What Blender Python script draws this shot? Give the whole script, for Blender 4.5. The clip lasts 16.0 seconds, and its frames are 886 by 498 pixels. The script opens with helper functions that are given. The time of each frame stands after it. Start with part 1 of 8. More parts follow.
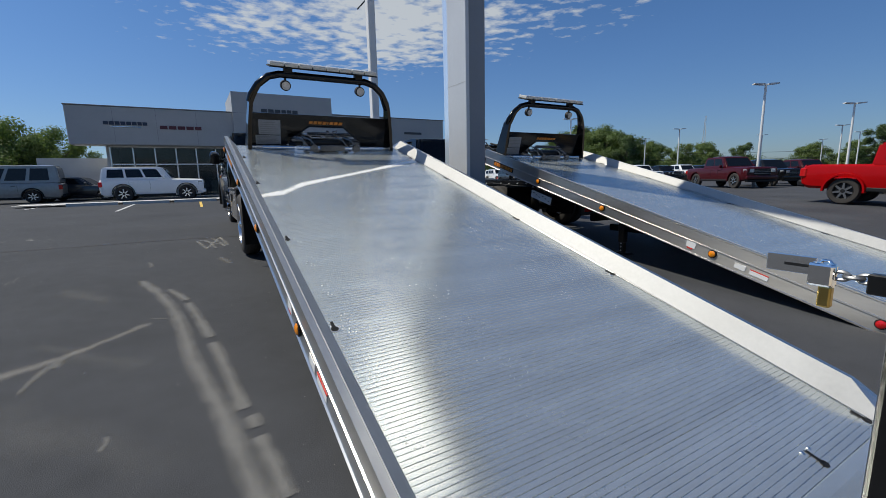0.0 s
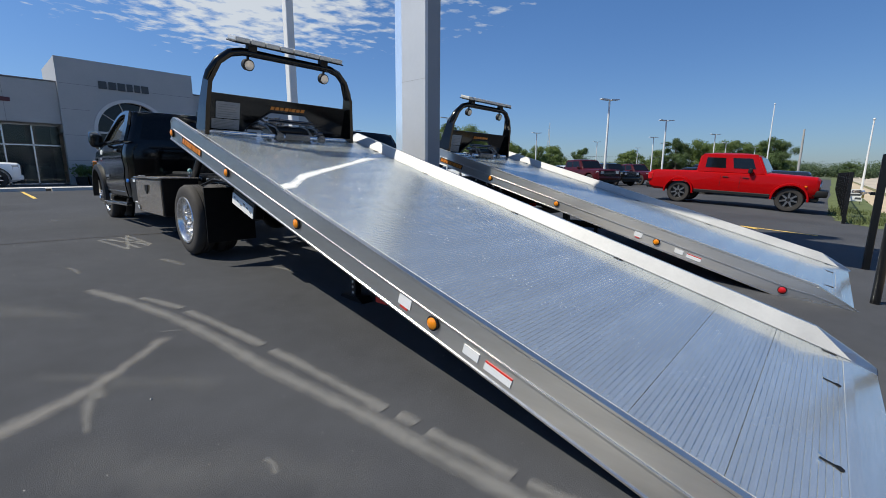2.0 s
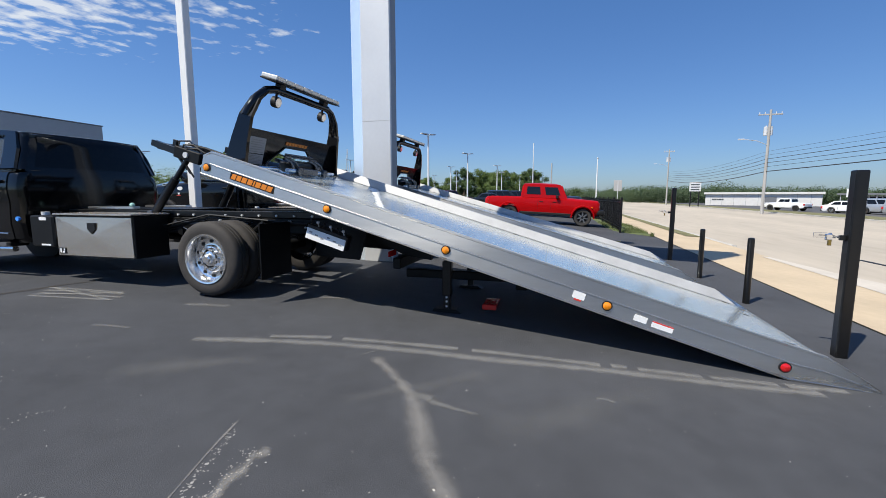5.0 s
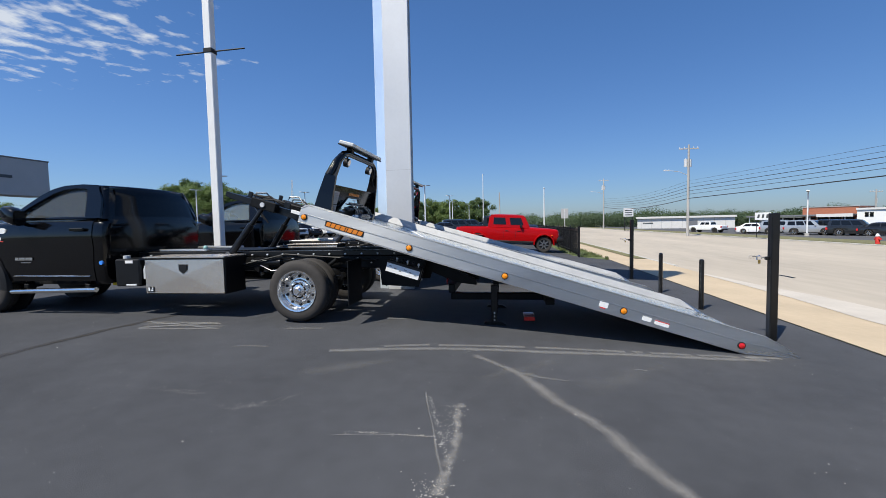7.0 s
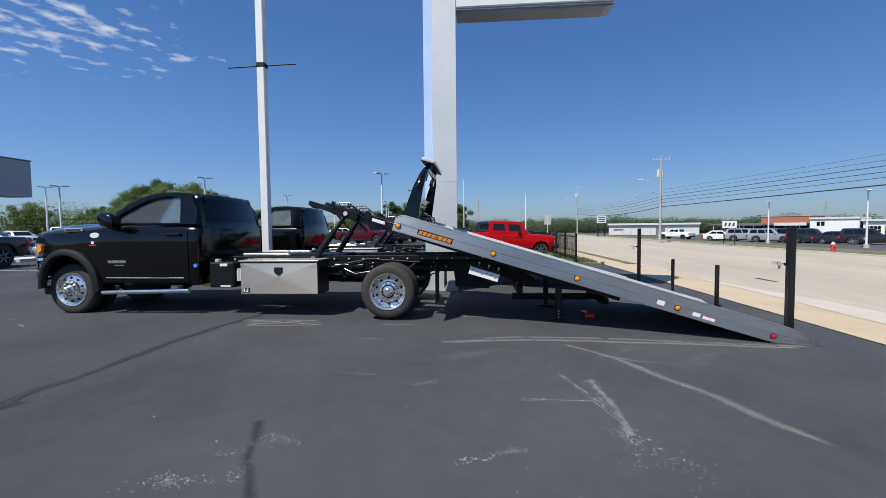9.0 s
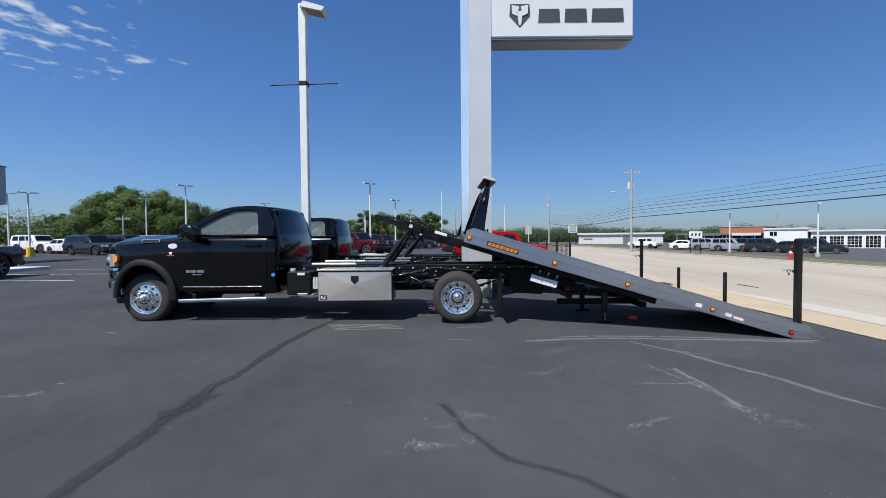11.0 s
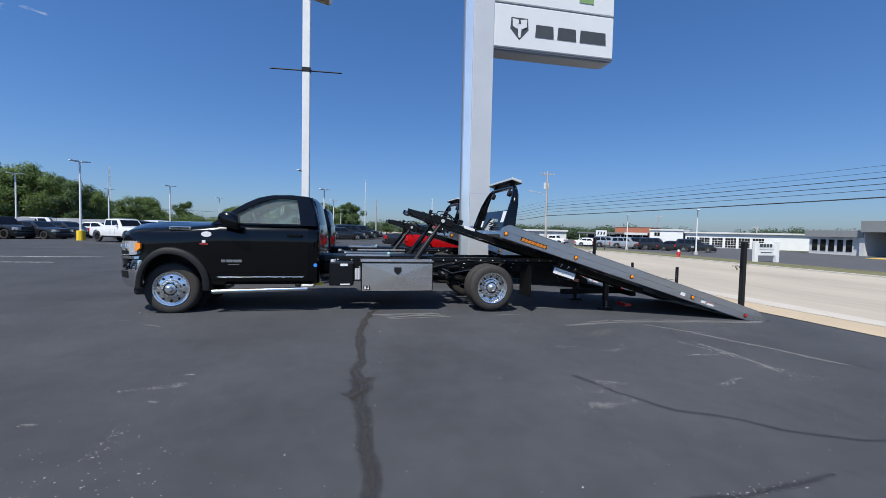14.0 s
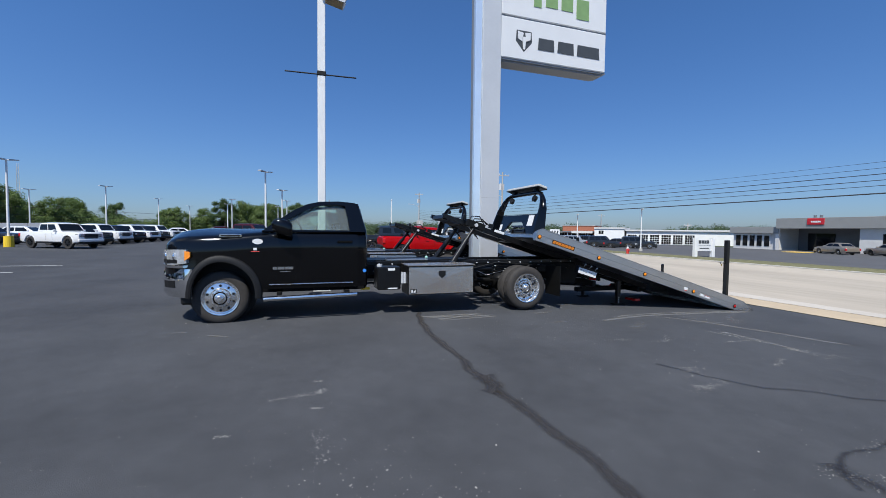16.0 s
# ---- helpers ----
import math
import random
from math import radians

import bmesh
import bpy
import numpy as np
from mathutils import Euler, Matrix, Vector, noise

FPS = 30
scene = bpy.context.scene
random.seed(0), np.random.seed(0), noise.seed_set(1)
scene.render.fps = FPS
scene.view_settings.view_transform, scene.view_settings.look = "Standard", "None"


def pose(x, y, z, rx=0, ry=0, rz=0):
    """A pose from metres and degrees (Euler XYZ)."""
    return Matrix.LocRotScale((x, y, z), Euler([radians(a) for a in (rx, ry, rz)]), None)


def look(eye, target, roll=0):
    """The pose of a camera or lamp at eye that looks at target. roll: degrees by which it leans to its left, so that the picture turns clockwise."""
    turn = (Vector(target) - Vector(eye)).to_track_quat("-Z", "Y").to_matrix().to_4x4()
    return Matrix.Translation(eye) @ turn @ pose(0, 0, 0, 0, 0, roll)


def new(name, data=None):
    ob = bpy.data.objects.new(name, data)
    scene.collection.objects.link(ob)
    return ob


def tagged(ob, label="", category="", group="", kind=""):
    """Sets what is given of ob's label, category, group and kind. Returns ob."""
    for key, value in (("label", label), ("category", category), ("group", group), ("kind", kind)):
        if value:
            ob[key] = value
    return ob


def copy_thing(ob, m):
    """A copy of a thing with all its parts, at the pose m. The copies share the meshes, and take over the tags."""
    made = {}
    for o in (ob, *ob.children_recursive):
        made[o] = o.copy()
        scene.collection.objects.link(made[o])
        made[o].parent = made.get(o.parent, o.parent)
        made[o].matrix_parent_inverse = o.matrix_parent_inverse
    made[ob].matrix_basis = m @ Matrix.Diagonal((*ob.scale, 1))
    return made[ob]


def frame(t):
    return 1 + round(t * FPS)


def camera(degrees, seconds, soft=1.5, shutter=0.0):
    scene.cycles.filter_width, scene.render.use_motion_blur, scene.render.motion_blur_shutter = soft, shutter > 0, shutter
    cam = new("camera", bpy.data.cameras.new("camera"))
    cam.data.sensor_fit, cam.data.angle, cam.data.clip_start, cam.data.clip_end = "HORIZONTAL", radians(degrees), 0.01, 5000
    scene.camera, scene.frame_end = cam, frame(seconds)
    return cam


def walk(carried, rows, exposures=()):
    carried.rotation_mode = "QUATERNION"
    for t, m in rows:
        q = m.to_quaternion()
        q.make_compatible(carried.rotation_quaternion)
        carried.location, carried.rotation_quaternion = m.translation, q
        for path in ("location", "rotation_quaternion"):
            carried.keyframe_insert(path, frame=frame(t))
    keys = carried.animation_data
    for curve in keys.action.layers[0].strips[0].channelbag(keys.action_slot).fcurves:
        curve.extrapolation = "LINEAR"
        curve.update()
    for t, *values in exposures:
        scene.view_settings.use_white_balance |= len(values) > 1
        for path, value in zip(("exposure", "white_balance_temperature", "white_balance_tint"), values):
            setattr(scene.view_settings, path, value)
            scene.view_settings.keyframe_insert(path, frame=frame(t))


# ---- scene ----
cam = camera(92.4, 16.0, soft=0.85)
PATH = [
    (0, (0.328, 0.285, 1.048), (1.318, 1.991, 0.714), -1.24),
    (0.5, (0.064, 0.476, 1.050), (1.164, 2.113, 0.719), -1.15),
    (1, (-0.239, 0.626, 1.026), (0.981, 2.173, 0.682), -0.65),
    (1.5, (-0.545, 0.805, 1.038), (0.802, 2.240, 0.679), 0.06),
    (2, (-0.819, 1.049, 1.072), (0.644, 2.364, 0.708), 0.48),
    (2.5, (-1.132, 1.342, 1.092), (0.450, 2.512, 0.731), 0.72),
    (3, (-1.438, 1.689, 1.110), (0.245, 2.711, 0.757), 0.77),
    (3.5, (-1.719, 2.013, 1.131), (0.041, 2.897, 0.787), 0.52),
    (4, (-2.056, 2.277, 1.156), (-0.233, 3.033, 0.830), 0.28),
    (4.2, (-2.184, 2.407, 1.139), (-0.339, 3.113, 0.826), 0.31),
    (6.3, (-3.927, 3.502, 1.277), (-1.961, 3.839, 1.131), -0.98),
    (6.5, (-4.037, 3.575, 1.304), (-2.067, 3.897, 1.168), -1.07),
    (7, (-4.354, 3.864, 1.320), (-2.378, 4.150, 1.203), -1.15),
    (7.5, (-4.595, 4.234, 1.361), (-2.614, 4.484, 1.249), -1.03),
    (8, (-4.854, 4.584, 1.343), (-2.870, 4.806, 1.230), -0.72),
    (8.5, (-5.092, 4.923, 1.370), (-3.103, 5.108, 1.260), -0.59),
    (9, (-5.275, 5.266, 1.408), (-3.284, 5.420, 1.309), -0.57),
    (9.5, (-5.530, 5.597, 1.435), (-3.535, 5.713, 1.351), -0.45),
    (12, (-6.170, 7.538, 1.493), (-4.174, 7.444, 1.426), -0.11),
    (12.5, (-6.261, 7.886, 1.506), (-4.270, 7.719, 1.429), 0.34),
    (13, (-6.302, 8.245, 1.496), (-4.319, 7.993, 1.413), 0.80),
    (13.5, (-6.277, 8.584, 1.519), (-4.307, 8.249, 1.428), 1.16),
    (14, (-6.294, 8.965, 1.494), (-4.339, 8.554, 1.403), 1.21),
    (14.5, (-6.330, 9.370, 1.493), (-4.389, 8.896, 1.400), 1.06),
    (15, (-6.295, 9.799, 1.526), (-4.369, 9.266, 1.435), 0.91),
    (15.5, (-6.260, 10.251, 1.558), (-4.353, 9.655, 1.468), 0.76),
    (16, (-6.162, 10.643, 1.549), (-4.273, 9.993, 1.461), 0.60),
]
walk(cam, [(t, look(eye, target, roll)) for t, eye, target, roll in PATH], [(0, -0.21, 6900, 5), (1.2, -0.03, 6900, 5), (2.5, 0.17, 6900, 6), (4, 0.32, 6830, 7), (7, 0.22, 6700, 7), (9.5, 0.13, 6600, 7), (12.5, 0.13, 6430, 7), (16, 0.11, 6330, 7)])

# ---- world, sun, exposure ----
SUN_TRAVEL = Vector((0.615, -0.44, -1.09)).normalized()
SUN_EL = math.asin(-SUN_TRAVEL.z)
SUN_AZ = math.atan2(-SUN_TRAVEL.x, -SUN_TRAVEL.y)

world = bpy.data.worlds.new("sky")
scene.world = world
world.use_nodes = True
wn, wl = world.node_tree.nodes, world.node_tree.links
wn.clear()
w_out = wn.new("ShaderNodeOutputWorld")
w_bg = wn.new("ShaderNodeBackground")
w_sky = wn.new("ShaderNodeTexSky")
w_sky.sky_type = "NISHITA"
w_sky.sun_disc = False
w_sky.sun_elevation = SUN_EL
w_sky.sun_rotation = SUN_AZ
w_sky.air_density = 1.0
w_sky.dust_density = 0.5
w_sky.ozone_density = 4.0
w_bg.inputs["Strength"].default_value = 0.072
# broken altocumulus: noise on a flat layer overhead, thick round two directions
w_tc = wn.new("ShaderNodeTexCoord")
w_sep = wn.new("ShaderNodeSeparateXYZ")
wl.new(w_tc.outputs["Generated"], w_sep.inputs[0])


def wmath(op, a, b=None, clamp=False):
    n = wn.new("ShaderNodeMath")
    n.operation = op
    n.use_clamp = clamp
    for i, v in enumerate((a, b)):
        if v is None:
            continue
        if isinstance(v, (int, float)):
            n.inputs[i].default_value = v
        else:
            wl.new(v, n.inputs[i])
    return n.outputs[0]


w_h = wmath("MAXIMUM", w_sep.outputs[2], 0.03)
w_u = wmath("DIVIDE", w_sep.outputs[0], w_h)
w_v = wmath("DIVIDE", w_sep.outputs[1], w_h)
w_uv = wn.new("ShaderNodeCombineXYZ")
wl.new(w_u, w_uv.inputs[0])
wl.new(w_v, w_uv.inputs[1])


def wnoise(scale, detail, rough):
    n = wn.new("ShaderNodeTexNoise")
    n.inputs["Scale"].default_value = scale
    n.inputs["Detail"].default_value = detail
    n.inputs["Roughness"].default_value = rough
    wl.new(w_uv.outputs[0], n.inputs["Vector"])
    return n.outputs["Fac"]


CLOUD_U, CLOUD_V, CLOUD_R = 1.15, 2.75, 1.7
w_d = wmath("SQRT", wmath("ADD", wmath("POWER", wmath("SUBTRACT", w_u, CLOUD_U), 2.0), wmath("POWER", wmath("SUBTRACT", w_v, CLOUD_V), 2.0)))
# unseen patch near the zenith, added to brighten the deck's reflection
w_d2 = wmath("SQRT", wmath("ADD", wmath("POWER", wmath("SUBTRACT", w_u, 0.15), 2.0), wmath("POWER", wmath("SUBTRACT", w_v, 1.05), 2.0)))
w_mask = wmath("MAXIMUM", wmath("SUBTRACT", 1.0, wmath("DIVIDE", w_d, CLOUD_R)), wmath("SUBTRACT", 1.0, wmath("DIVIDE", w_d2, 0.92)))
w_small = wnoise(8.5, 5.0, 0.52)
w_large = wnoise(0.9, 3.0, 0.5)
w_dens = wmath("ADD", wmath("ADD", wmath("MULTIPLY", wmath("MAXIMUM", w_mask, -0.6), 0.42), wmath("MULTIPLY", w_large, 0.55)), wmath("MULTIPLY", w_small, 0.9))
w_cl = wmath("MULTIPLY", wmath("SUBTRACT", w_dens, 0.87), 4.6, True)
w_cl = wmath("MULTIPLY", w_cl, wmath("MULTIPLY", w_sep.outputs[2], 6.0, True))
w_mix = wn.new("ShaderNodeMix")
w_mix.data_type = "RGBA"
wl.new(wmath("MULTIPLY", w_cl, 0.75), w_mix.inputs[0])
w_tint = wn.new("ShaderNodeMix")
w_tint.data_type = "RGBA"
w_tint.blend_type = "MULTIPLY"
w_tint.inputs[0].default_value = 1.0
wl.new(w_sky.outputs[0], w_tint.inputs[6])
w_el = wn.new("ShaderNodeMix")
w_el.data_type = "RGBA"
wl.new(wmath("MULTIPLY", w_sep.outputs[2], 2.6, True), w_el.inputs[0])
w_el.inputs[6].default_value = (0.74, 0.90, 1.27, 1)
w_el.inputs[7].default_value = (0.675, 0.99, 1.39, 1)
# haze brightens the sky towards the sun's side
w_dot = wn.new("ShaderNodeVectorMath")
w_dot.operation = "DOT_PRODUCT"
wl.new(w_tc.outputs["Generated"], w_dot.inputs[0])
w_dot.inputs[1].default_value = -SUN_TRAVEL
w_haze = wmath("ADD", 1.2, wmath("MULTIPLY", wmath("MINIMUM", wmath("MAXIMUM", w_dot.outputs["Value"], -0.6), 0.0), 0.5))
w_sc = wn.new("ShaderNodeVectorMath")
w_sc.operation = "SCALE"
wl.new(w_el.outputs[2], w_sc.inputs[0])
wl.new(w_haze, w_sc.inputs["Scale"])
wl.new(w_sc.outputs[0], w_tint.inputs[7])
wl.new(w_tint.outputs[2], w_mix.inputs[6])
w_mix.inputs[7].default_value = (10.0, 10.4, 11.0, 1)
wl.new(w_mix.outputs[2], w_bg.inputs["Color"])
wl.new(w_bg.outputs[0], w_out.inputs[0])

sun_data = bpy.data.lights.new("sun", "SUN")
sun_data.energy = 5.0
sun_data.angle = radians(0.6)
sun_data.color = (1.0, 0.95, 0.88)
sun = new("sun", sun_data)
sun.matrix_world = Matrix.Translation((0, 0, 60)) @ SUN_TRAVEL.to_track_quat("-Z", "Y").to_matrix().to_4x4()

# ---- materials ----


def make_mat(name, col, rough=0.5, metal=0.0, var=0.12, scale=6.0, bump=0.0, bump_scale=80.0, coat=0.0, spec=0.5, rvar=0.1, stretch=(1, 1, 1)):
    m = bpy.data.materials.new(name)
    m.use_nodes = True
    nt = m.node_tree
    b = nt.nodes["Principled BSDF"]
    tc = nt.nodes.new("ShaderNodeTexCoord")
    mp = nt.nodes.new("ShaderNodeMapping")
    mp.inputs["Scale"].default_value = stretch
    nt.links.new(tc.outputs["Object"], mp.inputs[0])
    n1 = nt.nodes.new("ShaderNodeTexNoise")
    n1.inputs["Scale"].default_value = scale
    n1.inputs["Detail"].default_value = 6
    n2 = nt.nodes.new("ShaderNodeTexNoise")
    n2.inputs["Scale"].default_value = scale * 11
    n2.inputs["Detail"].default_value = 4
    for n in (n1, n2):
        nt.links.new(mp.outputs[0], n.inputs["Vector"])
    add = nt.nodes.new("ShaderNodeMath")
    add.operation = "MULTIPLY_ADD"
    nt.links.new(n2.outputs["Fac"], add.inputs[0])
    add.inputs[1].default_value = 0.4
    nt.links.new(n1.outputs["Fac"], add.inputs[2])
    ramp = nt.nodes.new("ShaderNodeMapRange")
    ramp.inputs["From Min"].default_value = 0.42
    ramp.inputs["From Max"].default_value = 0.98
    nt.links.new(add.outputs[0], ramp.inputs["Value"])
    mix = nt.nodes.new("ShaderNodeMix")
    mix.data_type = "RGBA"
    mix.inputs[6].default_value = (*[c * (1 - var) for c in col], 1)
    mix.inputs[7].default_value = (*[min(1, c * (1 + var)) for c in col], 1)
    nt.links.new(ramp.outputs[0], mix.inputs[0])
    nt.links.new(mix.outputs[2], b.inputs["Base Color"])
    rr = nt.nodes.new("ShaderNodeMapRange")
    rr.inputs["To Min"].default_value = max(0.02, rough - rvar * rough)
    rr.inputs["To Max"].default_value = min(1, rough + rvar * rough)
    nt.links.new(n1.outputs["Fac"], rr.inputs["Value"])
    nt.links.new(rr.outputs[0], b.inputs["Roughness"])
    b.inputs["Metallic"].default_value = metal
    b.inputs["Specular IOR Level"].default_value = spec
    b.inputs["Coat Weight"].default_value = coat
    b.inputs["Coat Roughness"].default_value = 0.04
    if bump:
        nb = nt.nodes.new("ShaderNodeTexNoise")
        nb.inputs["Scale"].default_value = bump_scale
        nb.inputs["Detail"].default_value = 5
        nt.links.new(mp.outputs[0], nb.inputs["Vector"])
        bp = nt.nodes.new("ShaderNodeBump")
        bp.inputs["Strength"].default_value = bump
        bp.inputs["Distance"].default_value = 0.01
        nt.links.new(nb.outputs["Fac"], bp.inputs["Height"])
        nt.links.new(bp.outputs[0], b.inputs["Normal"])
    return m


def glass_mat(name, tint, rough=0.02, dusty=0.10):
    """Thin pane: glossy coat over a tinted see-through. dusty: share of pale diffuse painted in for reflected haze."""
    m = bpy.data.materials.new(name)
    m.use_nodes = True
    nt = m.node_tree
    nt.nodes.clear()
    out = nt.nodes.new("ShaderNodeOutputMaterial")
    tr = nt.nodes.new("ShaderNodeBsdfTransparent")
    tr.inputs[0].default_value = (*tint, 1)
    gl = nt.nodes.new("ShaderNodeBsdfGlossy")
    gl.inputs["Roughness"].default_value = rough
    fr = nt.nodes.new("ShaderNodeFresnel")
    fr.inputs[0].default_value = 1.5
    # pale diffuse colour imitates the bright haze reflected in the pane
    df = nt.nodes.new("ShaderNodeBsdfDiffuse")
    df.inputs[0].default_value = (0.62, 0.68, 0.66, 1)
    dm = nt.nodes.new("ShaderNodeMixShader")
    dm.inputs[0].default_value = dusty
    nt.links.new(tr.outputs[0], dm.inputs[1])
    nt.links.new(df.outputs[0], dm.inputs[2])
    mx = nt.nodes.new("ShaderNodeMixShader")
    nt.links.new(fr.outputs[0], mx.inputs[0])
    nt.links.new(dm.outputs[0], mx.inputs[1])
    nt.links.new(gl.outputs[0], mx.inputs[2])
    nt.links.new(mx.outputs[0], out.inputs[0])
    return m


def leaf_mat(name, col):
    m = make_mat(name, col, 0.65, var=0.45, scale=0.6)
    nt = m.node_tree
    b = nt.nodes["Principled BSDF"]
    out = nt.nodes["Material Output"]
    tl = nt.nodes.new("ShaderNodeBsdfTranslucent")
    tl.inputs[0].default_value = (col[0] * 1.3, col[1] * 1.4, col[2], 1)
    mx = nt.nodes.new("ShaderNodeMixShader")
    mx.inputs[0].default_value = 0.35
    nt.links.new(b.outputs[0], mx.inputs[1])
    nt.links.new(tl.outputs[0], mx.inputs[2])
    nt.links.new(mx.outputs[0], out.inputs[0])
    return m


M_asphalt = make_mat("sealed_asphalt", (0.059, 0.061, 0.067), 0.80, var=0.27, scale=0.55, bump=0.45, bump_scale=330, spec=0.24)
M_asphalt.node_tree.nodes["Principled BSDF"].inputs["Diffuse Roughness"].default_value = 0.3
M_farlot = make_mat("worn_asphalt", (0.085, 0.085, 0.088), 0.9, var=0.15, scale=0.3)
M_road = make_mat("pale_concrete_road", (0.43, 0.375, 0.30), 0.85, var=0.20, scale=0.22, bump=0.2, bump_scale=40, stretch=(0.25, 1, 1))
M_walk = make_mat("tan_concrete", (0.49, 0.39, 0.265), 0.9, var=0.12, scale=0.8, bump=0.25, bump_scale=60)
M_apron = make_mat("new_concrete", (0.52, 0.47, 0.40), 0.85, var=0.10, scale=1.2, bump=0.2, bump_scale=50)
M_kerb = make_mat("kerb_concrete", (0.45, 0.43, 0.39), 0.85, var=0.15, scale=3, bump=0.3)
M_turf = make_mat("green_turf", (0.10, 0.125, 0.042), 0.95, var=0.5, scale=4, bump=0.6, bump_scale=30)
M_grass = make_mat("dry_grass", (0.165, 0.155, 0.07), 0.95, var=0.4, scale=3, bump=0.6, bump_scale=30)
M_field = make_mat("field_ground", (0.075, 0.09, 0.04), 0.95, var=0.35, scale=0.05)
M_white_paint = make_mat("white_line_paint", (0.62, 0.62, 0.60), 0.7, var=0.2, scale=9)
M_yellow_paint = make_mat("yellow_line_paint", (0.70, 0.46, 0.10), 0.7, var=0.25, scale=9)
M_black_paint = make_mat("black_gloss_paint", (0.0022, 0.0022, 0.0025), 0.15, var=0.1, scale=3, coat=0.62, spec=0.10, rvar=0.2)
M_black_paint.node_tree.nodes["Principled BSDF"].inputs["Coat Roughness"].default_value = 0.10
M_satin_black = make_mat("satin_black_steel", (0.006, 0.006, 0.0065), 0.30, var=0.3, scale=9, bump=0.08, spec=0.4)
M_frame_black = make_mat("chassis_black", (0.007, 0.007, 0.007), 0.45, var=0.4, scale=12, bump=0.1, spec=0.2)
M_rubber = make_mat("tyre_rubber", (0.034, 0.030, 0.027), 0.8, var=0.3, scale=14, bump=0.2)
M_trim = make_mat("black_plastic", (0.009, 0.009, 0.0095), 0.55, var=0.2, scale=14, spec=0.32)
M_rim = make_mat("polished_wheel", (0.74, 0.735, 0.73), 0.20, 0.92, var=0.05, scale=14)
M_mirror = make_mat("bright_chrome", (0.85, 0.85, 0.85), 0.05, 1.0, var=0.03, scale=9)
M_chrome = make_mat("chrome", (0.86, 0.85, 0.83), 0.16, 1.0, var=0.04, scale=9)
M_alloy = make_mat("polished_alloy", (0.74, 0.75, 0.77), 0.22, 1.0, var=0.06, scale=18)
M_alu = make_mat("brushed_aluminium", (0.67, 0.65, 0.615), 0.31, 0.95, var=0.12, scale=3, rvar=0.30, stretch=(1, 0.15, 1))
# grain runs along the extrusion, so reflections smear up and down
M_alu.node_tree.nodes["Principled BSDF"].inputs["Anisotropic"].default_value = 0.8
alu_dir = M_alu.node_tree.nodes.new("ShaderNodeCombineXYZ")
alu_dir.inputs[2].default_value = 1.0
M_alu.node_tree.links.new(alu_dir.outputs[0], M_alu.node_tree.nodes["Principled BSDF"].inputs["Tangent"])
M_deck = make_mat("deck_aluminium", (0.665, 0.70, 0.695), 0.22, 0.75, var=0.16, scale=2.0, rvar=0.40, stretch=(0.25, 2.5, 1))
# the extruded ribs spread reflections along the deck
M_deck.node_tree.nodes["Principled BSDF"].inputs["Anisotropic"].default_value = 0.8
deck_dir = M_deck.node_tree.nodes.new("ShaderNodeCombineXYZ")
deck_dir.inputs[1].default_value, deck_dir.inputs[2].default_value = math.cos(radians(16.5)), math.sin(radians(16.5))
M_deck.node_tree.links.new(deck_dir.outputs[0], M_deck.node_tree.nodes["Principled BSDF"].inputs["Tangent"])

def spotted(m, scale=38.0, gain=0.45):
    """Dried water spots: pale dull specks over the metal."""
    nt = m.node_tree
    b = nt.nodes["Principled BSDF"]
    src = b.inputs["Base Color"].links[0].from_socket
    rsrc = b.inputs["Roughness"].links[0].from_socket
    tc = nt.nodes.new("ShaderNodeTexCoord")
    v = nt.nodes.new("ShaderNodeTexVoronoi")
    v.inputs["Scale"].default_value = scale
    nt.links.new(tc.outputs["Object"], v.inputs["Vector"])
    n = nt.nodes.new("ShaderNodeTexNoise")
    n.inputs["Scale"].default_value = 2.4
    n.inputs["Detail"].default_value = 5
    nt.links.new(tc.outputs["Object"], n.inputs["Vector"])
    r = nt.nodes.new("ShaderNodeMapRange")
    r.inputs["From Min"].default_value, r.inputs["From Max"].default_value = 0.24, 0.10
    nt.links.new(v.outputs["Distance"], r.inputs["Value"])
    k = nt.nodes.new("ShaderNodeMapRange")
    k.inputs["From Min"].default_value, k.inputs["From Max"].default_value = 0.50, 0.66
    nt.links.new(n.outputs["Fac"], k.inputs["Value"])
    f = nt.nodes.new("ShaderNodeMath")
    f.operation = "MULTIPLY"
    nt.links.new(r.outputs[0], f.inputs[0])
    nt.links.new(k.outputs[0], f.inputs[1])
    f2 = nt.nodes.new("ShaderNodeMath")
    f2.operation = "MULTIPLY"
    nt.links.new(f.outputs[0], f2.inputs[0])
    f2.inputs[1].default_value = gain
    mx = nt.nodes.new("ShaderNodeMix")
    mx.data_type = "RGBA"
    nt.links.new(f2.outputs[0], mx.inputs[0])
    nt.links.new(src, mx.inputs[6])
    mx.inputs[7].default_value = (0.9, 0.9, 0.9, 1)
    nt.links.new(mx.outputs[2], b.inputs["Base Color"])
    ad = nt.nodes.new("ShaderNodeMath")
    ad.operation = "MULTIPLY_ADD"
    nt.links.new(f2.outputs[0], ad.inputs[0])
    ad.inputs[1].default_value = 0.4
    nt.links.new(rsrc, ad.inputs[2])
    nt.links.new(ad.outputs[0], b.inputs["Roughness"])
    return m


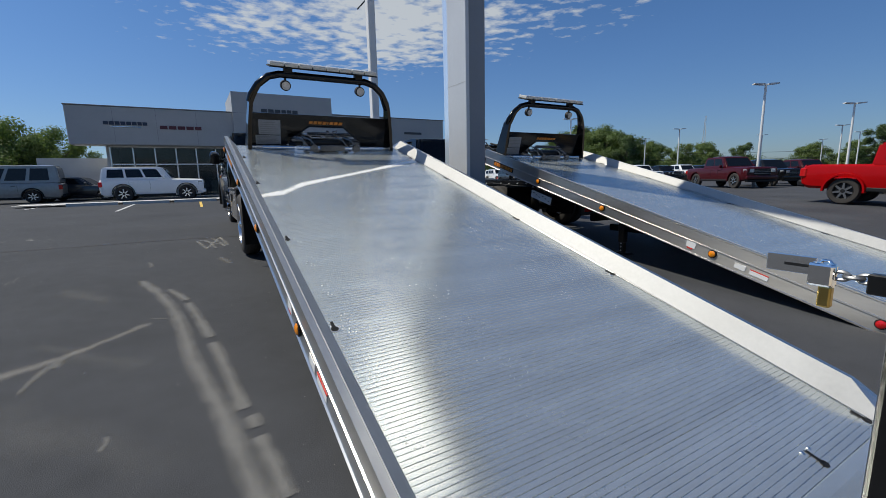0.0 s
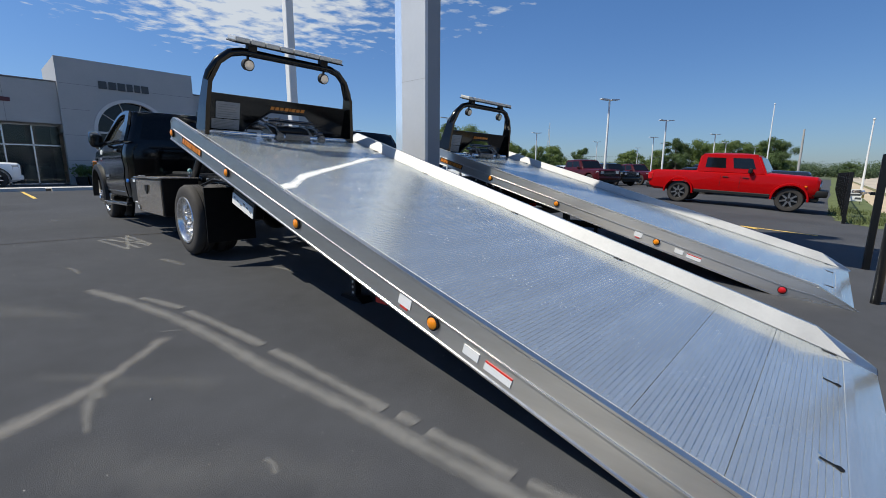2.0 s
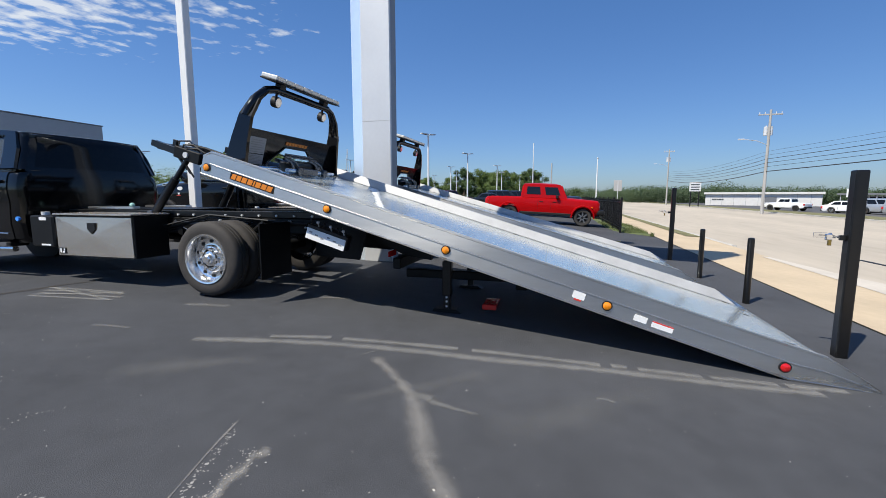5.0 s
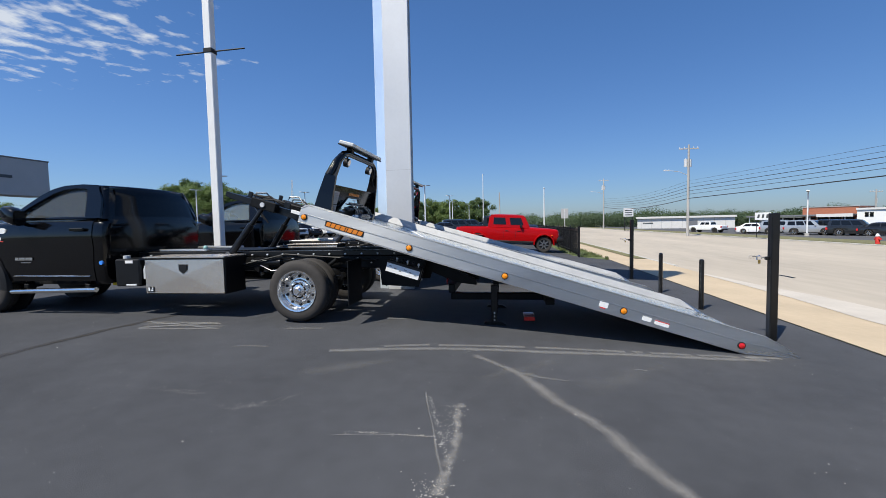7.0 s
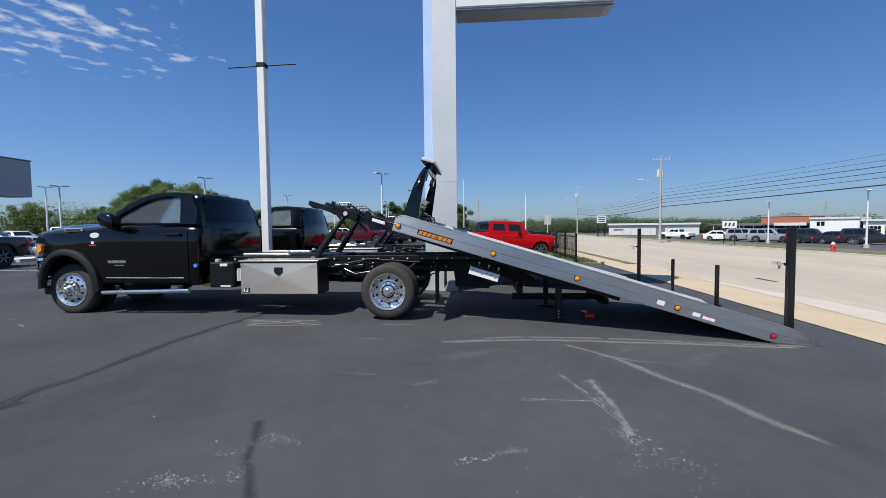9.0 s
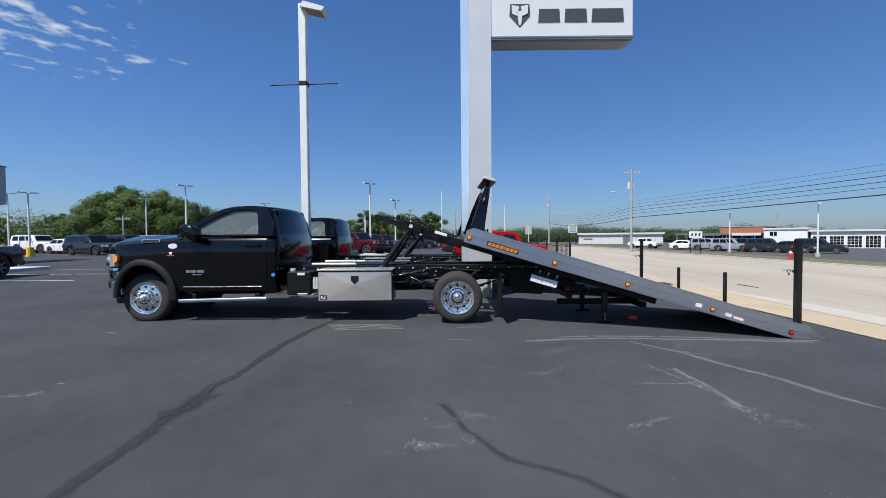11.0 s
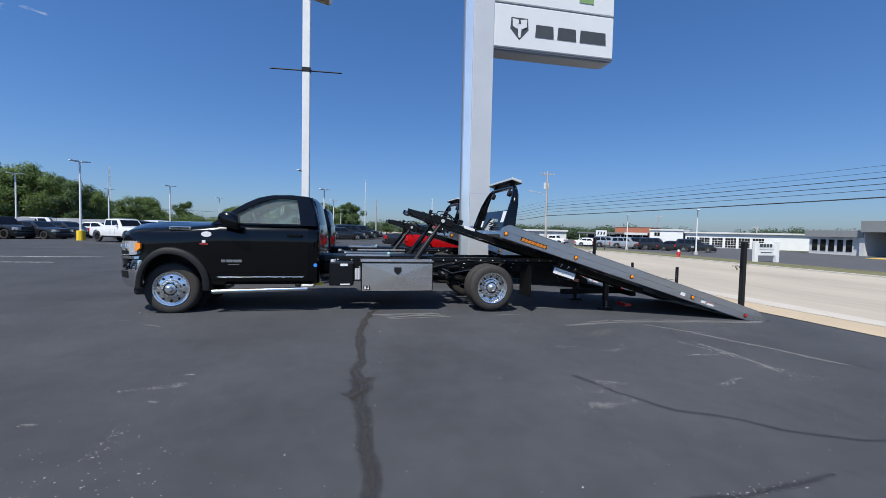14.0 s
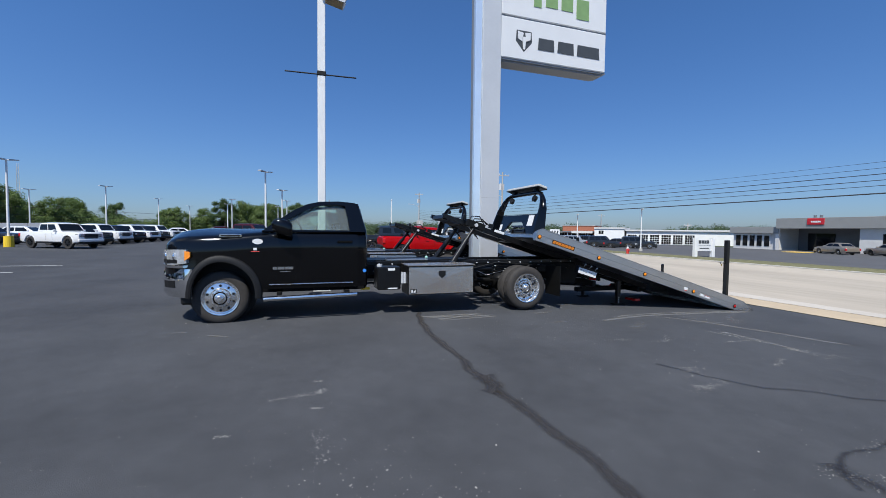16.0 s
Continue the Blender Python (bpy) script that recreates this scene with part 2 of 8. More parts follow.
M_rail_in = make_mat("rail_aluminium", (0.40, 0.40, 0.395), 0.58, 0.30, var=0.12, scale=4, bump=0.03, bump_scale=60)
spotted(M_deck, 38.0, 0.30)
M_ss = make_mat("stainless_panel", (0.68, 0.605, 0.52), 0.24, 0.86, var=0.07, scale=5, bump=0.03, bump_scale=150, stretch=(1, 0.1, 1))
M_ss.node_tree.nodes["Principled BSDF"].inputs["Anisotropic"].default_value = 0.85
ss_dir = M_ss.node_tree.nodes.new("ShaderNodeCombineXYZ")
ss_dir.inputs[2].default_value = 1.0
M_ss.node_tree.links.new(ss_dir.outputs[0], M_ss.node_tree.nodes["Principled BSDF"].inputs["Tangent"])
M_galv = make_mat("galvanised_pole", (0.56, 0.57, 0.58), 0.5, 0.15, var=0.1, scale=4)
M_white_pole = make_mat("white_pole_paint", (0.72, 0.72, 0.71), 0.5, var=0.06, scale=3)
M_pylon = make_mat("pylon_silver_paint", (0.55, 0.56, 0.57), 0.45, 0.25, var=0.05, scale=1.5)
M_pylon_side = make_mat("pylon_dark_grey", (0.21, 0.23, 0.26), 0.5, 0.1, var=0.05, scale=1.5)
M_pylon_glass = make_mat("pylon_mirror_strip", (0.80, 0.88, 0.94), 0.22, 0.55, var=0.05, scale=2)
M_sign_white = make_mat("sign_face", (0.66, 0.67, 0.68), 0.4, var=0.03, scale=2)
M_sign_dark = make_mat("sign_dark_lettering", (0.055, 0.06, 0.065), 0.45, var=0.1)
M_green = make_mat("sign_green", (0.20, 0.32, 0.13), 0.45, var=0.1)
M_plate = make_mat("dull_plate", (0.27, 0.27, 0.27), 0.6, var=0.1, scale=20)
M_print = make_mat("faded_print", (0.19, 0.19, 0.19), 0.6)
M_dark_steel = make_mat("oiled_steel", (0.16, 0.16, 0.165), 0.25, 0.9, var=0.3, scale=14)
M_amber = make_mat("amber_lens", (0.85, 0.26, 0.01), 0.2, var=0.15, scale=60, coat=0.5)
M_redlens = make_mat("red_lens", (0.55, 0.01, 0.012), 0.2, var=0.15, scale=60, coat=0.5)
M_orange = make_mat("orange_decal", (0.62, 0.19, 0.015), 0.45, var=0.08)
M_decal_white = make_mat("white_sticker", (0.75, 0.75, 0.74), 0.5, var=0.04)
M_decal_red = make_mat("red_sticker", (0.62, 0.05, 0.04), 0.5, var=0.06)
M_lens = make_mat("clear_lens", (0.74, 0.76, 0.79), 0.10, 0.6, var=0.30, scale=22, coat=1.0)
M_bar_lens = make_mat("frosted_lens", (0.55, 0.545, 0.51), 0.25, 0.0, var=0.10, scale=30, coat=1.0)
M_glass = glass_mat("tinted_glass", (0.40, 0.46, 0.45), dusty=0.04)
M_glass_black = make_mat("privacy_glass", (0.004, 0.005, 0.006), 0.06, var=0.1, spec=0.25)
M_glass_dark = make_mat("dark_window_glass", (0.006, 0.007, 0.008), 0.06, var=0.1, coat=0.15, spec=0.35)
M_cab_glass = glass_mat("cab_glass", (0.86, 0.94, 0.90), dusty=0.08)
M_interior = make_mat("dark_interior", (0.03, 0.03, 0.032), 0.8, var=0.2)
M_blue = make_mat("blue_cap", (0.05, 0.25, 0.75), 0.4, var=0.1)
M_panel_grey = make_mat("grey_metal_cladding", (0.40, 0.395, 0.39), 0.5, 0.1, var=0.05, scale=1.2)
M_panel_dark = make_mat("dark_cladding", (0.17, 0.175, 0.185), 0.5, 0.2, var=0.06, scale=1.2)
M_wall_light = make_mat("pale_wall", (0.60, 0.59, 0.57), 0.8, var=0.06, scale=1.5)
M_wall_white = make_mat("white_wall", (0.74, 0.74, 0.72), 0.8, var=0.05, scale=1.0)
M_wall_grey = make_mat("grey_wall", (0.26, 0.265, 0.26), 0.8, var=0.06, scale=1.0)
M_roof_grey = make_mat("grey_roof", (0.33, 0.33, 0.33), 0.7, var=0.08, scale=0.8)
M_brick = make_mat("red_brick", (0.36, 0.13, 0.075), 0.85, var=0.2, scale=5)
M_wood_pole = make_mat("weathered_wood", (0.36, 0.35, 0.335), 0.9, var=0.3, scale=5, stretch=(1, 1, 0.1))
M_wire = make_mat("cable_black", (0.02, 0.02, 0.02), 0.6)
M_red_paint = make_mat("bright_red_paint", (0.36, 0.0015, 0.003), 0.4, var=0.05, coat=0.2, spec=0.1)
M_maroon = make_mat("dark_red_paint", (0.055, 0.003, 0.006), 0.35, var=0.05, coat=0.4, spec=0.25)
M_car_white = make_mat("white_car_paint", (0.78, 0.78, 0.78), 0.3, var=0.03, coat=1.0)
M_car_silver = make_mat("silver_car_paint", (0.42, 0.43, 0.44), 0.3, 0.5, var=0.03, coat=1.0)
M_car_tan = make_mat("tan_car_paint", (0.34, 0.29, 0.23), 0.3, 0.4, var=0.03, coat=1.0)
M_dark_alloy = make_mat("dark_alloy", (0.20, 0.20, 0.205), 0.35, 0.7, var=0.1)
M_car_grey = make_mat("dark_grey_car_paint", (0.018, 0.020, 0.023), 0.3, 0.2, var=0.03, coat=1.0, spec=0.2)
M_bark = make_mat("bark", (0.10, 0.075, 0.055), 0.95, var=0.3, scale=6, bump=0.5)
M_brass = make_mat("brass_lock", (0.42, 0.30, 0.10), 0.3, 1.0, var=0.1, scale=40)
M_yellow = make_mat("safety_yellow", (0.80, 0.55, 0.03), 0.6, var=0.1)
M_hydrant = make_mat("hydrant_red", (0.6, 0.04, 0.03), 0.5, var=0.1)
M_leaf = leaf_mat("leaf", (0.115, 0.165, 0.045))
M_leaf_far = leaf_mat("far_leaf", (0.075, 0.112, 0.055))
M_leaf_dark = leaf_mat("leaf_dark", (0.080, 0.125, 0.042))

def mark_mat(name, col, cover, scale, rough=0.9, thin=0.0, metal=0.0, fade=0.0):
    """Thin film with ragged see-through edges: strongest along the middle of the ribbon (v = 0.5)."""
    m = bpy.data.materials.new(name)
    m.use_nodes = True
    nt = m.node_tree
    b = nt.nodes["Principled BSDF"]
    b.inputs["Base Color"].default_value = (*col, 1)
    b.inputs["Roughness"].default_value = rough
    b.inputs["Metallic"].default_value = metal
    tc = nt.nodes.new("ShaderNodeTexCoord")
    uv = nt.nodes.new("ShaderNodeSeparateXYZ")
    nt.links.new(tc.outputs["UV"], uv.inputs[0])

    def mth(op, a, c=None, clamp=False):
        n_ = nt.nodes.new("ShaderNodeMath")
        n_.operation, n_.use_clamp = op, clamp
        for i, v in enumerate((a, c)):
            if v is None:
                continue
            if isinstance(v, (int, float)):
                n_.inputs[i].default_value = v
            else:
                nt.links.new(v, n_.inputs[i])
        return n_.outputs[0]
    edge = mth("SUBTRACT", 1.0, mth("MULTIPLY", mth("ABSOLUTE", mth("SUBTRACT", uv.outputs[1], 0.5)), 2.0))
    n1 = nt.nodes.new("ShaderNodeTexNoise")
    n1.inputs["Scale"].default_value = scale
    n1.inputs["Detail"].default_value = 7
    n1.inputs["Roughness"].default_value = 0.65
    nt.links.new(tc.outputs["Object"], n1.inputs["Vector"])
    n2 = nt.nodes.new("ShaderNodeTexNoise")
    n2.inputs["Scale"].default_value = scale * 12
    n2.inputs["Detail"].default_value = 3
    nt.links.new(tc.outputs["Object"], n2.inputs["Vector"])
    s = mth("ADD", mth("MULTIPLY", edge, 0.9), mth("ADD", mth("MULTIPLY", n1.outputs["Fac"], 1.3), mth("MULTIPLY", n2.outputs["Fac"], 0.5)))
    al = mth("MULTIPLY", mth("MULTIPLY", mth("SUBTRACT", s, 1.12 + thin), 1.25, True), cover)
    al = mth("MULTIPLY", al, mth("MULTIPLY", edge, 1.6 if fade else 4.0, True))
    if fade:
        ends = mth("SUBTRACT", 1.0, mth("MULTIPLY", mth("ABSOLUTE", mth("SUBTRACT", uv.outputs[0], 0.5)), 2.0))
        al = mth("MULTIPLY", al, mth("MULTIPLY", ends, fade, True))
    nt.links.new(al, b.inputs["Alpha"])
    return m


# pale film that stands in for sunlight thrown onto the deck
M_caustic = mark_mat("painted_caustic", (0.92, 0.92, 0.90), 0.9, 5.0, 0.5, -0.35)

# ---- mesh helpers ----


def link_mesh(name, bm, material, smooth=False):
    bmesh.ops.recalc_face_normals(bm, faces=bm.faces)
    me = bpy.data.meshes.new(name)
    bm.to_mesh(me)
    bm.free()
    me.materials.append(material)
    if smooth:
        for p in me.polygons:
            p.use_smooth = True
        me.set_sharp_from_angle(angle=radians(38))
    return new(name, me)


def part(name, bm, material, parent, label="", smooth=False, m=None):
    ob = link_mesh(name, bm, material, smooth)
    ob.parent = parent
    if m is not None:
        ob.matrix_basis = m
    if label:
        tagged(ob, label)
    return ob


def thing(name, label, category, m=None, group="", kind=""):
    e = new(name)
    e.empty_display_size = 0.3
    e.matrix_basis = m or Matrix()
    return tagged(e, label, category, group, kind)


def solid(name, bm, material, label, category, group="", kind="", smooth=False):
    return tagged(link_mesh(name, bm, material, smooth), label, category, group, kind)


def box(bm, x0, x1, y0, y1, z0, z1, bevel=0.0, m=None, seg=1):
    vs = [bm.verts.new((x, y, z)) for x in (x0, x1) for y in (y0, y1) for z in (z0, z1)]
    fs = [bm.faces.new([vs[i] for i in q]) for q in ((0, 1, 3, 2), (4, 6, 7, 5), (0, 4, 5, 1), (2, 3, 7, 6), (0, 2, 6, 4), (1, 5, 7, 3))]
    if bevel:
        es = list({e for f in fs for e in f.edges})
        r = bmesh.ops.bevel(bm, geom=es, offset=bevel, segments=seg, affect="EDGES", profile=0.5)
        vs = list({v for f in r["faces"] for v in f.verts} | {v for v in vs if v.is_valid})
    if m is not None:
        bmesh.ops.transform(bm, matrix=m, verts=[v for v in vs if v.is_valid])
    return bm


def bx(x0, x1, y0, y1, z0, z1, bevel=0.0, m=None, seg=1):
    return box(bmesh.new(), x0, x1, y0, y1, z0, z1, bevel, m, seg)


def rod(bm, p0, p1, r0, r1=None, seg=12, caps=True):
    p0, p1 = Vector(p0), Vector(p1)
    r1 = r0 if r1 is None else r1
    q = (p1 - p0).to_track_quat("Z", "Y")
    rings = []
    for p, r in ((p0, r0), (p1, r1)):
        rings.append([bm.verts.new(p + q @ Vector((r * math.cos(2 * math.pi * i / seg), r * math.sin(2 * math.pi * i / seg), 0))) for i in range(seg)])
    for i in range(seg):
        j = (i + 1) % seg
        bm.faces.new((rings[0][i], rings[0][j], rings[1][j], rings[1][i]))
    if caps:
        bm.faces.new(rings[0][::-1])
        bm.faces.new(rings[1])
    return bm


def tube(bm, pts, r, seg=10):
    """Round tube along a polyline, mitred."""
    pts = [Vector(p) for p in pts]
    rings = []
    for i, p in enumerate(pts):
        a = (p - pts[i - 1]).normalized() if i else (pts[1] - p).normalized()
        b = (pts[i + 1] - p).normalized() if i < len(pts) - 1 else a
        d = (a + b).normalized()
        q = d.to_track_quat("Z", "Y")
        k = 1 / max(0.5, d.dot(a))
        rings.append([bm.verts.new(p + q @ Vector((r * k ** 0.5 * math.cos(2 * math.pi * j / seg), r * k ** 0.5 * math.sin(2 * math.pi * j / seg), 0))) for j in range(seg)])
    for u, v in zip(rings, rings[1:]):
        for j in range(seg):
            k = (j + 1) % seg
            bm.faces.new((u[j], u[k], v[k], v[j]))
    bm.faces.new(rings[0][::-1])
    bm.faces.new(rings[-1])
    return bm


def prism(bm, poly, axis, a, b):
    """Polygon in the two other axes, pushed along axis from a to b."""
    def at(p, c):
        return {"x": (c, p[0], p[1]), "y": (p[0], c, p[1]), "z": (p[0], p[1], c)}[axis]
    lo = [bm.verts.new(at(p, a)) for p in poly]
    hi = [bm.verts.new(at(p, b)) for p in poly]
    n = len(poly)
    bm.faces.new(lo[::-1])
    bm.faces.new(hi)
    for i in range(n):
        j = (i + 1) % n
        bm.faces.new((lo[i], lo[j], hi[j], hi[i]))
    return bm


def lathe(bm, prof, seg=32, origin=(0, 0, 0), sign=1):
    """Profile of (radius, x) turned round the x axis."""
    o = Vector(origin)
    rings = []
    for r, x in prof:
        rings.append([bm.verts.new(o + Vector((sign * x, r * math.cos(2 * math.pi * i / seg), r * math.sin(2 * math.pi * i / seg)))) for i in range(seg)])
    for u, v in zip(rings, rings[1:]):
        for i in range(seg):
            j = (i + 1) % seg
            bm.faces.new((u[i], u[j], v[j], v[i]))
    return rings


def loft(bm, sections, cap=True, closed=True):
    rows_ = [[bm.verts.new(p) for p in s] for s in sections]
    n = len(rows_[0])
    for u, v in zip(rows_, rows_[1:]):
        for i in range(n if closed else n - 1):
            j = (i + 1) % n
            bm.faces.new((u[i], u[j], v[j], v[i]))
    if cap:
        bm.faces.new(rows_[0][::-1])
        bm.faces.new(rows_[-1])
    return bm


def quad_panel(bm, pts, thick=0.006):
    """Polygon given by its corners in space, with thickness along its normal."""
    pts = [Vector(p) for p in pts]
    n = (pts[1] - pts[0]).cross(pts[2] - pts[0]).normalized() * thick
    lo = [bm.verts.new(p) for p in pts]
    hi = [bm.verts.new(p + n) for p in pts]
    bm.faces.new(lo[::-1])
    bm.faces.new(hi)
    for i in range(len(pts)):
        j = (i + 1) % len(pts)
        bm.faces.new((lo[i], lo[j], hi[j], hi[i]))
    return bm


def ring_panel(bm, outer, inner, thick=0.04):
    """Panel with one opening: outer and inner outlines have the same count."""
    outer, inner = [Vector(p) for p in outer], [Vector(p) for p in inner]
    n = (outer[1] - outer[0]).cross(outer[2] - outer[0]).normalized() * thick
    ls = [[bm.verts.new(p + o) for p in ring] for o in (Vector(), n) for ring in (outer, inner)]
    k = len(outer)
    for i in range(k):
        j = (i + 1) % k
        bm.faces.new((ls[0][i], ls[0][j], ls[1][j], ls[1][i]))
        bm.faces.new((ls[2][i], ls[3][i], ls[3][j], ls[2][j]))
        bm.faces.new((ls[0][i], ls[2][i], ls[2][j], ls[0][j]))
        bm.faces.new((ls[1][i], ls[1][j], ls[3][j], ls[3][i]))
    return bm


def carve(ob, cutters):
    """Take the cutters' volume out of ob's mesh for good."""
    for bmc in cutters:
        c = link_mesh("cutter", bmc, M_trim)
        c.parent = ob.parent
        md = ob.modifiers.new("cut", "BOOLEAN")
        md.operation, md.solver, md.object = "DIFFERENCE", "EXACT", c
        dg = bpy.context.evaluated_depsgraph_get()
        dg.update()
        me = bpy.data.meshes.new_from_object(ob.evaluated_get(dg))
        ob.modifiers.clear()
        ob.data = me
        cm = c.data
        bpy.data.objects.remove(c)
        bpy.data.meshes.remove(cm)
    for p in ob.data.polygons:
        p.use_smooth = True
        p.material_index = 0
    ob.data.set_sharp_from_angle(angle=radians(32))


# ---- ground ----
G_Y = [-3000, -60, -20, -16, -10, -5, -2.6, -1.5, 0.5, 3.7, 6.5, 9, 12, 3000]
G_Z = [-0.95, -0.95, -0.75, -0.70, -0.62, -0.48, -0.38, -0.34, -0.25, -0.045, 0.06, 0.09, 0.09, 0.09]


def ground_z(y):
    return sum(float(np.interp(y + d, G_Y, G_Z)) for d in (-1.0, -0.5, 0, 0.5, 1.0)) / 5


def strip_rows(y0, y1):
    ys = [y0, y1] + [y for y in np.arange(-24, 16, 0.25) if y0 < y < y1] + [y for y in (-60, -45, -32, 40, 90) if y0 < y < y1]
    return sorted(float(y) for y in ys)


def sheet(name, x0, x1, y0, y1, lift, material, label, category, step=40):
    bm = bmesh.new()
    nx = max(1, int((x1 - x0) / step))
    rows_ = [[bm.verts.new((x0 + (x1 - x0) * i / nx, y, ground_z(y) + lift)) for i in range(nx + 1)] for y in strip_rows(y0, y1)]
    for u, v in zip(rows_, rows_[1:]):
        for i in range(nx):
            bm.faces.new((u[i], u[i + 1], v[i + 1], v[i]))
    return solid(name, bm, material, label, category, kind="structure", smooth=True)


sheet("ground", -3000, 3000, -3000, 3000, -0.03, M_field, "level grassy ground reaching to the horizon", "ground", 600)
sheet("parking_lot", -70, 120, -0.42, 75, 0.0, M_asphalt, "dark seal-coated asphalt of the dealership lot", "parking lot")
sheet("pavement", -200, 300, -2.2, -0.424, 0.012, M_walk, "tan concrete pavement between lot and road", "pavement")
sheet("road", -300, 500, -21.5, -2.2, -0.01, M_road, "wide pale concrete road", "road")
sheet("verge", -300, 300, -26, -21.504, 0.06, M_grass, "dry grass verge beyond the road", "verge")
sheet("parking_lot", -120, 200, -62, -26, 0.01, M_farlot, "grey asphalt forecourt across the road", "parking lot")

# ---- recovery trucks ----


def tyre_and_rim(wheel, radius, width, sign, deep, rim_r=0.262, seg=40):
    """Parts of a wheel, axis x, outer face towards sign * x at x = 0."""
    w = width
    bm = bmesh.new()
    lathe(bm, [(rim_r, -0.012), (rim_r + 0.03, 0.0), (radius - 0.05, -0.004), (radius - 0.018, -0.02), (radius, -0.045), (radius, -0.085), (radius - 0.01, -0.088), (radius - 0.01, -0.096), (radius, -0.099), (radius, -0.13), (radius - 0.01, -0.133), (radius - 0.01, -0.141), (radius, -0.144), (radius, -w + 0.045), (radius - 0.018, -w + 0.02), (radius - 0.05, -w), (rim_r, -w)], seg, sign=sign)
    part("tyre", bm, M_rubber, wheel, "black rubber tyre", True)
    bm = bmesh.new()
    d = -0.10 if deep else -0.005
    prof = [(rim_r + 0.012, -0.012), (rim_r + 0.006, 0.004), (rim_r - 0.012, 0.0), (rim_r - 0.022, -0.02), (rim_r - 0.035, d * 0.8 - 0.02), (rim_r - 0.055, d - 0.01), (0.15, d), (0.135, d + 0.03), (0.10, d + 0.035)]
    lathe(bm, prof, seg, sign=sign)
    part("rim", bm, M_rim, wheel, "polished alloy rim with round hand holes", True)
    for i in range(10):
        a = 2 * math.pi * (i + 0.5) / 10
        y, z = 0.190 * math.cos(a), 0.190 * math.sin(a)
        part("hand_hole", rod(bmesh.new(), (sign * (d - 0.012), y, z), (sign * (d + 0.005), y, z), 0.0185, seg=12), M_trim, wheel)
        a = 2 * math.pi * i / 10
        y, z = 0.112 * math.cos(a), 0.112 * math.sin(a)
        part("lug_nut", rod(bmesh.new(), (sign * (d + 0.02), y, z), (sign * (d + 0.075), y, z), 0.019, 0.014, seg=8), M_rim, wheel)
    bm = bmesh.new()
    top = d + (0.10 if deep else 0.13)
    rg = lathe(bm, [(0.088, d + 0.02), (0.082, d + 0.042), (0.056, d + 0.047), (0.051, top - 0.012), (0.036, top)], 20, sign=sign)
    bm.faces.new(rg[-1])
    part("hub_cap", bm, M_rim, wheel, "", True)


def cab_section(y, w, zb, zt, crown=0.03, belt=None):
    """Half outline from the bottom to the top, mirrored into a ring."""
    half = [(w - 0.10, zb), (w - 0.025, zb + 0.06), (w, zb + 0.26), (w - 0.014, zt - 0.44), (w + 0.003, zt - 0.28), (w - 0.004, zt - 0.20), (w - 0.018, zt - 0.12), (w - 0.030, zt - 0.082), (w - 0.052, zt - 0.048), (w - 0.088, zt - 0.024), (w - 0.14, zt - 0.008), (w * 0.5, zt + crown * 0.8)]
    return [(x, y, z) for x, z in half] + [(0, y, zt + crown)] + [(-x, y, z) for x, z in half[::-1]]


def gx(z, zb=1.42, w0=0.945, zr=1.91, w1=0.79):
    """Half width of the cab's glasshouse at a height."""
    return w0 + (w1 - w0) * (z - zb) / (zr - zb)


def letter_blocks(x0, dx, z0, h, widths, place, gap=0.12, thick=0.004):
    """Meshes of a row of plain blocks that stand for a wordmark; place(u, v) gives a point."""
    out = []
    u = 0.0
    total = sum(widths) + gap * (len(widths) - 1)
    for wd in widths:
        a, b = x0 + dx * u / total, x0 + dx * (u + wd) / total
        out.append(quad_panel(bmesh.new(), [place(a, z0), place(b, z0), place(b, z0 + h), place(a, z0 + h)], thick))
        u += wd + gap
    return out


def v_door(sx):
    """Drop door of the tool box: flat back, front pressed out to a point under the latch."""
    bm = bmesh.new()
    f = [bm.verts.new((sx * x, y, z)) for x, y, z in ((1.046, 1.075, 0.83), (1.046, 2.265, 0.83), (1.046, 2.265, 0.365), (1.046, 1.075, 0.365), (1.058, 1.67, 0.615))]
    b = [bm.verts.new((sx * 1.032, v.co.y, v.co.z)) for v in f[:4]]
    for q in ((0, 1, 4), (1, 2, 4), (2, 3, 4), (3, 0, 4)):
        bm.faces.new([f[i] for i in q])
    for i in range(4):
        j = (i + 1) % 4
        bm.faces.new((f[i], f[j], b[j], b[i]))
    bm.faces.new(b)
    return bm


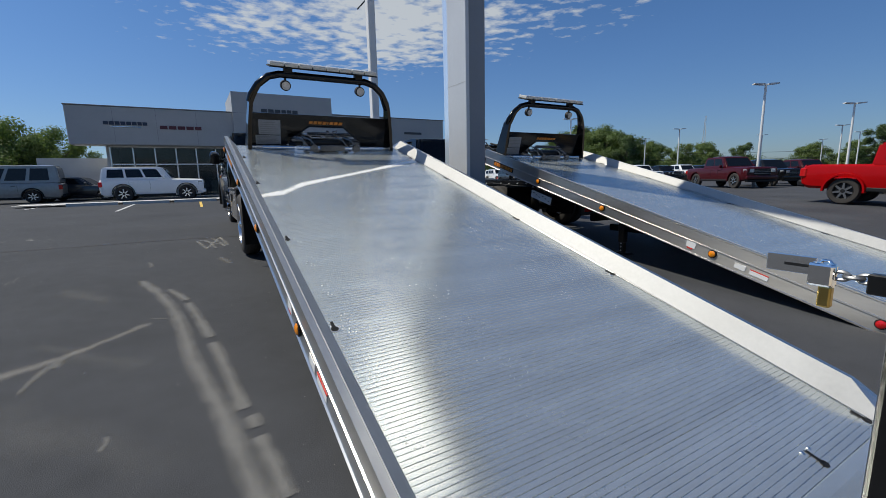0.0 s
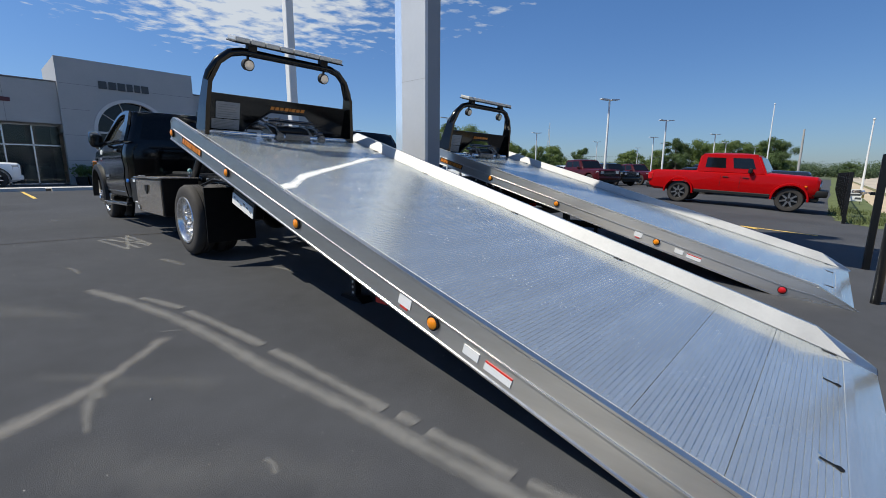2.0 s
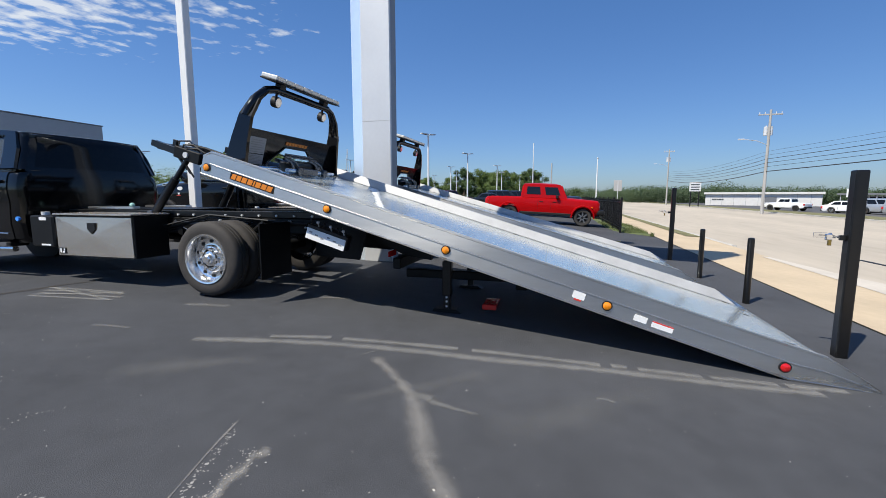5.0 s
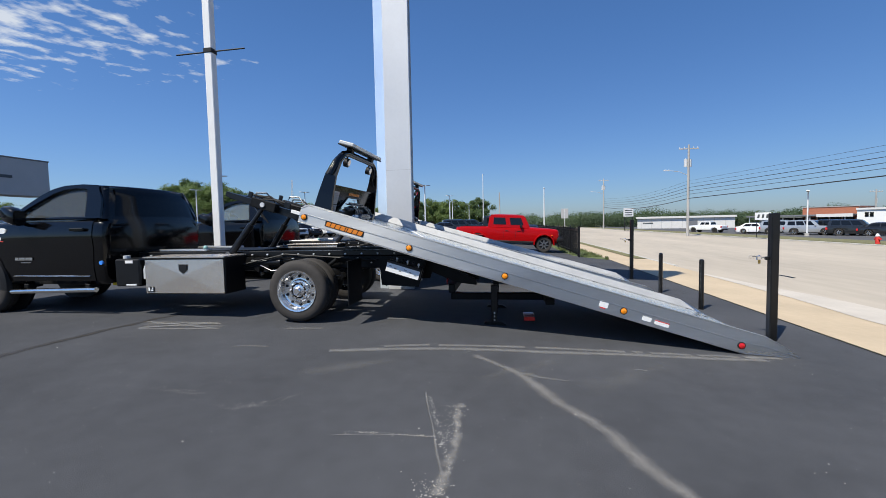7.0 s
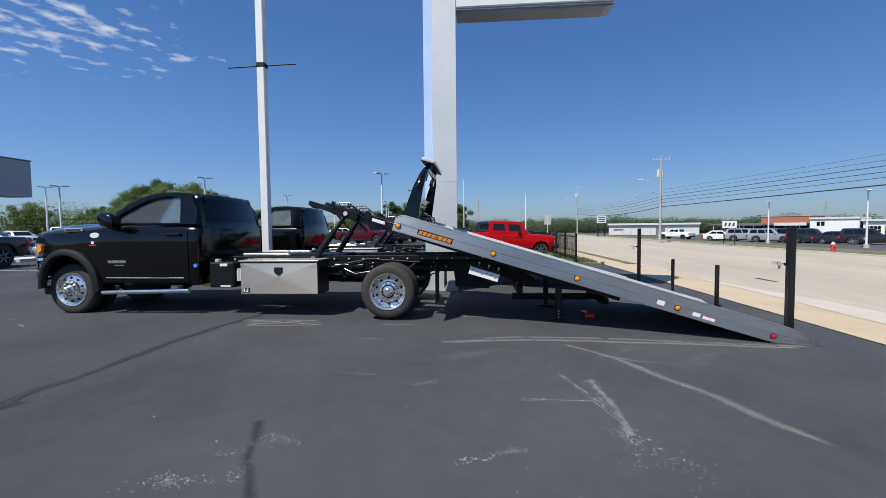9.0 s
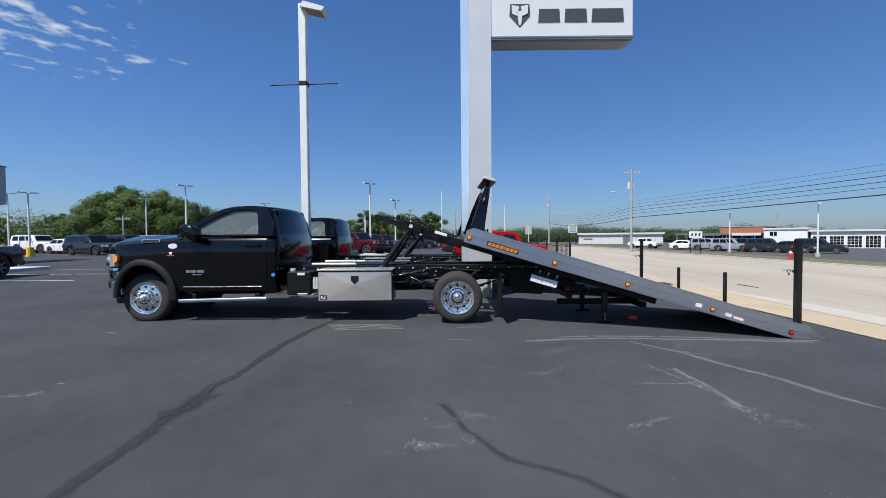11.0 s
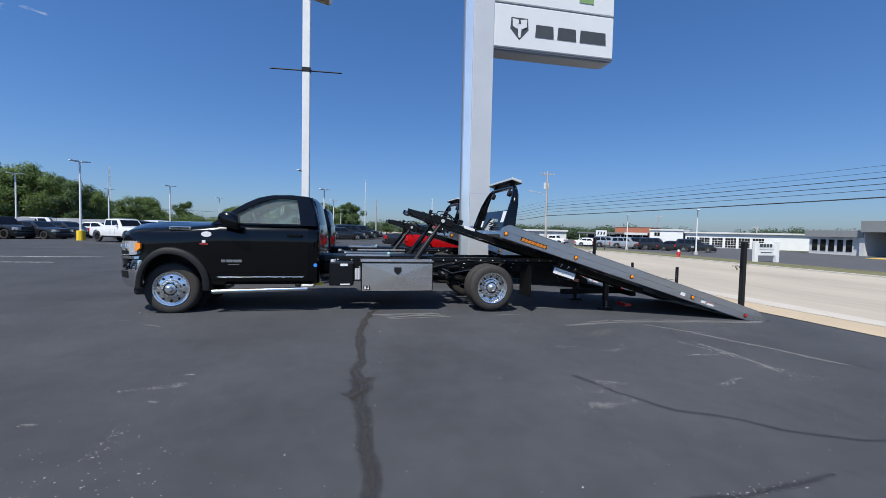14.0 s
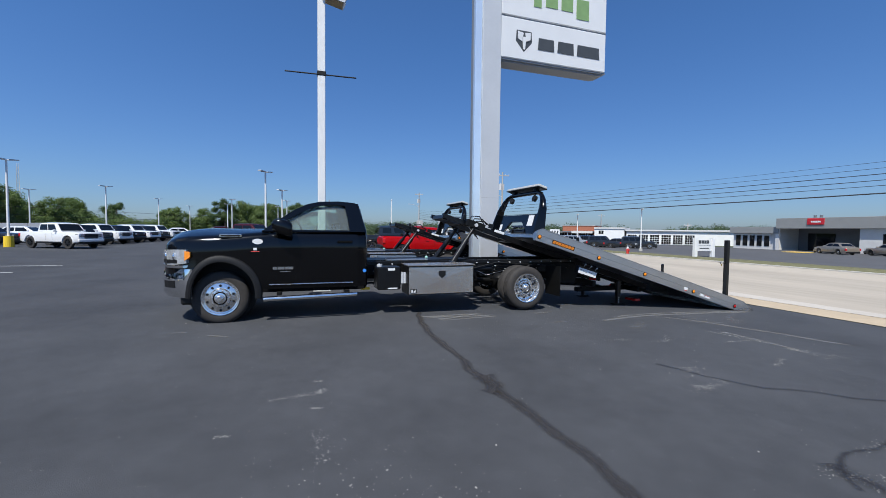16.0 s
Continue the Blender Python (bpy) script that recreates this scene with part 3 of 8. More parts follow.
def tow_truck(m, angle, label, second=False):
    root = thing("tow_truck", label, "tow truck", m, group="recovery trucks")
    # wheels
    for sx in (-1, 1):
        for name, y, x, deep in (("front_wheel", 5.19, 0.905, False), ("rear_outer_wheel", 0, 1.115, True), ("rear_inner_wheel", 0, 0.86, True)):
            e = part(name, bmesh.new(), M_trim, root, "wheel with polished alloy rim")
            e.location = (sx * x, y, 0.405)
            # brake drum behind the rim is the part's own mesh
            bm = bmesh.new()
            rod(bm, (-sx * 0.2, 0, 0), (-sx * 0.06 if not deep else -sx * 0.13, 0, 0), 0.17, seg=20)
            bm.to_mesh(e.data)
            bm.free()
            tyre_and_rim(e, 0.405, 0.225, sx, deep)
    # lower body
    secs = [cab_section(2.955, 0.88, 0.50, 1.42), cab_section(2.965, 0.94, 0.49, 1.424), cab_section(2.995, 0.98, 0.48, 1.428), cab_section(3.06, 1.0, 0.47, 1.43), cab_section(4.45, 1.005, 0.47, 1.435), cab_section(4.62, 1.008, 0.47, 1.425, 0.045), cab_section(5.0, 0.998, 0.50, 1.39, 0.075),
            cab_section(5.40, 0.980, 0.56, 1.37, 0.10), cab_section(5.62, 0.95, 0.60, 1.358, 0.097), cab_section(5.77, 0.89, 0.62, 1.34, 0.087), cab_section(5.88, 0.81, 0.64, 1.305, 0.075), cab_section(5.95, 0.72, 0.66, 1.255, 0.06), cab_section(5.975, 0.66, 0.68, 1.21, 0.04)]
    body = part("cab_body", loft(bmesh.new(), secs), M_black_paint, root, "gloss black cab and bonnet", True)
    cuts = []
    for sx in (-1, 1):
        bm = bmesh.new()
        rod(bm, (sx * 0.55, 5.19, 0.47), (sx * 1.3, 5.19, 0.47), 0.50, seg=36)
        cuts.append(bm)
    carve(body, cuts)
    for sx in (-1, 1):
        # flare round the arch
        bm = bmesh.new()
        rows_ = []
        for i in range(25):
            a = radians(-4 + 192 * i / 24)
            ca, sa = math.cos(a) * (0.76 if math.cos(a) > 0 else 1.0), math.sin(a)
            rows_.append([(sx * x, 5.19 + r * ca, 0.47 + r * sa) for x, r in ((0.97, 0.60), (1.03, 0.585), (1.055, 0.535), (1.05, 0.495), (0.96, 0.49))])
        loft(bm, rows_)
        part("wheel_flare", bm, M_trim, root, "matt black wheel arch flare", True)
        bm = bmesh.new()
        rod(bm, (sx * 0.56, 5.19, 0.47), (sx * 0.60, 5.19, 0.47), 0.51, seg=30)
        part("wheel_well", bm, M_trim, root)
        # door skin, 6 mm proud
        sec = [p for p in cab_section(0, 1.011, 0.47, 1.435)][:9]
        bm = bmesh.new()
        loft(bm, [[(sx * x, y, z) for x, _, z in sec] + [(sx * (x - 0.03), y, z) for x, _, z in sec[::-1]] for y in (3.13, 4.50)])
        door = part("door", bm, M_black_paint, root, "gloss black cab door", True)
        part("door_handle", bx(sx * 1.03 - 0.02, sx * 1.03 + 0.02, 3.22, 3.46, 1.25, 1.295, 0.012), M_black_paint, door)
        for bm in letter_blocks(4.44, -0.30, 0.835, 0.042, [0.8, 1.2, 1.5], lambda u, v: (sx * 1.014, u, v)):
            part("badge_letter", bm, M_chrome, door)
        part("badge_bar", bx(sx * 1.012 - 0.003, sx * 1.012 + 0.003, 4.18, 4.34, 0.795, 0.806, 0.001), M_chrome, door)
        part("sill_trim", bx(sx * 1.0 - 0.012, sx * 1.0 + 0.012, 3.2, 4.5, 0.595, 0.61, 0.005), M_chrome, door)
        # badges on the wing
        bm = bmesh.new()
        prism(bm, [(4.655 + 0.075 * math.cos(2 * math.pi * q / 20), 1.272 + 0.042 * math.sin(2 * math.pi * q / 20)) for q in range(20)], "x", sx * 0.99, sx * 1.006)
        part("wing_badge", bm, M_decal_white, root, "oval white badge")
        part("engine_emblem", bx(sx * 1.008 - 0.004, sx * 1.008 + 0.004, 4.665, 4.715, 1.135, 1.175, 0.003), M_decal_white, root)
        part("engine_badge", bx(sx * 1.008 - 0.004, sx * 1.008 + 0.004, 4.63, 4.75, 1.112, 1.125), M_decal_red, root)
        vent = part("hood_vent", bx(sx * 0.958 - 0.02, sx * 0.958 + 0.02, 4.88, 5.19, 1.332, 1.385, 0.008), M_chrome, root, "chrome-framed bonnet vent")
        part("vent_inset", bx(sx * 0.978 - 0.003, sx * 0.978 + 0.003, 4.905, 5.165, 1.346, 1.371), M_trim, vent)
        # glasshouse side with its opening
        def P(y, z, off=0.0):
            return (sx * (gx(z) + off), y, z)
        outer = [P(4.60, 1.42), P(4.36, 1.60), P(4.12, 1.765), P(3.92, 1.865), P(3.72, 1.912), P(3.42, 1.925), P(3.16, 1.905), P(3.05, 1.68), P(3.01, 1.42)]
        inner = [P(4.47, 1.445), P(4.27, 1.585), P(4.07, 1.70), P(3.88, 1.80), P(3.70, 1.855), P(3.50, 1.868), P(3.33, 1.855), P(3.29, 1.65), P(3.26, 1.445)]
        if sx > 0:
            outer, inner = outer[::-1], inner[::-1]
        part("cab_side_frame", ring_panel(bmesh.new(), outer, inner, -0.035), M_black_paint, root)
        pane = part("side_window", quad_panel(bmesh.new(), [Vector(p) - Vector((sx * 0.012, 0, 0)) for p in inner], 0.004), M_cab_glass, root, "tinted side window")
        pane.visible_shadow = False
        # mirror
        bm = bmesh.new()
        rows_ = []
        for y, z0, z1, q in ((4.445, 1.495, 1.56, 0.03), (4.42, 1.46, 1.60, 0.06), (4.35, 1.40, 1.63, 0.085), (4.24, 1.355, 1.61, 0.095), (4.17, 1.34, 1.57, 0.095), (4.155, 1.35, 1.56, 0.085)):
            zm, zh = (z0 + z1) / 2, (z1 - z0) / 2
            rows_.append([(sx * 1.13 + q * sx * math.copysign(abs(math.cos(a)) ** 0.6, math.cos(a)), y, zm + zh * math.copysign(abs(math.sin(a)) ** 0.6, math.sin(a))) for a in [2 * math.pi * (i + 0.5) / 14 for i in range(14)]])
        loft(bm, rows_)
        mir = part("wing_mirror", bm, M_black_paint, root, "black towing mirror", True)
        part("mirror_glass", bx(sx * 1.13 - 0.065, sx * 1.13 + 0.065, 4.148, 4.154, 1.37, 1.53, 0.0), M_glass_dark, mir)
        part("mirror_arm", bx(min(sx * 0.95, sx * 1.12), max(sx * 0.95, sx * 1.12), 4.32, 4.39, 1.40, 1.46, 0.015), M_trim, mir)
        # running board
        rb = bmesh.new()
        rod(rb, (sx * 0.98, 3.14, 0.40), (sx * 0.98, 4.58, 0.37), 0.036, seg=14)
        run = part("running_board", rb, M_chrome, root, "bright tubular side step", True)
        for y in (3.3, 4.35):
            part("bracket", bx(min(sx * 0.75, sx * 0.97), max(sx * 0.75, sx * 0.97), y - 0.04, y + 0.04, 0.42, 0.48, 0.01), M_frame_black, run)
        # headlight
        hl = part("headlight", loft(bmesh.new(), [[(sx * 0.55, 6.01, 0.93), (sx * 0.55, 6.02, 1.13), (sx * 0.57, 5.75, 1.13), (sx * 0.57, 5.75, 0.93)], [(sx * 0.80, 5.91, 0.92), (sx * 0.80, 5.91, 1.145), (sx * 0.74, 5.68, 1.145), (sx * 0.74, 5.68, 0.92)], [(sx * 0.945, 5.745, 0.93), (sx * 0.935, 5.745, 1.15), (sx * 0.90, 5.60, 1.15), (sx * 0.90, 5.60, 0.93)], [(sx * 1.0, 5.62, 0.95), (sx * 0.99, 5.62, 1.15), (sx * 0.90, 5.58, 1.15), (sx * 0.90, 5.58, 0.95)]]), M_lens, root, "clear headlight in a chrome frame", True)
        part("lamp_housing", loft(bmesh.new(), [[(sx * x, y + 0.004, z0), (sx * x, y + 0.004, z1), (sx * x * 0.97, y - 0.05, z1), (sx * x * 0.97, y - 0.05, z0)] for x, y, z0, z1 in ((0.60, 6.0, 0.945, 1.0), (0.80, 5.912, 0.94, 1.0), (0.94, 5.75, 0.945, 0.995))]), M_trim, hl, "dark lower lamp housing")
        part("turn_lens", loft(bmesh.new(), [[(sx * 0.998, 5.645, 0.985), (sx * 0.991, 5.645, 1.13), (sx * 0.9, 5.60, 1.13), (sx * 0.9, 5.60, 0.985)], [(sx * 1.006, 5.57, 1.045), (sx * 1.0, 5.575, 1.115), (sx * 0.9, 5.56, 1.115), (sx * 0.9, 5.56, 1.045)]]), M_amber, hl, "amber side lens")
        for x, y, z, q in ((0.90, 5.80, 1.045, 0.055), (0.72, 5.94, 1.045, 0.055)):
            bm = bmesh.new()
            bmesh.ops.create_uvsphere(bm, u_segments=14, v_segments=8, radius=q, matrix=Matrix.Translation((sx * x, y, z)) @ Matrix.Diagonal((0.7, 0.45, 1.0, 1.0)))
            part("projector", bm, M_chrome, hl, "round bright projector lens", True)
        bm = bmesh.new()
        loft(bm, [[(sx * x, y, 0.875), (sx * x, y + 0.012, 0.89), (sx * x, y + 0.012, 0.915), (sx * x * 0.96, y - 0.05, 0.915), (sx * x * 0.96, y - 0.05, 0.875)] for x, y in ((0.975, 5.66), (0.94, 5.75), (0.80, 5.91), (0.55, 6.01))])
        part("lamp_trim", bm, M_chrome, hl, "chrome strip under the headlight", True)
    # bumper, grille
    bm = bmesh.new()
    loft(bm, [[(x, y, 0.43), (x, y + 0.05, 0.50), (x, y + 0.06, 0.76), (x, y + 0.02, 0.86), (x, y - (0.10 if abs(x) < 0.95 else 0.0), 0.86), (x, y - (0.10 if abs(x) < 0.95 else 0.0), 0.43)] for x, y in ((-0.998, 5.55), (-0.968, 5.62), (-0.90, 5.71), (-0.78, 5.84), (-0.62, 5.95), (-0.4, 6.02), (0, 6.05), (0.4, 6.02), (0.62, 5.95), (0.78, 5.84), (0.90, 5.71), (0.968, 5.62), (0.998, 5.55))])
    part("front_bumper", bm, M_mirror, root, "chrome front bumper", True)
    part("air_dam", bx(-0.86, 0.86, 5.52, 5.74, 0.31, 0.455, 0.03), M_trim, root)
    gr = part("grille", bx(-0.56, 0.56, 5.86, 6.01, 0.84, 1.17, 0.03), M_trim, root, "black grille with chrome bars")
    for z in (0.90, 0.98, 1.06):
        part("grille_bar", bx(-0.54, 0.54, 6.0, 6.03, z, z + 0.03, 0.008), M_chrome, gr)
    for sx in (-1, 1):
        bm = bmesh.new()
        prof = [(0.87, 5.805, 0), (0.78, 5.902, 0), (0.67, 5.978, 0)]
        loft(bm, [[(sx * x, y + 0.004, 0.575), (sx * x, y + 0.006, 0.68), (sx * x * 0.97, y - 0.06, 0.68), (sx * x * 0.97, y - 0.06, 0.575)] for x, y, _ in prof])
        part("fog_lamp", bm, M_trim, root, "dark fog lamp in the bumper")
    # windscreen, rear window, roof
    ws = [(-gx(1.44), 4.60, 1.44), (gx(1.44), 4.60, 1.44), (gx(1.86), 3.94, 1.862), (-gx(1.86), 3.94, 1.862)]
    pane = part("windscreen", quad_panel(bmesh.new(), ws, 0.005), M_cab_glass, root, "tinted windscreen")
    pane.visible_shadow = False
    for sx in (-1, 1):
        rows_ = []
        for z in (1.42, 1.60, 1.75, 1.85, 1.905):
            s_ = 0.13 * (z - 1.42) / 0.49
            g_ = gx(z)
            rows_.append([(sx * x, y + s_, z) for x, y in ((g_, 3.03), (g_ - 0.006, 3.0), (g_ - 0.03, 2.972), (g_ - 0.075, 2.96), (g_ - 0.075, 2.99), (g_ - 0.04, 3.03))])
        part("cab_corner", loft(bmesh.new(), rows_), M_black_paint, root, "", True)
    def bowed(u0, u1, z0, z1, off, thick):
        """Panel of the cab's back, bowed outwards across its width and leaning with the pillars."""
        rows_ = []
        for i in range(13):
            u = u0 + (u1 - u0) * i / 12
            row = []
            for z, q in [(z0 + (z1 - z0) * j / 8, 0.0) for j in range(9)] + [(z1 - (z1 - z0) * j / 8, thick) for j in range(9)]:
                y = 2.955 + 0.13 * max(0.0, z - 1.30) / 0.61 - 0.075 * (1 - u * u) + 0.06 * max(0.0, (z - 1.80) / 0.115) ** 2 + off + q
                row.append((u * (gx(max(z, 1.42)) - 0.065), y, z))
            rows_.append(row)
        return loft(bmesh.new(), rows_)
    part("cab_rear_panel", bowed(-1, 1, 0.62, 1.915, 0.0, 0.03), M_black_paint, root, "", True)
    part("rear_window", bowed(-0.88, 0.88, 1.46, 1.875, -0.004, 0.010), M_glass_black, root, "dark rear window", True)
    rf = []
    for y, zt in ((3.085, 1.878), (3.17, 1.912), (3.42, 1.932), (3.72, 1.918), (3.92, 1.872), (3.97, 1.845)):
        rf.append([(-0.80, y, zt - 0.035), (-0.785, y, zt - 0.008), (-0.72, y, zt + 0.006), (-0.5, y, zt + 0.015), (0, y, zt + 0.022), (0.5, y, zt + 0.015), (0.72, y, zt + 0.006), (0.785, y, zt - 0.008), (0.80, y, zt - 0.035)])
    part("roof", loft(bmesh.new(), rf), M_black_paint, root, "black cab roof", True)
    # inside of the cab
    for x in (-0.42, 0.42):
        bm = bmesh.new()
        box(bm, x - 0.24, x + 0.24, 3.36, 3.50, 1.10, 1.47, 0.04, seg=2)
        box(bm, x - 0.12, x + 0.12, 3.36, 3.46, 1.475, 1.58, 0.04, seg=2)
        part("seat", bm, M_interior, root, "dark grey cloth seat", True)
    part("dashboard", bx(-0.85, 0.85, 4.15, 4.5, 1.38, 1.475, 0.03), M_interior, root)
    bm = bmesh.new()
    tube(bm, [(-0.42 + 0.19 * math.cos(a), 4.02 + 0.07 * math.sin(a), 1.50 + 0.15 * math.sin(a)) for a in [2 * math.pi * i / 16 for i in range(17)]], 0.015, 6)
    part("steering_wheel", bm, M_interior, root, "", True)
    # chassis
    for sx in (-1, 1):
        bm = bmesh.new()
        box(bm, sx * 0.43 - 0.035, sx * 0.43 + 0.035, -1.55, 5.6, 0.64, 0.82, 0.01)
        part("frame_rail", bm, M_frame_black, root, "black chassis rail")
        bm = bmesh.new()
        box(bm, sx * 0.43 - 0.04, sx * 0.43 + 0.04, -1.6, 3.0, 0.822, 0.90, 0.008)
        part("subframe_rail", bm, M_satin_black, root)
        bm = bmesh.new()
        for y in np.arange(-1.4, 2.9, 0.24):
            rod(bm, (sx * 0.465, y, 0.85), (sx * 0.49, y, 0.85), 0.014, seg=6)
            rod(bm, (sx * 0.465, y + 0.1, 0.72), (sx * 0.485, y + 0.1, 0.72), 0.011, seg=6)
        tagged(part("bolt", bm, M_galv, root), kind="stuff")
        # leaf spring and shackles
        bm = bmesh.new()
        for k in range(4):
            L = 0.72 - 0.12 * k
            loft(bm, [[(sx * 0.55 - 0.04, y, z), (sx * 0.55 + 0.04, y, z), (sx * 0.55 + 0.04, y, z + 0.012), (sx * 0.55 - 0.04, y, z + 0.012)] for y, z in [(L * t, 0.50 + 0.13 * (L * t) ** 2 / 0.5 - 0.014 * k) for t in (-1, -0.5, 0, 0.5, 1)]])
        part("leaf_spring", bm, M_frame_black, root)
        bm = bmesh.new()
        rod(bm, (sx * 0.58, -0.35, 0.78), (sx * 0.58, 0.1, 0.45), 0.03, seg=10)
        rod(bm, (sx * 0.55, 0.95, 0.75), (sx * 0.55, 0.8, 0.55), 0.035, seg=10)
        part("shock_absorber", bm, M_frame_black, root)
    for y in (-1.4, -0.6, 0.6, 1.4, 2.2, 3.0):
        part("cross_member", bx(-0.42, 0.42, y - 0.05, y + 0.05, 0.66, 0.80, 0.01), M_frame_black, root)
    bm = bmesh.new()
    rod(bm, (-0.85, 0, 0.405), (0.85, 0, 0.405), 0.075, seg=14)
    bmesh.ops.create_uvsphere(bm, u_segments=16, v_segments=10, radius=0.2, matrix=Matrix.Translation((0, 0, 0.405)))
    part("rear_axle", bm, M_frame_black, root, "", True)
    bm = bmesh.new()
    rod(bm, (-0.8, 5.19, 0.405), (0.8, 5.19, 0.405), 0.06, seg=12)
    part("front_axle", bm, M_frame_black, root)
    bm = bmesh.new()
    rod(bm, (0, 0.15, 0.43), (0, 3.3, 0.62), 0.05, seg=12)
    part("drive_shaft", bm, M_frame_black, root)
    bm = bmesh.new()
    tube(bm, [(0.3, 3.2, 0.5), (0.32, 1.2, 0.5), (0.62, 0.75, 0.55), (0.7, 0.62, 0.5)], 0.05, 10)
    part("exhaust_pipe", bm, M_galv, root, "", True)
    for k in range(5):
        bm = bmesh.new()
        rnd = random.Random(k + 7)
        x = -0.52 - 0.02 * k
        tube(bm, [(x, 2.3 - 0.1 * k, 0.7), (x - 0.05, 1.0 + 0.1 * k, 0.62 + 0.05 * rnd.random()), (x - 0.02, 0.4, 0.70 + 0.04 * k), (x + 0.05, -0.9, 0.76)], 0.012, 6)
        part("hose", bm, M_trim, root, "", True)
    for sx in (-1, 1):
        for y in (0.72, 0.86):
            bm = prism(bmesh.new(), [(y - 0.05, 0.80), (y + 0.05, 0.80), (y + 0.03, 0.62), (y - 0.03, 0.60)], "x", sx * 0.48, sx * 0.60)
            part("hanger_bracket", bm, M_frame_black, root, "black spring hanger")
        bm = tube(bmesh.new(), [(sx * 0.52, 1.0, 0.74), (sx * 0.60, 0.80, 0.70), (sx * 0.62, 0.62, 0.62), (sx * 0.56, 0.35, 0.66), (sx * 0.55, -0.30, 0.80)], 0.010, 6)
        part("brake_line", bm, M_dark_steel, root, "", True)
        bm = rod(bmesh.new(), (sx * 0.56, 0.50, 0.74), (sx * 0.56, 0.95, 0.74), 0.055, seg=14)
        part("air_tank", bm, M_satin_black, root, "small black air tank", True)
        for k, y in enumerate((-0.62, -0.38, 0.36, 0.58)):
            part("frame_bolt", rod(bmesh.new(), (sx * 0.47, y, 0.78), (sx * 0.50, y, 0.78), 0.018, seg=8), M_galv, root)
    # tank, battery box, tool boxes
    for sx in (-1, 1):
        tk = part("fuel_tank", bx(min(sx * 0.62, sx * 1.0), max(sx * 0.62, sx * 1.0), 2.40, 2.80, 0.45, 0.84, 0.02), M_satin_black, root, "square black tank with stickers")
        part("sticker", bx(sx * 1.003 - 0.002, sx * 1.003 + 0.002, 2.50, 2.62, 0.78, 0.82), M_decal_white, tk)
        part("sticker", bx(sx * 1.003 - 0.002, sx * 1.003 + 0.002, 2.46, 2.62, 0.465, 0.485), M_decal_white, tk)
        bm = bmesh.new()
        rod(bm, (sx * 0.85, 2.74, 0.84), (sx * 0.85, 2.74, 0.88), 0.045, seg=14)
        part("filler_cap", bm, M_galv, tk)
        if sx < 0:
            for y in (2.315, 2.36):
                bm = bmesh.new()
                rod(bm, (-0.93, y, 0.55), (-0.93, y, 0.70), 0.035, seg=12)
                rod(bm, (-0.93, y, 0.70), (-0.93, y, 0.74), 0.025, seg=12)
                part("filter_bowl", bm, M_galv, root, "", True)
        tb = part("tool_box", bx(min(sx * 0.58, sx * 1.03), max(sx * 0.58, sx * 1.03), 1.06, 2.28, 0.35, 0.85, 0.008), M_satin_black, root, "underbody tool box with stainless door")
        part("box_door", v_door(sx), M_ss, tb, "brushed stainless drop door pressed with a shallow V")
        part("box_lid_lip", bx(min(sx * 0.56, sx * 1.065), max(sx * 0.56, sx * 1.065), 1.05, 2.29, 0.852, 0.872, 0.004), M_ss, tb)
        part("latch", prism(bmesh.new(), [(1.61, 0.765), (1.73, 0.765), (1.73, 0.69), (1.67, 0.635), (1.61, 0.69)], "x", sx * 1.048, sx * 1.068), M_trim, tb, "black shield-shaped latch")
        bm = bmesh.new()
        box(bm, sx * 1.052 - 0.002, sx * 1.052 + 0.002, 2.13, 2.24, 0.385, 0.455)
        part("sticker", bm, M_trim, tb, "small black and white label")
        bm = bmesh.new()
        for y0, y1, z0, z1 in ((2.20, 2.225, 0.395, 0.445), (2.15, 2.185, 0.395, 0.415), (2.15, 2.165, 0.42, 0.445)):
            box(bm, sx * 1.055 - 0.002, sx * 1.055 + 0.002, y0, y1, z0, z1)
        part("sticker_print", bm, M_decal_white, tb)
        # rivets
        bm = bmesh.new()
        for y in (1.1, 1.15, 2.19, 2.24):
            for z in (0.79, 0.775):
                rod(bm, (sx * 1.046, y, z), (sx * 1.054, y, z), 0.008, seg=6)
        part("rivet", bm, M_chrome, tb)
        # mud flaps
        bm = bmesh.new()
        box(bm, min(sx * 0.62, sx * 1.13), max(sx * 0.62, sx * 1.13), -0.72, -0.705, 0.22, 0.80, 0.003)
        part("mud_flap", bm, M_frame_black, root, "black rubber mud flap")
    part("deck_plate", bx(-0.40, 0.40, 0.9, 2.9, 0.905, 0.915), M_frame_black, root)
    part("tray", bx(-0.47, -0.36, 1.75, 2.55, 0.905, 0.945, 0.01), M_alu, root, "bright ribbed tray on the chassis")
    part("tray", bx(0.36, 0.47, 1.75, 2.55, 0.905, 0.945, 0.01), M_alu, root, "bright ribbed tray on the chassis")
    bm = bmesh.new()
    bmesh.ops.create_uvsphere(bm, u_segments=12, v_segments=8, radius=0.032, matrix=Matrix.Translation((-0.45, 1.78, 0.962)))
    part("wrapped_fitting", bm, make_mat("teal_tape", (0.25, 0.45, 0.42), 0.6), root, "teal-wrapped hose fitting", True)
    bm = bmesh.new()
    rod(bm, (-0.97, 3.02, 0.79), (-1.0, 3.02, 0.79), 0.030, seg=14)
    part("blue_cap", bm, M_blue, root, "blue fluid cap")
    part("yellow_tag", bx(-0.8, -0.78, 2.9, 3.05, 0.44, 0.48), M_yellow, root)

    # tilted parts
    B = Matrix.Translation((0, -5.90, -0.305)) @ Matrix.Rotation(radians(angle), 4, "X")

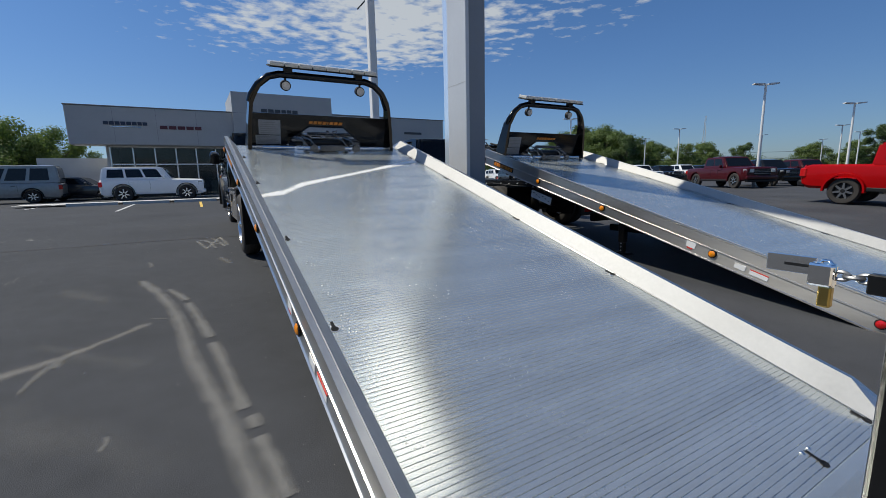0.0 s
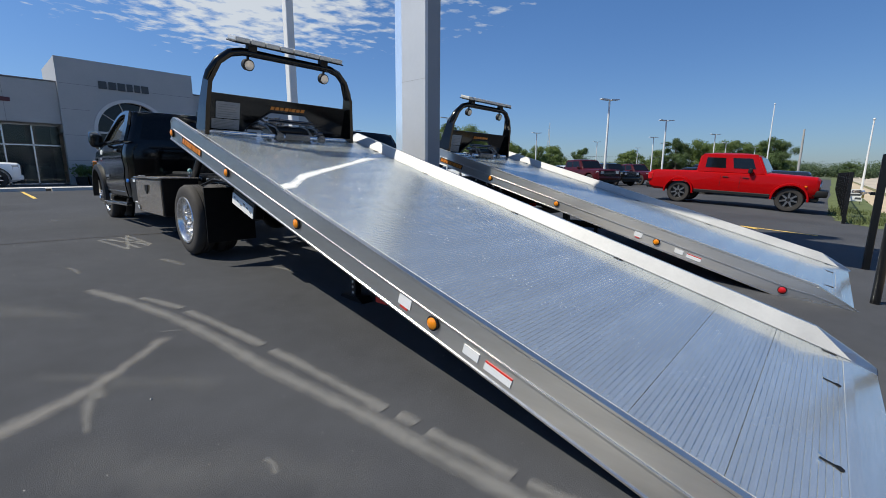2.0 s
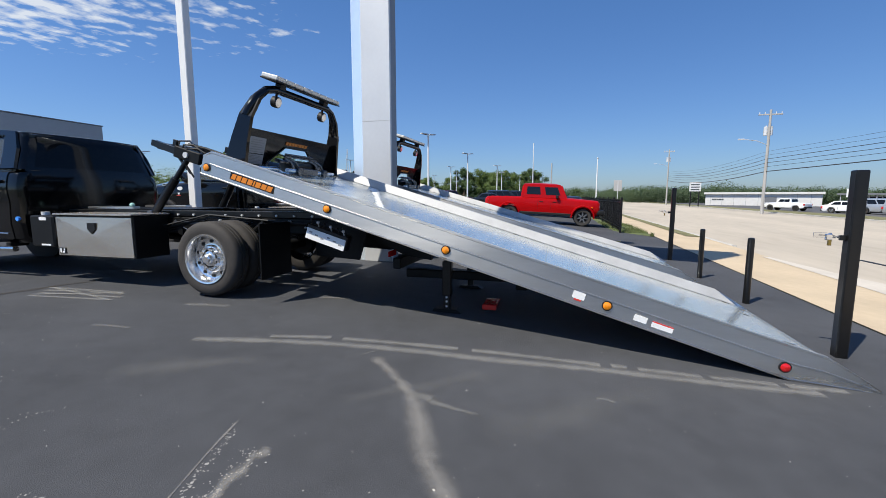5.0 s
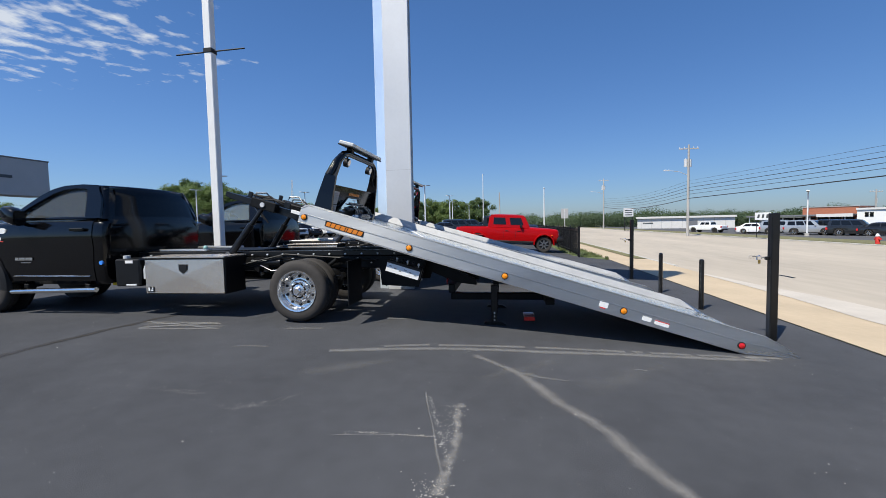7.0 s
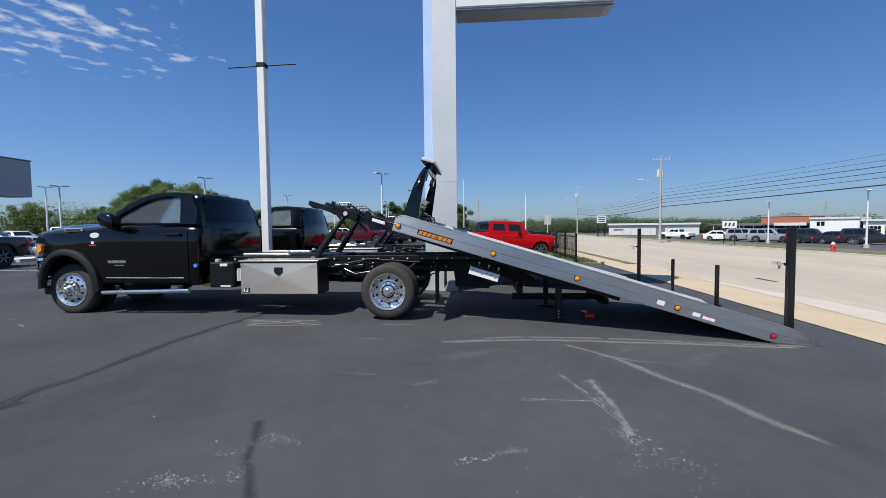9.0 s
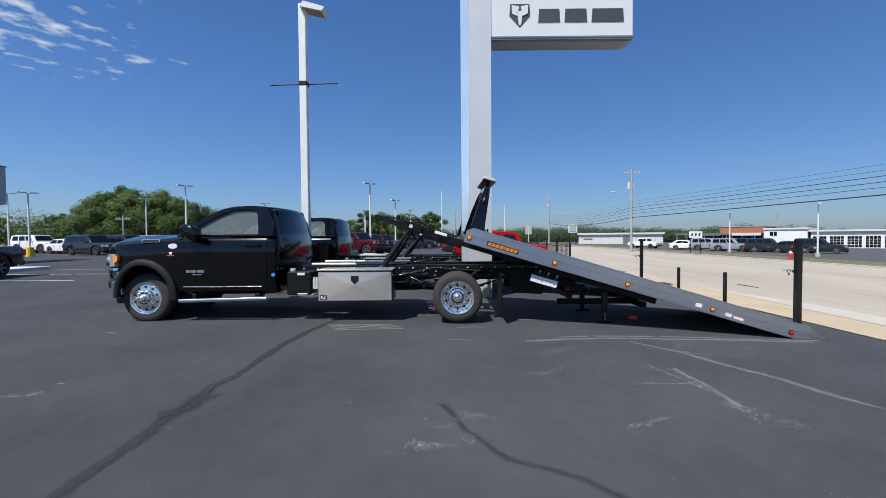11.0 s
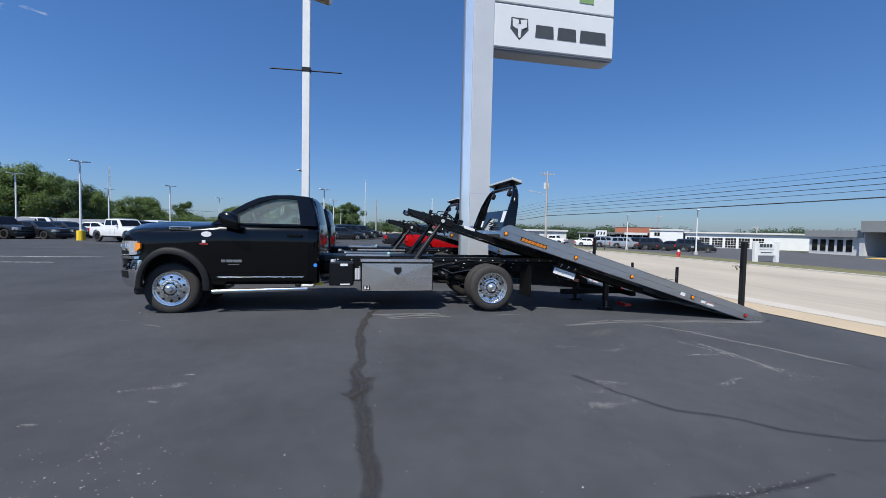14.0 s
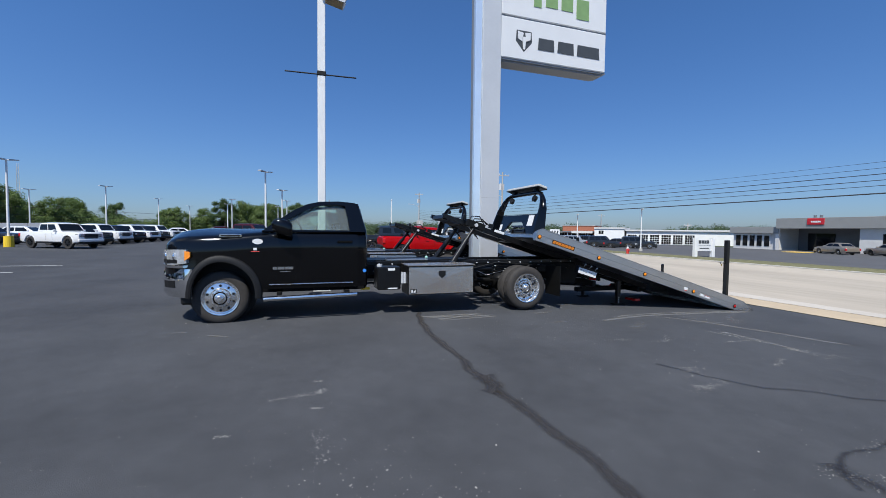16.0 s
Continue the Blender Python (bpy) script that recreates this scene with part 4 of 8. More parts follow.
    def bed(name, bm, material, label="", smooth=False, parent=root):
        bmesh.ops.transform(bm, matrix=B, verts=bm.verts)
        return part(name, bm, material, parent, label, smooth)

    # tilt frame that carries the deck
    for sx in (-1, 1):
        bm = bmesh.new()
        prism(bm, [(2.4, -0.24), (6.6, -0.21), (7.62, -0.175), (7.62, -0.10), (2.4, -0.12)], "x", sx * 0.36 - 0.04, sx * 0.36 + 0.04)
        bed("tilt_rail", bm, M_satin_black, "black steel tilt rail")
        bm = bmesh.new()
        p0, p1 = Vector((sx * 0.55, 1.30, 0.86)), B @ Vector((sx * 0.45, 6.95, -0.15))
        rod(bm, p0, p0.lerp(p1, 0.62), 0.05, seg=14)
        rod(bm, p0.lerp(p1, 0.60), p1, 0.032, seg=12)
        part("lift_cylinder", bm, M_satin_black, root, "black hydraulic lift cylinder", True)
        bm = bmesh.new()
        rod(bm, (sx * 0.47, 1.30, 0.86), (sx * 0.62, 1.30, 0.86), 0.045, seg=12)
        part("cylinder_pin", bm, M_dark_steel, root)
        bm = bmesh.new()
        box(bm, sx * 0.44 - 0.06, sx * 0.44 + 0.06, 6.75, 7.15, -0.20, -0.06, 0.01)
        bed("cylinder_bracket", bm, M_frame_black)
        bm = bmesh.new()
        box(bm, sx * 0.41 - 0.012, sx * 0.41 + 0.012, 6.85, 7.05, -0.17, -0.09)
        bed("sticker", bm, M_decal_white, "white label")
    for s in (3.2, 4.6, 6.0, 7.2, 7.55):
        bm = bmesh.new()
        box(bm, -0.34, 0.34, s - 0.05, s + 0.05, -0.20, -0.12, 0.008)
        bed("tilt_cross_member", bm, M_satin_black)
    bm = bmesh.new()
    tube(bm, [(0.05, 7.5, -0.08), (0.05, 7.2, -0.06), (0.12, 6.8, -0.075), (0.1, 6.1, -0.07)], 0.018, 8)
    bed("hydraulic_hose", bm, M_trim, "", True)
    for sx in (-1, 1):
        for k, (dy, dz) in enumerate(((0.0, 0.0), (0.07, 0.03), (-0.06, -0.03))):
            bm = tube(bmesh.new(), [(sx * 0.46, 6.72 + dy, -0.05), (sx * 0.50, 6.86 + dy, 0.02 + dz), (sx * 0.49, 7.02 + dy, -0.02 + dz), (sx * 0.47, 7.05 + dy, -0.20 + dz), (sx * 0.46, 6.88 + dy, -0.34 + dz)], 0.011, 7)
            bed("hydraulic_hose", bm, M_dark_steel if k == 1 else M_trim, "", True)
        for ya, yb in ((6.56, 6.66), (7.18, 7.24)):
            bed("frame_lug", box(bmesh.new(), sx * 0.43 - 0.015, sx * 0.43 + 0.015, ya, yb, -0.09, 0.0, 0.004), M_satin_black, "black lug on the tilt rail")
        bm = rod(bmesh.new(), (sx * 0.40, 6.95, -0.13), (sx * 0.52, 6.95, -0.13), 0.035, seg=12)
        bed("rod_end_pin", bm, M_galv, "bright cylinder pin")
        bm = box(bmesh.new(), sx * 0.455 - 0.01, sx * 0.455 + 0.01, 6.30, 6.52, -0.13, -0.08, 0.003)
        bed("sticker", bm, M_decal_white, "white label")

    # deck: ribbed planks laid across
    deck = bed("bed", bx(-1.13, 1.13, 0.55, 5.95, -0.065, -0.008), M_alu, "tilted aluminium flatbed deck")
    # floor planks share one mesh
    pitch, ribs = 0.382, 15
    vs, fs = [], []
    ys = []
    for k in range(ribs):
        a = pitch * k / ribs
        b = pitch / ribs
        ys += [(a + 0.045 * b, 0.0118), (a + 0.085 * b, 0.0157), (a + 0.5 * b, 0.0160), (a + 0.915 * b, 0.0157), (a + 0.955 * b, 0.0118)]
    prof_ = [(0.0004, 0.0105)] + ys + [(pitch - 0.0004, 0.0105)]
    for x in (-1.128, 1.128):
        vs += [(x, y, z) for y, z in prof_]
    n = len(prof_)
    fs = [(i, i + 1, n + i + 1, n + i) for i in range(n - 1)] + [tuple(range(n)), tuple(range(2 * n - 1, n - 1, -1))]
    me = bpy.data.meshes.new("plank")
    me.from_pydata(vs, [], fs)
    me.materials.append(M_deck)
    for p in me.polygons:
        p.use_smooth = True
    me.set_sharp_from_angle(angle=radians(30))
    for i in range(15):
        o = new("plank", me)
        o.parent = deck
        o.matrix_basis = B @ Matrix.Translation((0, 0.19 + pitch * i, 0))
    # tail ramp
    bm = prism(bmesh.new(), [(0.0, 0.004), (0.0, -0.012), (0.56, -0.133), (0.62, -0.133), (0.62, 0.0), (0.20, 0.0), (0.185, 0.016), (0.14, 0.016)], "x", -1.13, 1.13)
    bed("tail_ramp", bm, M_deck, "flat aluminium tail plate resting on the asphalt")
    for sx in (-1, 1):
        # side rail: outer face with two ribs, cap, sloping inner face
        bm = bmesh.new()
        def sec(s, top, bot, taper=1.0):
            mid = bot + (top - bot) * 0.50
            q_ = min(1.0, (top - bot) / 0.2)
            o = [(1.13, bot), (1.206, bot), (1.208, bot + 0.010 * q_), (1.20, bot + 0.016 * q_), (1.20, mid - 0.007), (1.207, mid - 0.004), (1.207, mid + 0.004), (1.20, mid + 0.007), (1.20, top - 0.018 * q_), (1.206, top - 0.012 * q_), (1.206, top), (1.172, top), (1.088, 0.018 if top > 0.03 else top - 0.005), (1.07, min(0.0, top - 0.008))]
            return [(sx * x, s, z) for x, z in o]
        loft(bm, [sec(0.0, 0.012, -0.012), sec(0.12, 0.05, -0.035), sec(0.38, 0.123, -0.095), sec(0.55, 0.123, -0.133), sec(5.93, 0.123, -0.133), sec(6.02, 0.06, -0.133)])
        rail = bed("side_rail", bm, M_alu, "brushed aluminium side rail with marker lamps")
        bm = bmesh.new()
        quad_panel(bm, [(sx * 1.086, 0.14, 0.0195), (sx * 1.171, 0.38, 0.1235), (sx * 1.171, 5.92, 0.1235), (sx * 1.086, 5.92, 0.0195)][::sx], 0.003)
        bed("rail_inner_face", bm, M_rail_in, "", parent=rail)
        for s, mt, nm in ((5.95, M_amber, "marker_lamp"), (4.54, M_amber, "marker_lamp"), (3.33, M_amber, "marker_lamp"), (1.92, M_amber, "marker_lamp"), (0.61, M_redlens, "red_marker_lamp")):
            bm = bmesh.new()
            lathe(bm, [(0.041, 1.198), (0.041, 1.212), (0.033, 1.214)], 20, (0, s, -0.048), sx)
            lamp = bed("lamp_bezel", bm, M_trim, parent=rail)
            bm = bmesh.new()
            rg = lathe(bm, [(0.033, 1.205), (0.032, 1.218), (0.018, 1.226), (0.002, 1.227)], 18, (0, s, -0.048), sx)
            bed(nm, bm, mt, "round amber lens" if mt is M_amber else "round red lens", True, rail)
        # orange wordmark blocks and stickers
        bm = bmesh.new()
        quad_panel(bm, [(sx * 1.202, 5.66, -0.085), (sx * 1.202, 5.14, -0.085), (sx * 1.202, 5.14, -0.012), (sx * 1.202, 5.66, -0.012)][::-sx], 0.002)
        bed("wordmark_backing", bm, M_trim, parent=rail)
        a, b = (5.64, -0.48) if sx < 0 else (5.16, 0.48)
        for bm in letter_blocks(a, b, -0.076, 0.054, [1, 1, 1.1, 1.1, 0.35, 1.1, 1.1, 1.1], lambda u, v: (sx * 1.2045, u + 0.25 * (v + 0.05) * sx, v), 0.22, 0.002):
            bed("letter", bm, M_orange, parent=rail)
        for s0, s1, z0, z1, mt in ((2.10, 2.20, -0.075, 0.0, M_decal_white), (1.60, 1.70, -0.088, -0.038, M_decal_white), (1.40, 1.56, -0.053, -0.044, M_decal_red), (1.40, 1.56, -0.092, -0.053, M_decal_white), (2.12, 2.18, -0.09, -0.075, M_decal_red)):
            bm = bmesh.new()
            box(bm, sx * 1.2025 - 0.002, sx * 1.2025 + 0.002, s0, s1, z0, z1)
            bed("sticker", bm, mt, parent=rail)
        # tie-down slots with key-hole shape
        for s in (0.24, 1.77, 2.92, 4.29, 5.3):
            bm = bmesh.new()
            rod(bm, (sx * 1.06, s, 0.012), (sx * 1.06, s, 0.0205), 0.020, seg=12)
            box(bm, sx * 1.06 - 0.008, sx * 1.06 + 0.008, s, s + 0.065, 0.012, 0.0205)
            bed("tie_down_slot", bm, M_trim, "black key-slot in the deck", parent=deck)
            bm = bmesh.new()
            rod(bm, (sx * 1.06, s, 0.014), (sx * 1.06, s, 0.0185), 0.027, seg=14)
            bed("slot_rim", bm, M_chrome, parent=deck)
    for x in (-0.45, 0.52):
        bm = bmesh.new()
        rod(bm, (x, 0.22, 0.012), (x, 0.22, 0.0195), 0.018, seg=12)
        box(bm, x - 0.007, x + 0.007, 0.22, 0.29, 0.012, 0.0195)
        bed("tie_down_slot", bm, M_trim, "black key-slot in the deck", parent=deck)
        bm = bmesh.new()
        for dx in (-0.03, 0.03):
            rod(bm, (x + dx, 0.29, 0.012), (x + dx, 0.29, 0.021), 0.008, seg=8)
        bed("slot_bolt", bm, M_chrome, parent=deck)

    # reflected sunlight painted as a pale streak across the front of the deck
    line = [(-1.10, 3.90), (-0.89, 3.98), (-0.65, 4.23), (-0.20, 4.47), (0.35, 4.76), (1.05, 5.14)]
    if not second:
        me = bpy.data.meshes.new("caustic_streak")
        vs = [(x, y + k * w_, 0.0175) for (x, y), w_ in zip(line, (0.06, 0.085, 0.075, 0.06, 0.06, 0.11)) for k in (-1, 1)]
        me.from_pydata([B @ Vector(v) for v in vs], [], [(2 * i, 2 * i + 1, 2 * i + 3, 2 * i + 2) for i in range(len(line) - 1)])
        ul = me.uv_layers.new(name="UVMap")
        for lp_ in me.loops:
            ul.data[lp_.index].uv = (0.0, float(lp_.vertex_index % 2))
        me.materials.append(M_caustic)
        o = new("caustic_streak", me)
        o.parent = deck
        tagged(o, "reflected sunlight painted as a pale streak across the deck")

    # headboard with tubular arch
    hb = bed("headboard", prism(bmesh.new(), [(-0.93, 0.03), (-0.50, 0.03), (-0.47, 0.10), (-0.20, 0.295), (0.26, 0.295), (0.50, 0.10), (0.53, 0.03), (0.93, 0.03), (0.88, 0.44), (-0.88, 0.44)], "y", 5.84, 5.865), M_black_paint, "black steel headboard with tubular light arch")
    for sx in (-1, 1):
        bm = bmesh.new()
        loft(bm, [[(sx * (x - 0.022), c - w, n_), (sx * (x + 0.022), c - w, n_), (sx * (x + 0.022), c + w, n_), (sx * (x - 0.022), c + w, n_)] for x, c, w, n_ in ((0.945, 5.84, 0.13, 0.02), (0.925, 5.86, 0.10, 0.30), (0.895, 5.87, 0.075, 0.56), (0.80, 5.87, 0.055, 0.76), (0.68, 5.87, 0.045, 0.87))])
        bed("arch_leg", bm, M_black_paint, "tapered black plate leg", parent=hb)
    bm = bmesh.new()
    arch = [(-0.90, 5.87, 0.56), (-0.88, 5.87, 0.64), (-0.80, 5.87, 0.77), (-0.68, 5.87, 0.87), (-0.55, 5.87, 0.905)]
    tube(bm, arch + [(-x, s, n) for x, s, n in arch[::-1]], 0.042, 14)
    bed("light_arch", bm, M_black_paint, "black tubular arch", True, hb)
    bed("notice", box(bmesh.new(), -0.66, -0.46, 5.867, 5.872, 0.20, 0.42), M_decal_white, "white paper notice on the back of the headboard", parent=hb)
    bed("notice", box(bmesh.new(), 0.62, 0.72, 5.867, 5.872, 0.10, 0.24), M_decal_white, parent=hb)
    bm = bmesh.new()
    box(bm, -0.87, 0.87, 5.825, 5.845, 0.425, 0.445)
    bed("headboard_edge", bm, M_black_paint, parent=hb)
    for x0, x1, z0, z1 in ((-0.82, -0.56, 0.18, 0.36), (-0.86, -0.56, 0.06, 0.17)):
        bm = bmesh.new()
        box(bm, x0, x1, 5.83, 5.838, z0, z1)
        bed("data_plate", bm, M_plate, "dull grey instruction plate", parent=hb)
        bm = bmesh.new()
        for k in range(6):
            z = z0 + (z1 - z0) * (k + 0.7) / 7
            box(bm, x0 + 0.02, x1 - 0.03 - 0.03 * (k % 2), 5.827, 5.8295, z, z + 0.006)
        bed("plate_print", bm, M_print, parent=hb)
    for bm in letter_blocks(-0.20, 0.44, 0.33, 0.038, [1, 1, 1.1, 1.1, 0.35, 1.1, 1.1, 1.1], lambda u, v: (u + 0.3 * (v - 0.35), 5.833, v), 0.3, 0.003):
        bed("letter", bm, M_orange, parent=hb)
    # winch in front of the headboard opening
    bm = bmesh.new()
    rod(bm, (-0.20, 5.72, 0.11), (0.22, 5.72, 0.11), 0.055, seg=18)
    for x in (-0.26, 0.26):
        rod(bm, (x - 0.03, 5.72, 0.11), (x + 0.03, 5.72, 0.11), 0.085, seg=20)
    wn_ = bed("winch", bm, M_satin_black, "winch with drum, rollers and cable guide", True)
    bm = bmesh.new()
    rod(bm, (-0.40, 5.60, 0.07), (0.40, 5.60, 0.07), 0.03, seg=14)
    rod(bm, (-0.80, 5.70, 0.05), (-0.42, 5.70, 0.05), 0.028, seg=12)
    rod(bm, (0.42, 5.70, 0.05), (0.80, 5.70, 0.05), 0.028, seg=12)
    bed("guide_roller", bm, M_alloy, "", True, wn_)
    bm = bmesh.new()
    box(bm, -0.34, 0.34, 5.70, 5.80, 0.20, 0.215, 0.004)
    box(bm, -0.16, 0.14, 5.62, 5.74, 0.02, 0.07, 0.01)
    box(bm, -0.46, -0.30, 5.66, 5.76, 0.13, 0.17, 0.01)
    box(bm, 0.26, 0.44, 5.66, 5.76, 0.10, 0.14, 0.01)
    bed("winch_frame", bm, M_dark_steel, parent=wn_)
    bm = bmesh.new()
    tube(bm, [(-0.48, 5.83, 0.06), (-0.45, 5.83, 0.115), (-0.20, 5.83, 0.298), (0.26, 5.83, 0.298), (0.48, 5.83, 0.115), (0.51, 5.83, 0.06)], 0.008, 8)
    bed("opening_edge", bm, M_satin_black, parent=hb)
    for z, xa, xb in ((0.15, -0.36, 0.42), (0.225, -0.24, 0.34)):
        bm = rod(bmesh.new(), (xa, 5.78, z), (xb, 5.78, z), 0.014, seg=10)
        bed("cross_bar", bm, M_dark_steel, "steel cross bar behind the winch", True, wn_)
    bm = bmesh.new()
    box(bm, -0.12, 0.20, 5.56, 5.60, 0.035, 0.115, 0.006)
    bed("roller_bridge", bm, M_dark_steel, "pressed steel bridge between the rollers", parent=wn_)
    for x in (-0.34, -0.24, 0.18, 0.30):
        bm = bmesh.new()
        tube(bm, [(x - 0.10, 5.64, 0.20), (x, 5.62, 0.17), (x + 0.06, 5.60, 0.10), (x + 0.10, 5.58, 0.03)], 0.013, 8)
        bed("guide_bar", bm, M_dark_steel, "bent steel guide bar", True, wn_)
    for x in (-0.70, 0.62):
        bm = bmesh.new()
        box(bm, x - 0.24, x + 0.24, 5.74, 5.80, 0.03, 0.055, 0.004)
        bed("floor_lip", bm, M_alloy, parent=wn_)
    for x in (-0.20, 0.36):
        bm = rod(bmesh.new(), (x, 5.60, 0.075), (x, 5.55, 0.075), 0.05, seg=18)
        bed("end_roller", bm, M_dark_steel, parent=wn_)
    # work lamps and light bar
    for x in (-0.48, 0.48):
        bm = bmesh.new()
        rod(bm, (x, 5.84, 0.78), (x, 5.90, 0.78), 0.062, seg=20)
        rod(bm, (x, 5.88, 0.83), (x, 5.88, 0.90), 0.015, seg=8)
        bed("work_lamp", bm, M_trim, "round black work lamp", True, hb)
        bm = bmesh.new()
        rod(bm, (x, 5.832, 0.78), (x, 5.84, 0.78), 0.050, seg=18)
        bed("work_lamp_lens", bm, M_lens, "", False, hb)
    bm = bmesh.new()
    box(bm, -0.68, 0.68, 5.76, 5.98, 0.985, 1.0, 0.004)
    bar = bed("light_bar", bm, M_trim, "long clear-domed warning light bar")
    for k in range(8):
        bm = bmesh.new()
        x = -0.67 + 0.168 * k
        box(bm, x, x + 0.162, 5.765, 5.975, 1.0, 1.05, 0.012, seg=2)
        bed("light_module", bm, M_bar_lens, "frosted white lens module", False, bar)
    for x in (-0.45, 0.45):
        bm = bmesh.new()
        box(bm, x - 0.05, x + 0.05, 5.83, 5.91, 0.925, 0.985, 0.005)
        bed("bar_foot", bm, M_trim, parent=bar)

    # control levers under the deck, stabiliser feet, tail lamps
    for sx in (-1, 1):
        mm = Matrix.Translation((sx * 0.98, -1.42, 0.69)) @ Matrix.Rotation(radians(angle), 4, "X")
        cp = part("control_panel", bx(-0.05, 0.05, -0.23, 0.23, -0.10, 0.06, 0.01, mm), M_satin_black, root, "lever bank with white legend plate")
        part("legend_plate", bx(sx * 0.056 - 0.003, sx * 0.056 + 0.003, -0.22, 0.22, -0.09, 0.02, 0, mm), M_decal_white, cp)
        for k in range(6):
            y = -0.20 + 0.08 * k
            bm = bx(sx * 0.060 - 0.002, sx * 0.060 + 0.002, 0.85 * y - 0.016, 0.85 * y + 0.016, -0.05 + 0.015 * (k % 3), -0.036 + 0.015 * (k % 3), 0, mm)
            part("legend_print", bm, M_plate, cp)
        for k in range(6):
            y = -0.18 + 0.072 * k
            bm = bmesh.new()
            rod(bm, mm @ Vector((sx * 0.03, y, 0.05)), mm @ Vector((sx * 0.07, y, 0.10)), 0.006, seg=6)
            bmesh.ops.create_uvsphere(bm, u_segments=8, v_segments=6, radius=0.017, matrix=mm @ Matrix.Translation((sx * 0.075, y, 0.105)))
            part("lever", bm, M_trim if k % 2 else M_galv, cp, "", True)
        bm = bmesh.new()
        box(bm, sx * 0.60 - 0.045, sx * 0.60 + 0.045, -2.60, -2.51, 0.06, 0.42, 0.008)
        box(bm, sx * 0.60 - 0.033, sx * 0.60 + 0.033, -2.588, -2.522, -0.09, 0.06, 0.005)
        leg_ = part("stabiliser_leg", bm, M_satin_black, root, "black stabiliser leg with pinned post")
        for z in (-0.05, 0.0, 0.045):
            part("pin_hole", rod(bmesh.new(), (sx * 0.634, -2.555, z), (sx * 0.6355, -2.555, z), 0.012, seg=10), M_galv, leg_)
        part("foot_plate", prism(bmesh.new(), [(-2.72, -0.115), (-2.40, -0.115), (-2.43, -0.075), (-2.66, -0.075)], "x", sx * 0.60 - 0.06, sx * 0.60 + 0.06), M_frame_black, leg_, "black steel foot plate")
    part("rear_beam", bx(-0.55, 0.55, -2.02, -1.93, 0.30, 0.42, 0.01), M_frame_black, root)
    for x in (-0.30, 0.30):
        bm = bmesh.new()
        prism(bm, [(-1.55, 0.62), (-1.55, 0.82), (-2.05, 0.58), (-2.3, 0.46), (-2.3, 0.38), (-2.0, 0.42)], "x", x - 0.04, x + 0.04)
        part("hinge_frame", bm, M_frame_black, root)
    bm = bmesh.new()
    box(bm, -0.06, 0.06, -3.3, -1.9, 0.12, 0.22, 0.01)
    box(bm, -0.45, 0.45, -3.36, -3.24, 0.12, 0.21, 0.01)
    part("wheel_lift", bm, M_frame_black, root, "folded wheel lift under the deck")
    for sx in (-1, 1):
        part("hinge_plate", prism(bmesh.new(), [(-0.97, 0.40), (-1.50, 0.37), (-1.62, 0.74), (-0.93, 0.80)], "x", sx * 0.46, sx * 0.485), M_frame_black, root, "black steel hinge plate")
    if not second:
        part("reflector", bx(-0.70, -0.40, -3.08, -2.94, -0.04, 0.01, 0.005), M_redlens, root, "red reflector under the deck")
    part("reflector", bx(-0.65, -0.45, -1.93, -1.92, 0.44, 0.50), M_redlens, root)
    return root


ORIGIN_Z = 0.075
tow_truck(pose(1.94, 6.56, ORIGIN_Z), 16.8, "black recovery truck with aluminium bed tilted to the ground")
tow_truck(pose(5.95, 6.58, ORIGIN_Z - 0.02), 16.0, "second black recovery truck beyond the sign pylon, bed tilted", True)

# ---- sign pylon, light pole, bollards ----
gz = ground_z(5.9)
py = thing("sign_pylon", "tall silver pylon carrying a white dealership sign", "sign", pose(0, 0, 0))
part("pylon_face", bx(3.89, 3.95, 5.66, 6.17, gz, 12.0, 0.006), M_pylon, py, "pale silver cladding")
part("pylon_core", bx(3.952, 4.25, 5.69, 6.17, gz, 12.0, 0.006), M_pylon_side, py, "darker grey column")
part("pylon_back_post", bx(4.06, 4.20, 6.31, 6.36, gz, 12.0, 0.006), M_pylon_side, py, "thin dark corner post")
part("pylon_front_strip", bx(3.93, 4.04, 6.172, 6.36, gz, 12.0, 0.006), M_pylon_glass, py, "mirror-like blue strip")
part("cladding_joint", bx(3.888, 3.892, 5.66, 6.17, 2.4, 2.406), M_panel_grey, py)
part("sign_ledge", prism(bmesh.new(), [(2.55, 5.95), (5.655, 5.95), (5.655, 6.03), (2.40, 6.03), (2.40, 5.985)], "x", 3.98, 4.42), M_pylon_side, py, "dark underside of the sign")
for z0, z1 in ((6.035, 7.08), (7.12, 8.35), (8.39, 9.6)):
    sp = part("sign_panel", bx(3.90, 4.5, 2.40, 5.655, z0, z1, 0.02), M_sign_white, py, "white sign panel")
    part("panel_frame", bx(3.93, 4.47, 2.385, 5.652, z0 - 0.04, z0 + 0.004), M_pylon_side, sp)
bm = bmesh.new()
quad_panel(bm, [(3.896, y, z) for y, z in ((5.22, 6.78), (4.78, 6.78), (4.76, 6.5), (5.0, 6.24), (5.24, 6.5))], 0.012)
part("emblem", bm, M_sign_dark, py, "dark shield emblem with pale motif")
bm = bmesh.new()
for q in (((5.19, 6.75), (5.02, 6.72), (5.06, 6.5), (5.18, 6.56)), ((4.81, 6.75), (4.98, 6.72), (4.94, 6.5), (4.82, 6.56)), ((5.06, 6.62), (4.94, 6.62), (4.97, 6.32), (5.0, 6.28), (5.03, 6.32))):
    quad_panel(bm, [(3.882, y, z) for y, z in q], 0.006)
part("emblem_motif", bm, M_sign_white, py)
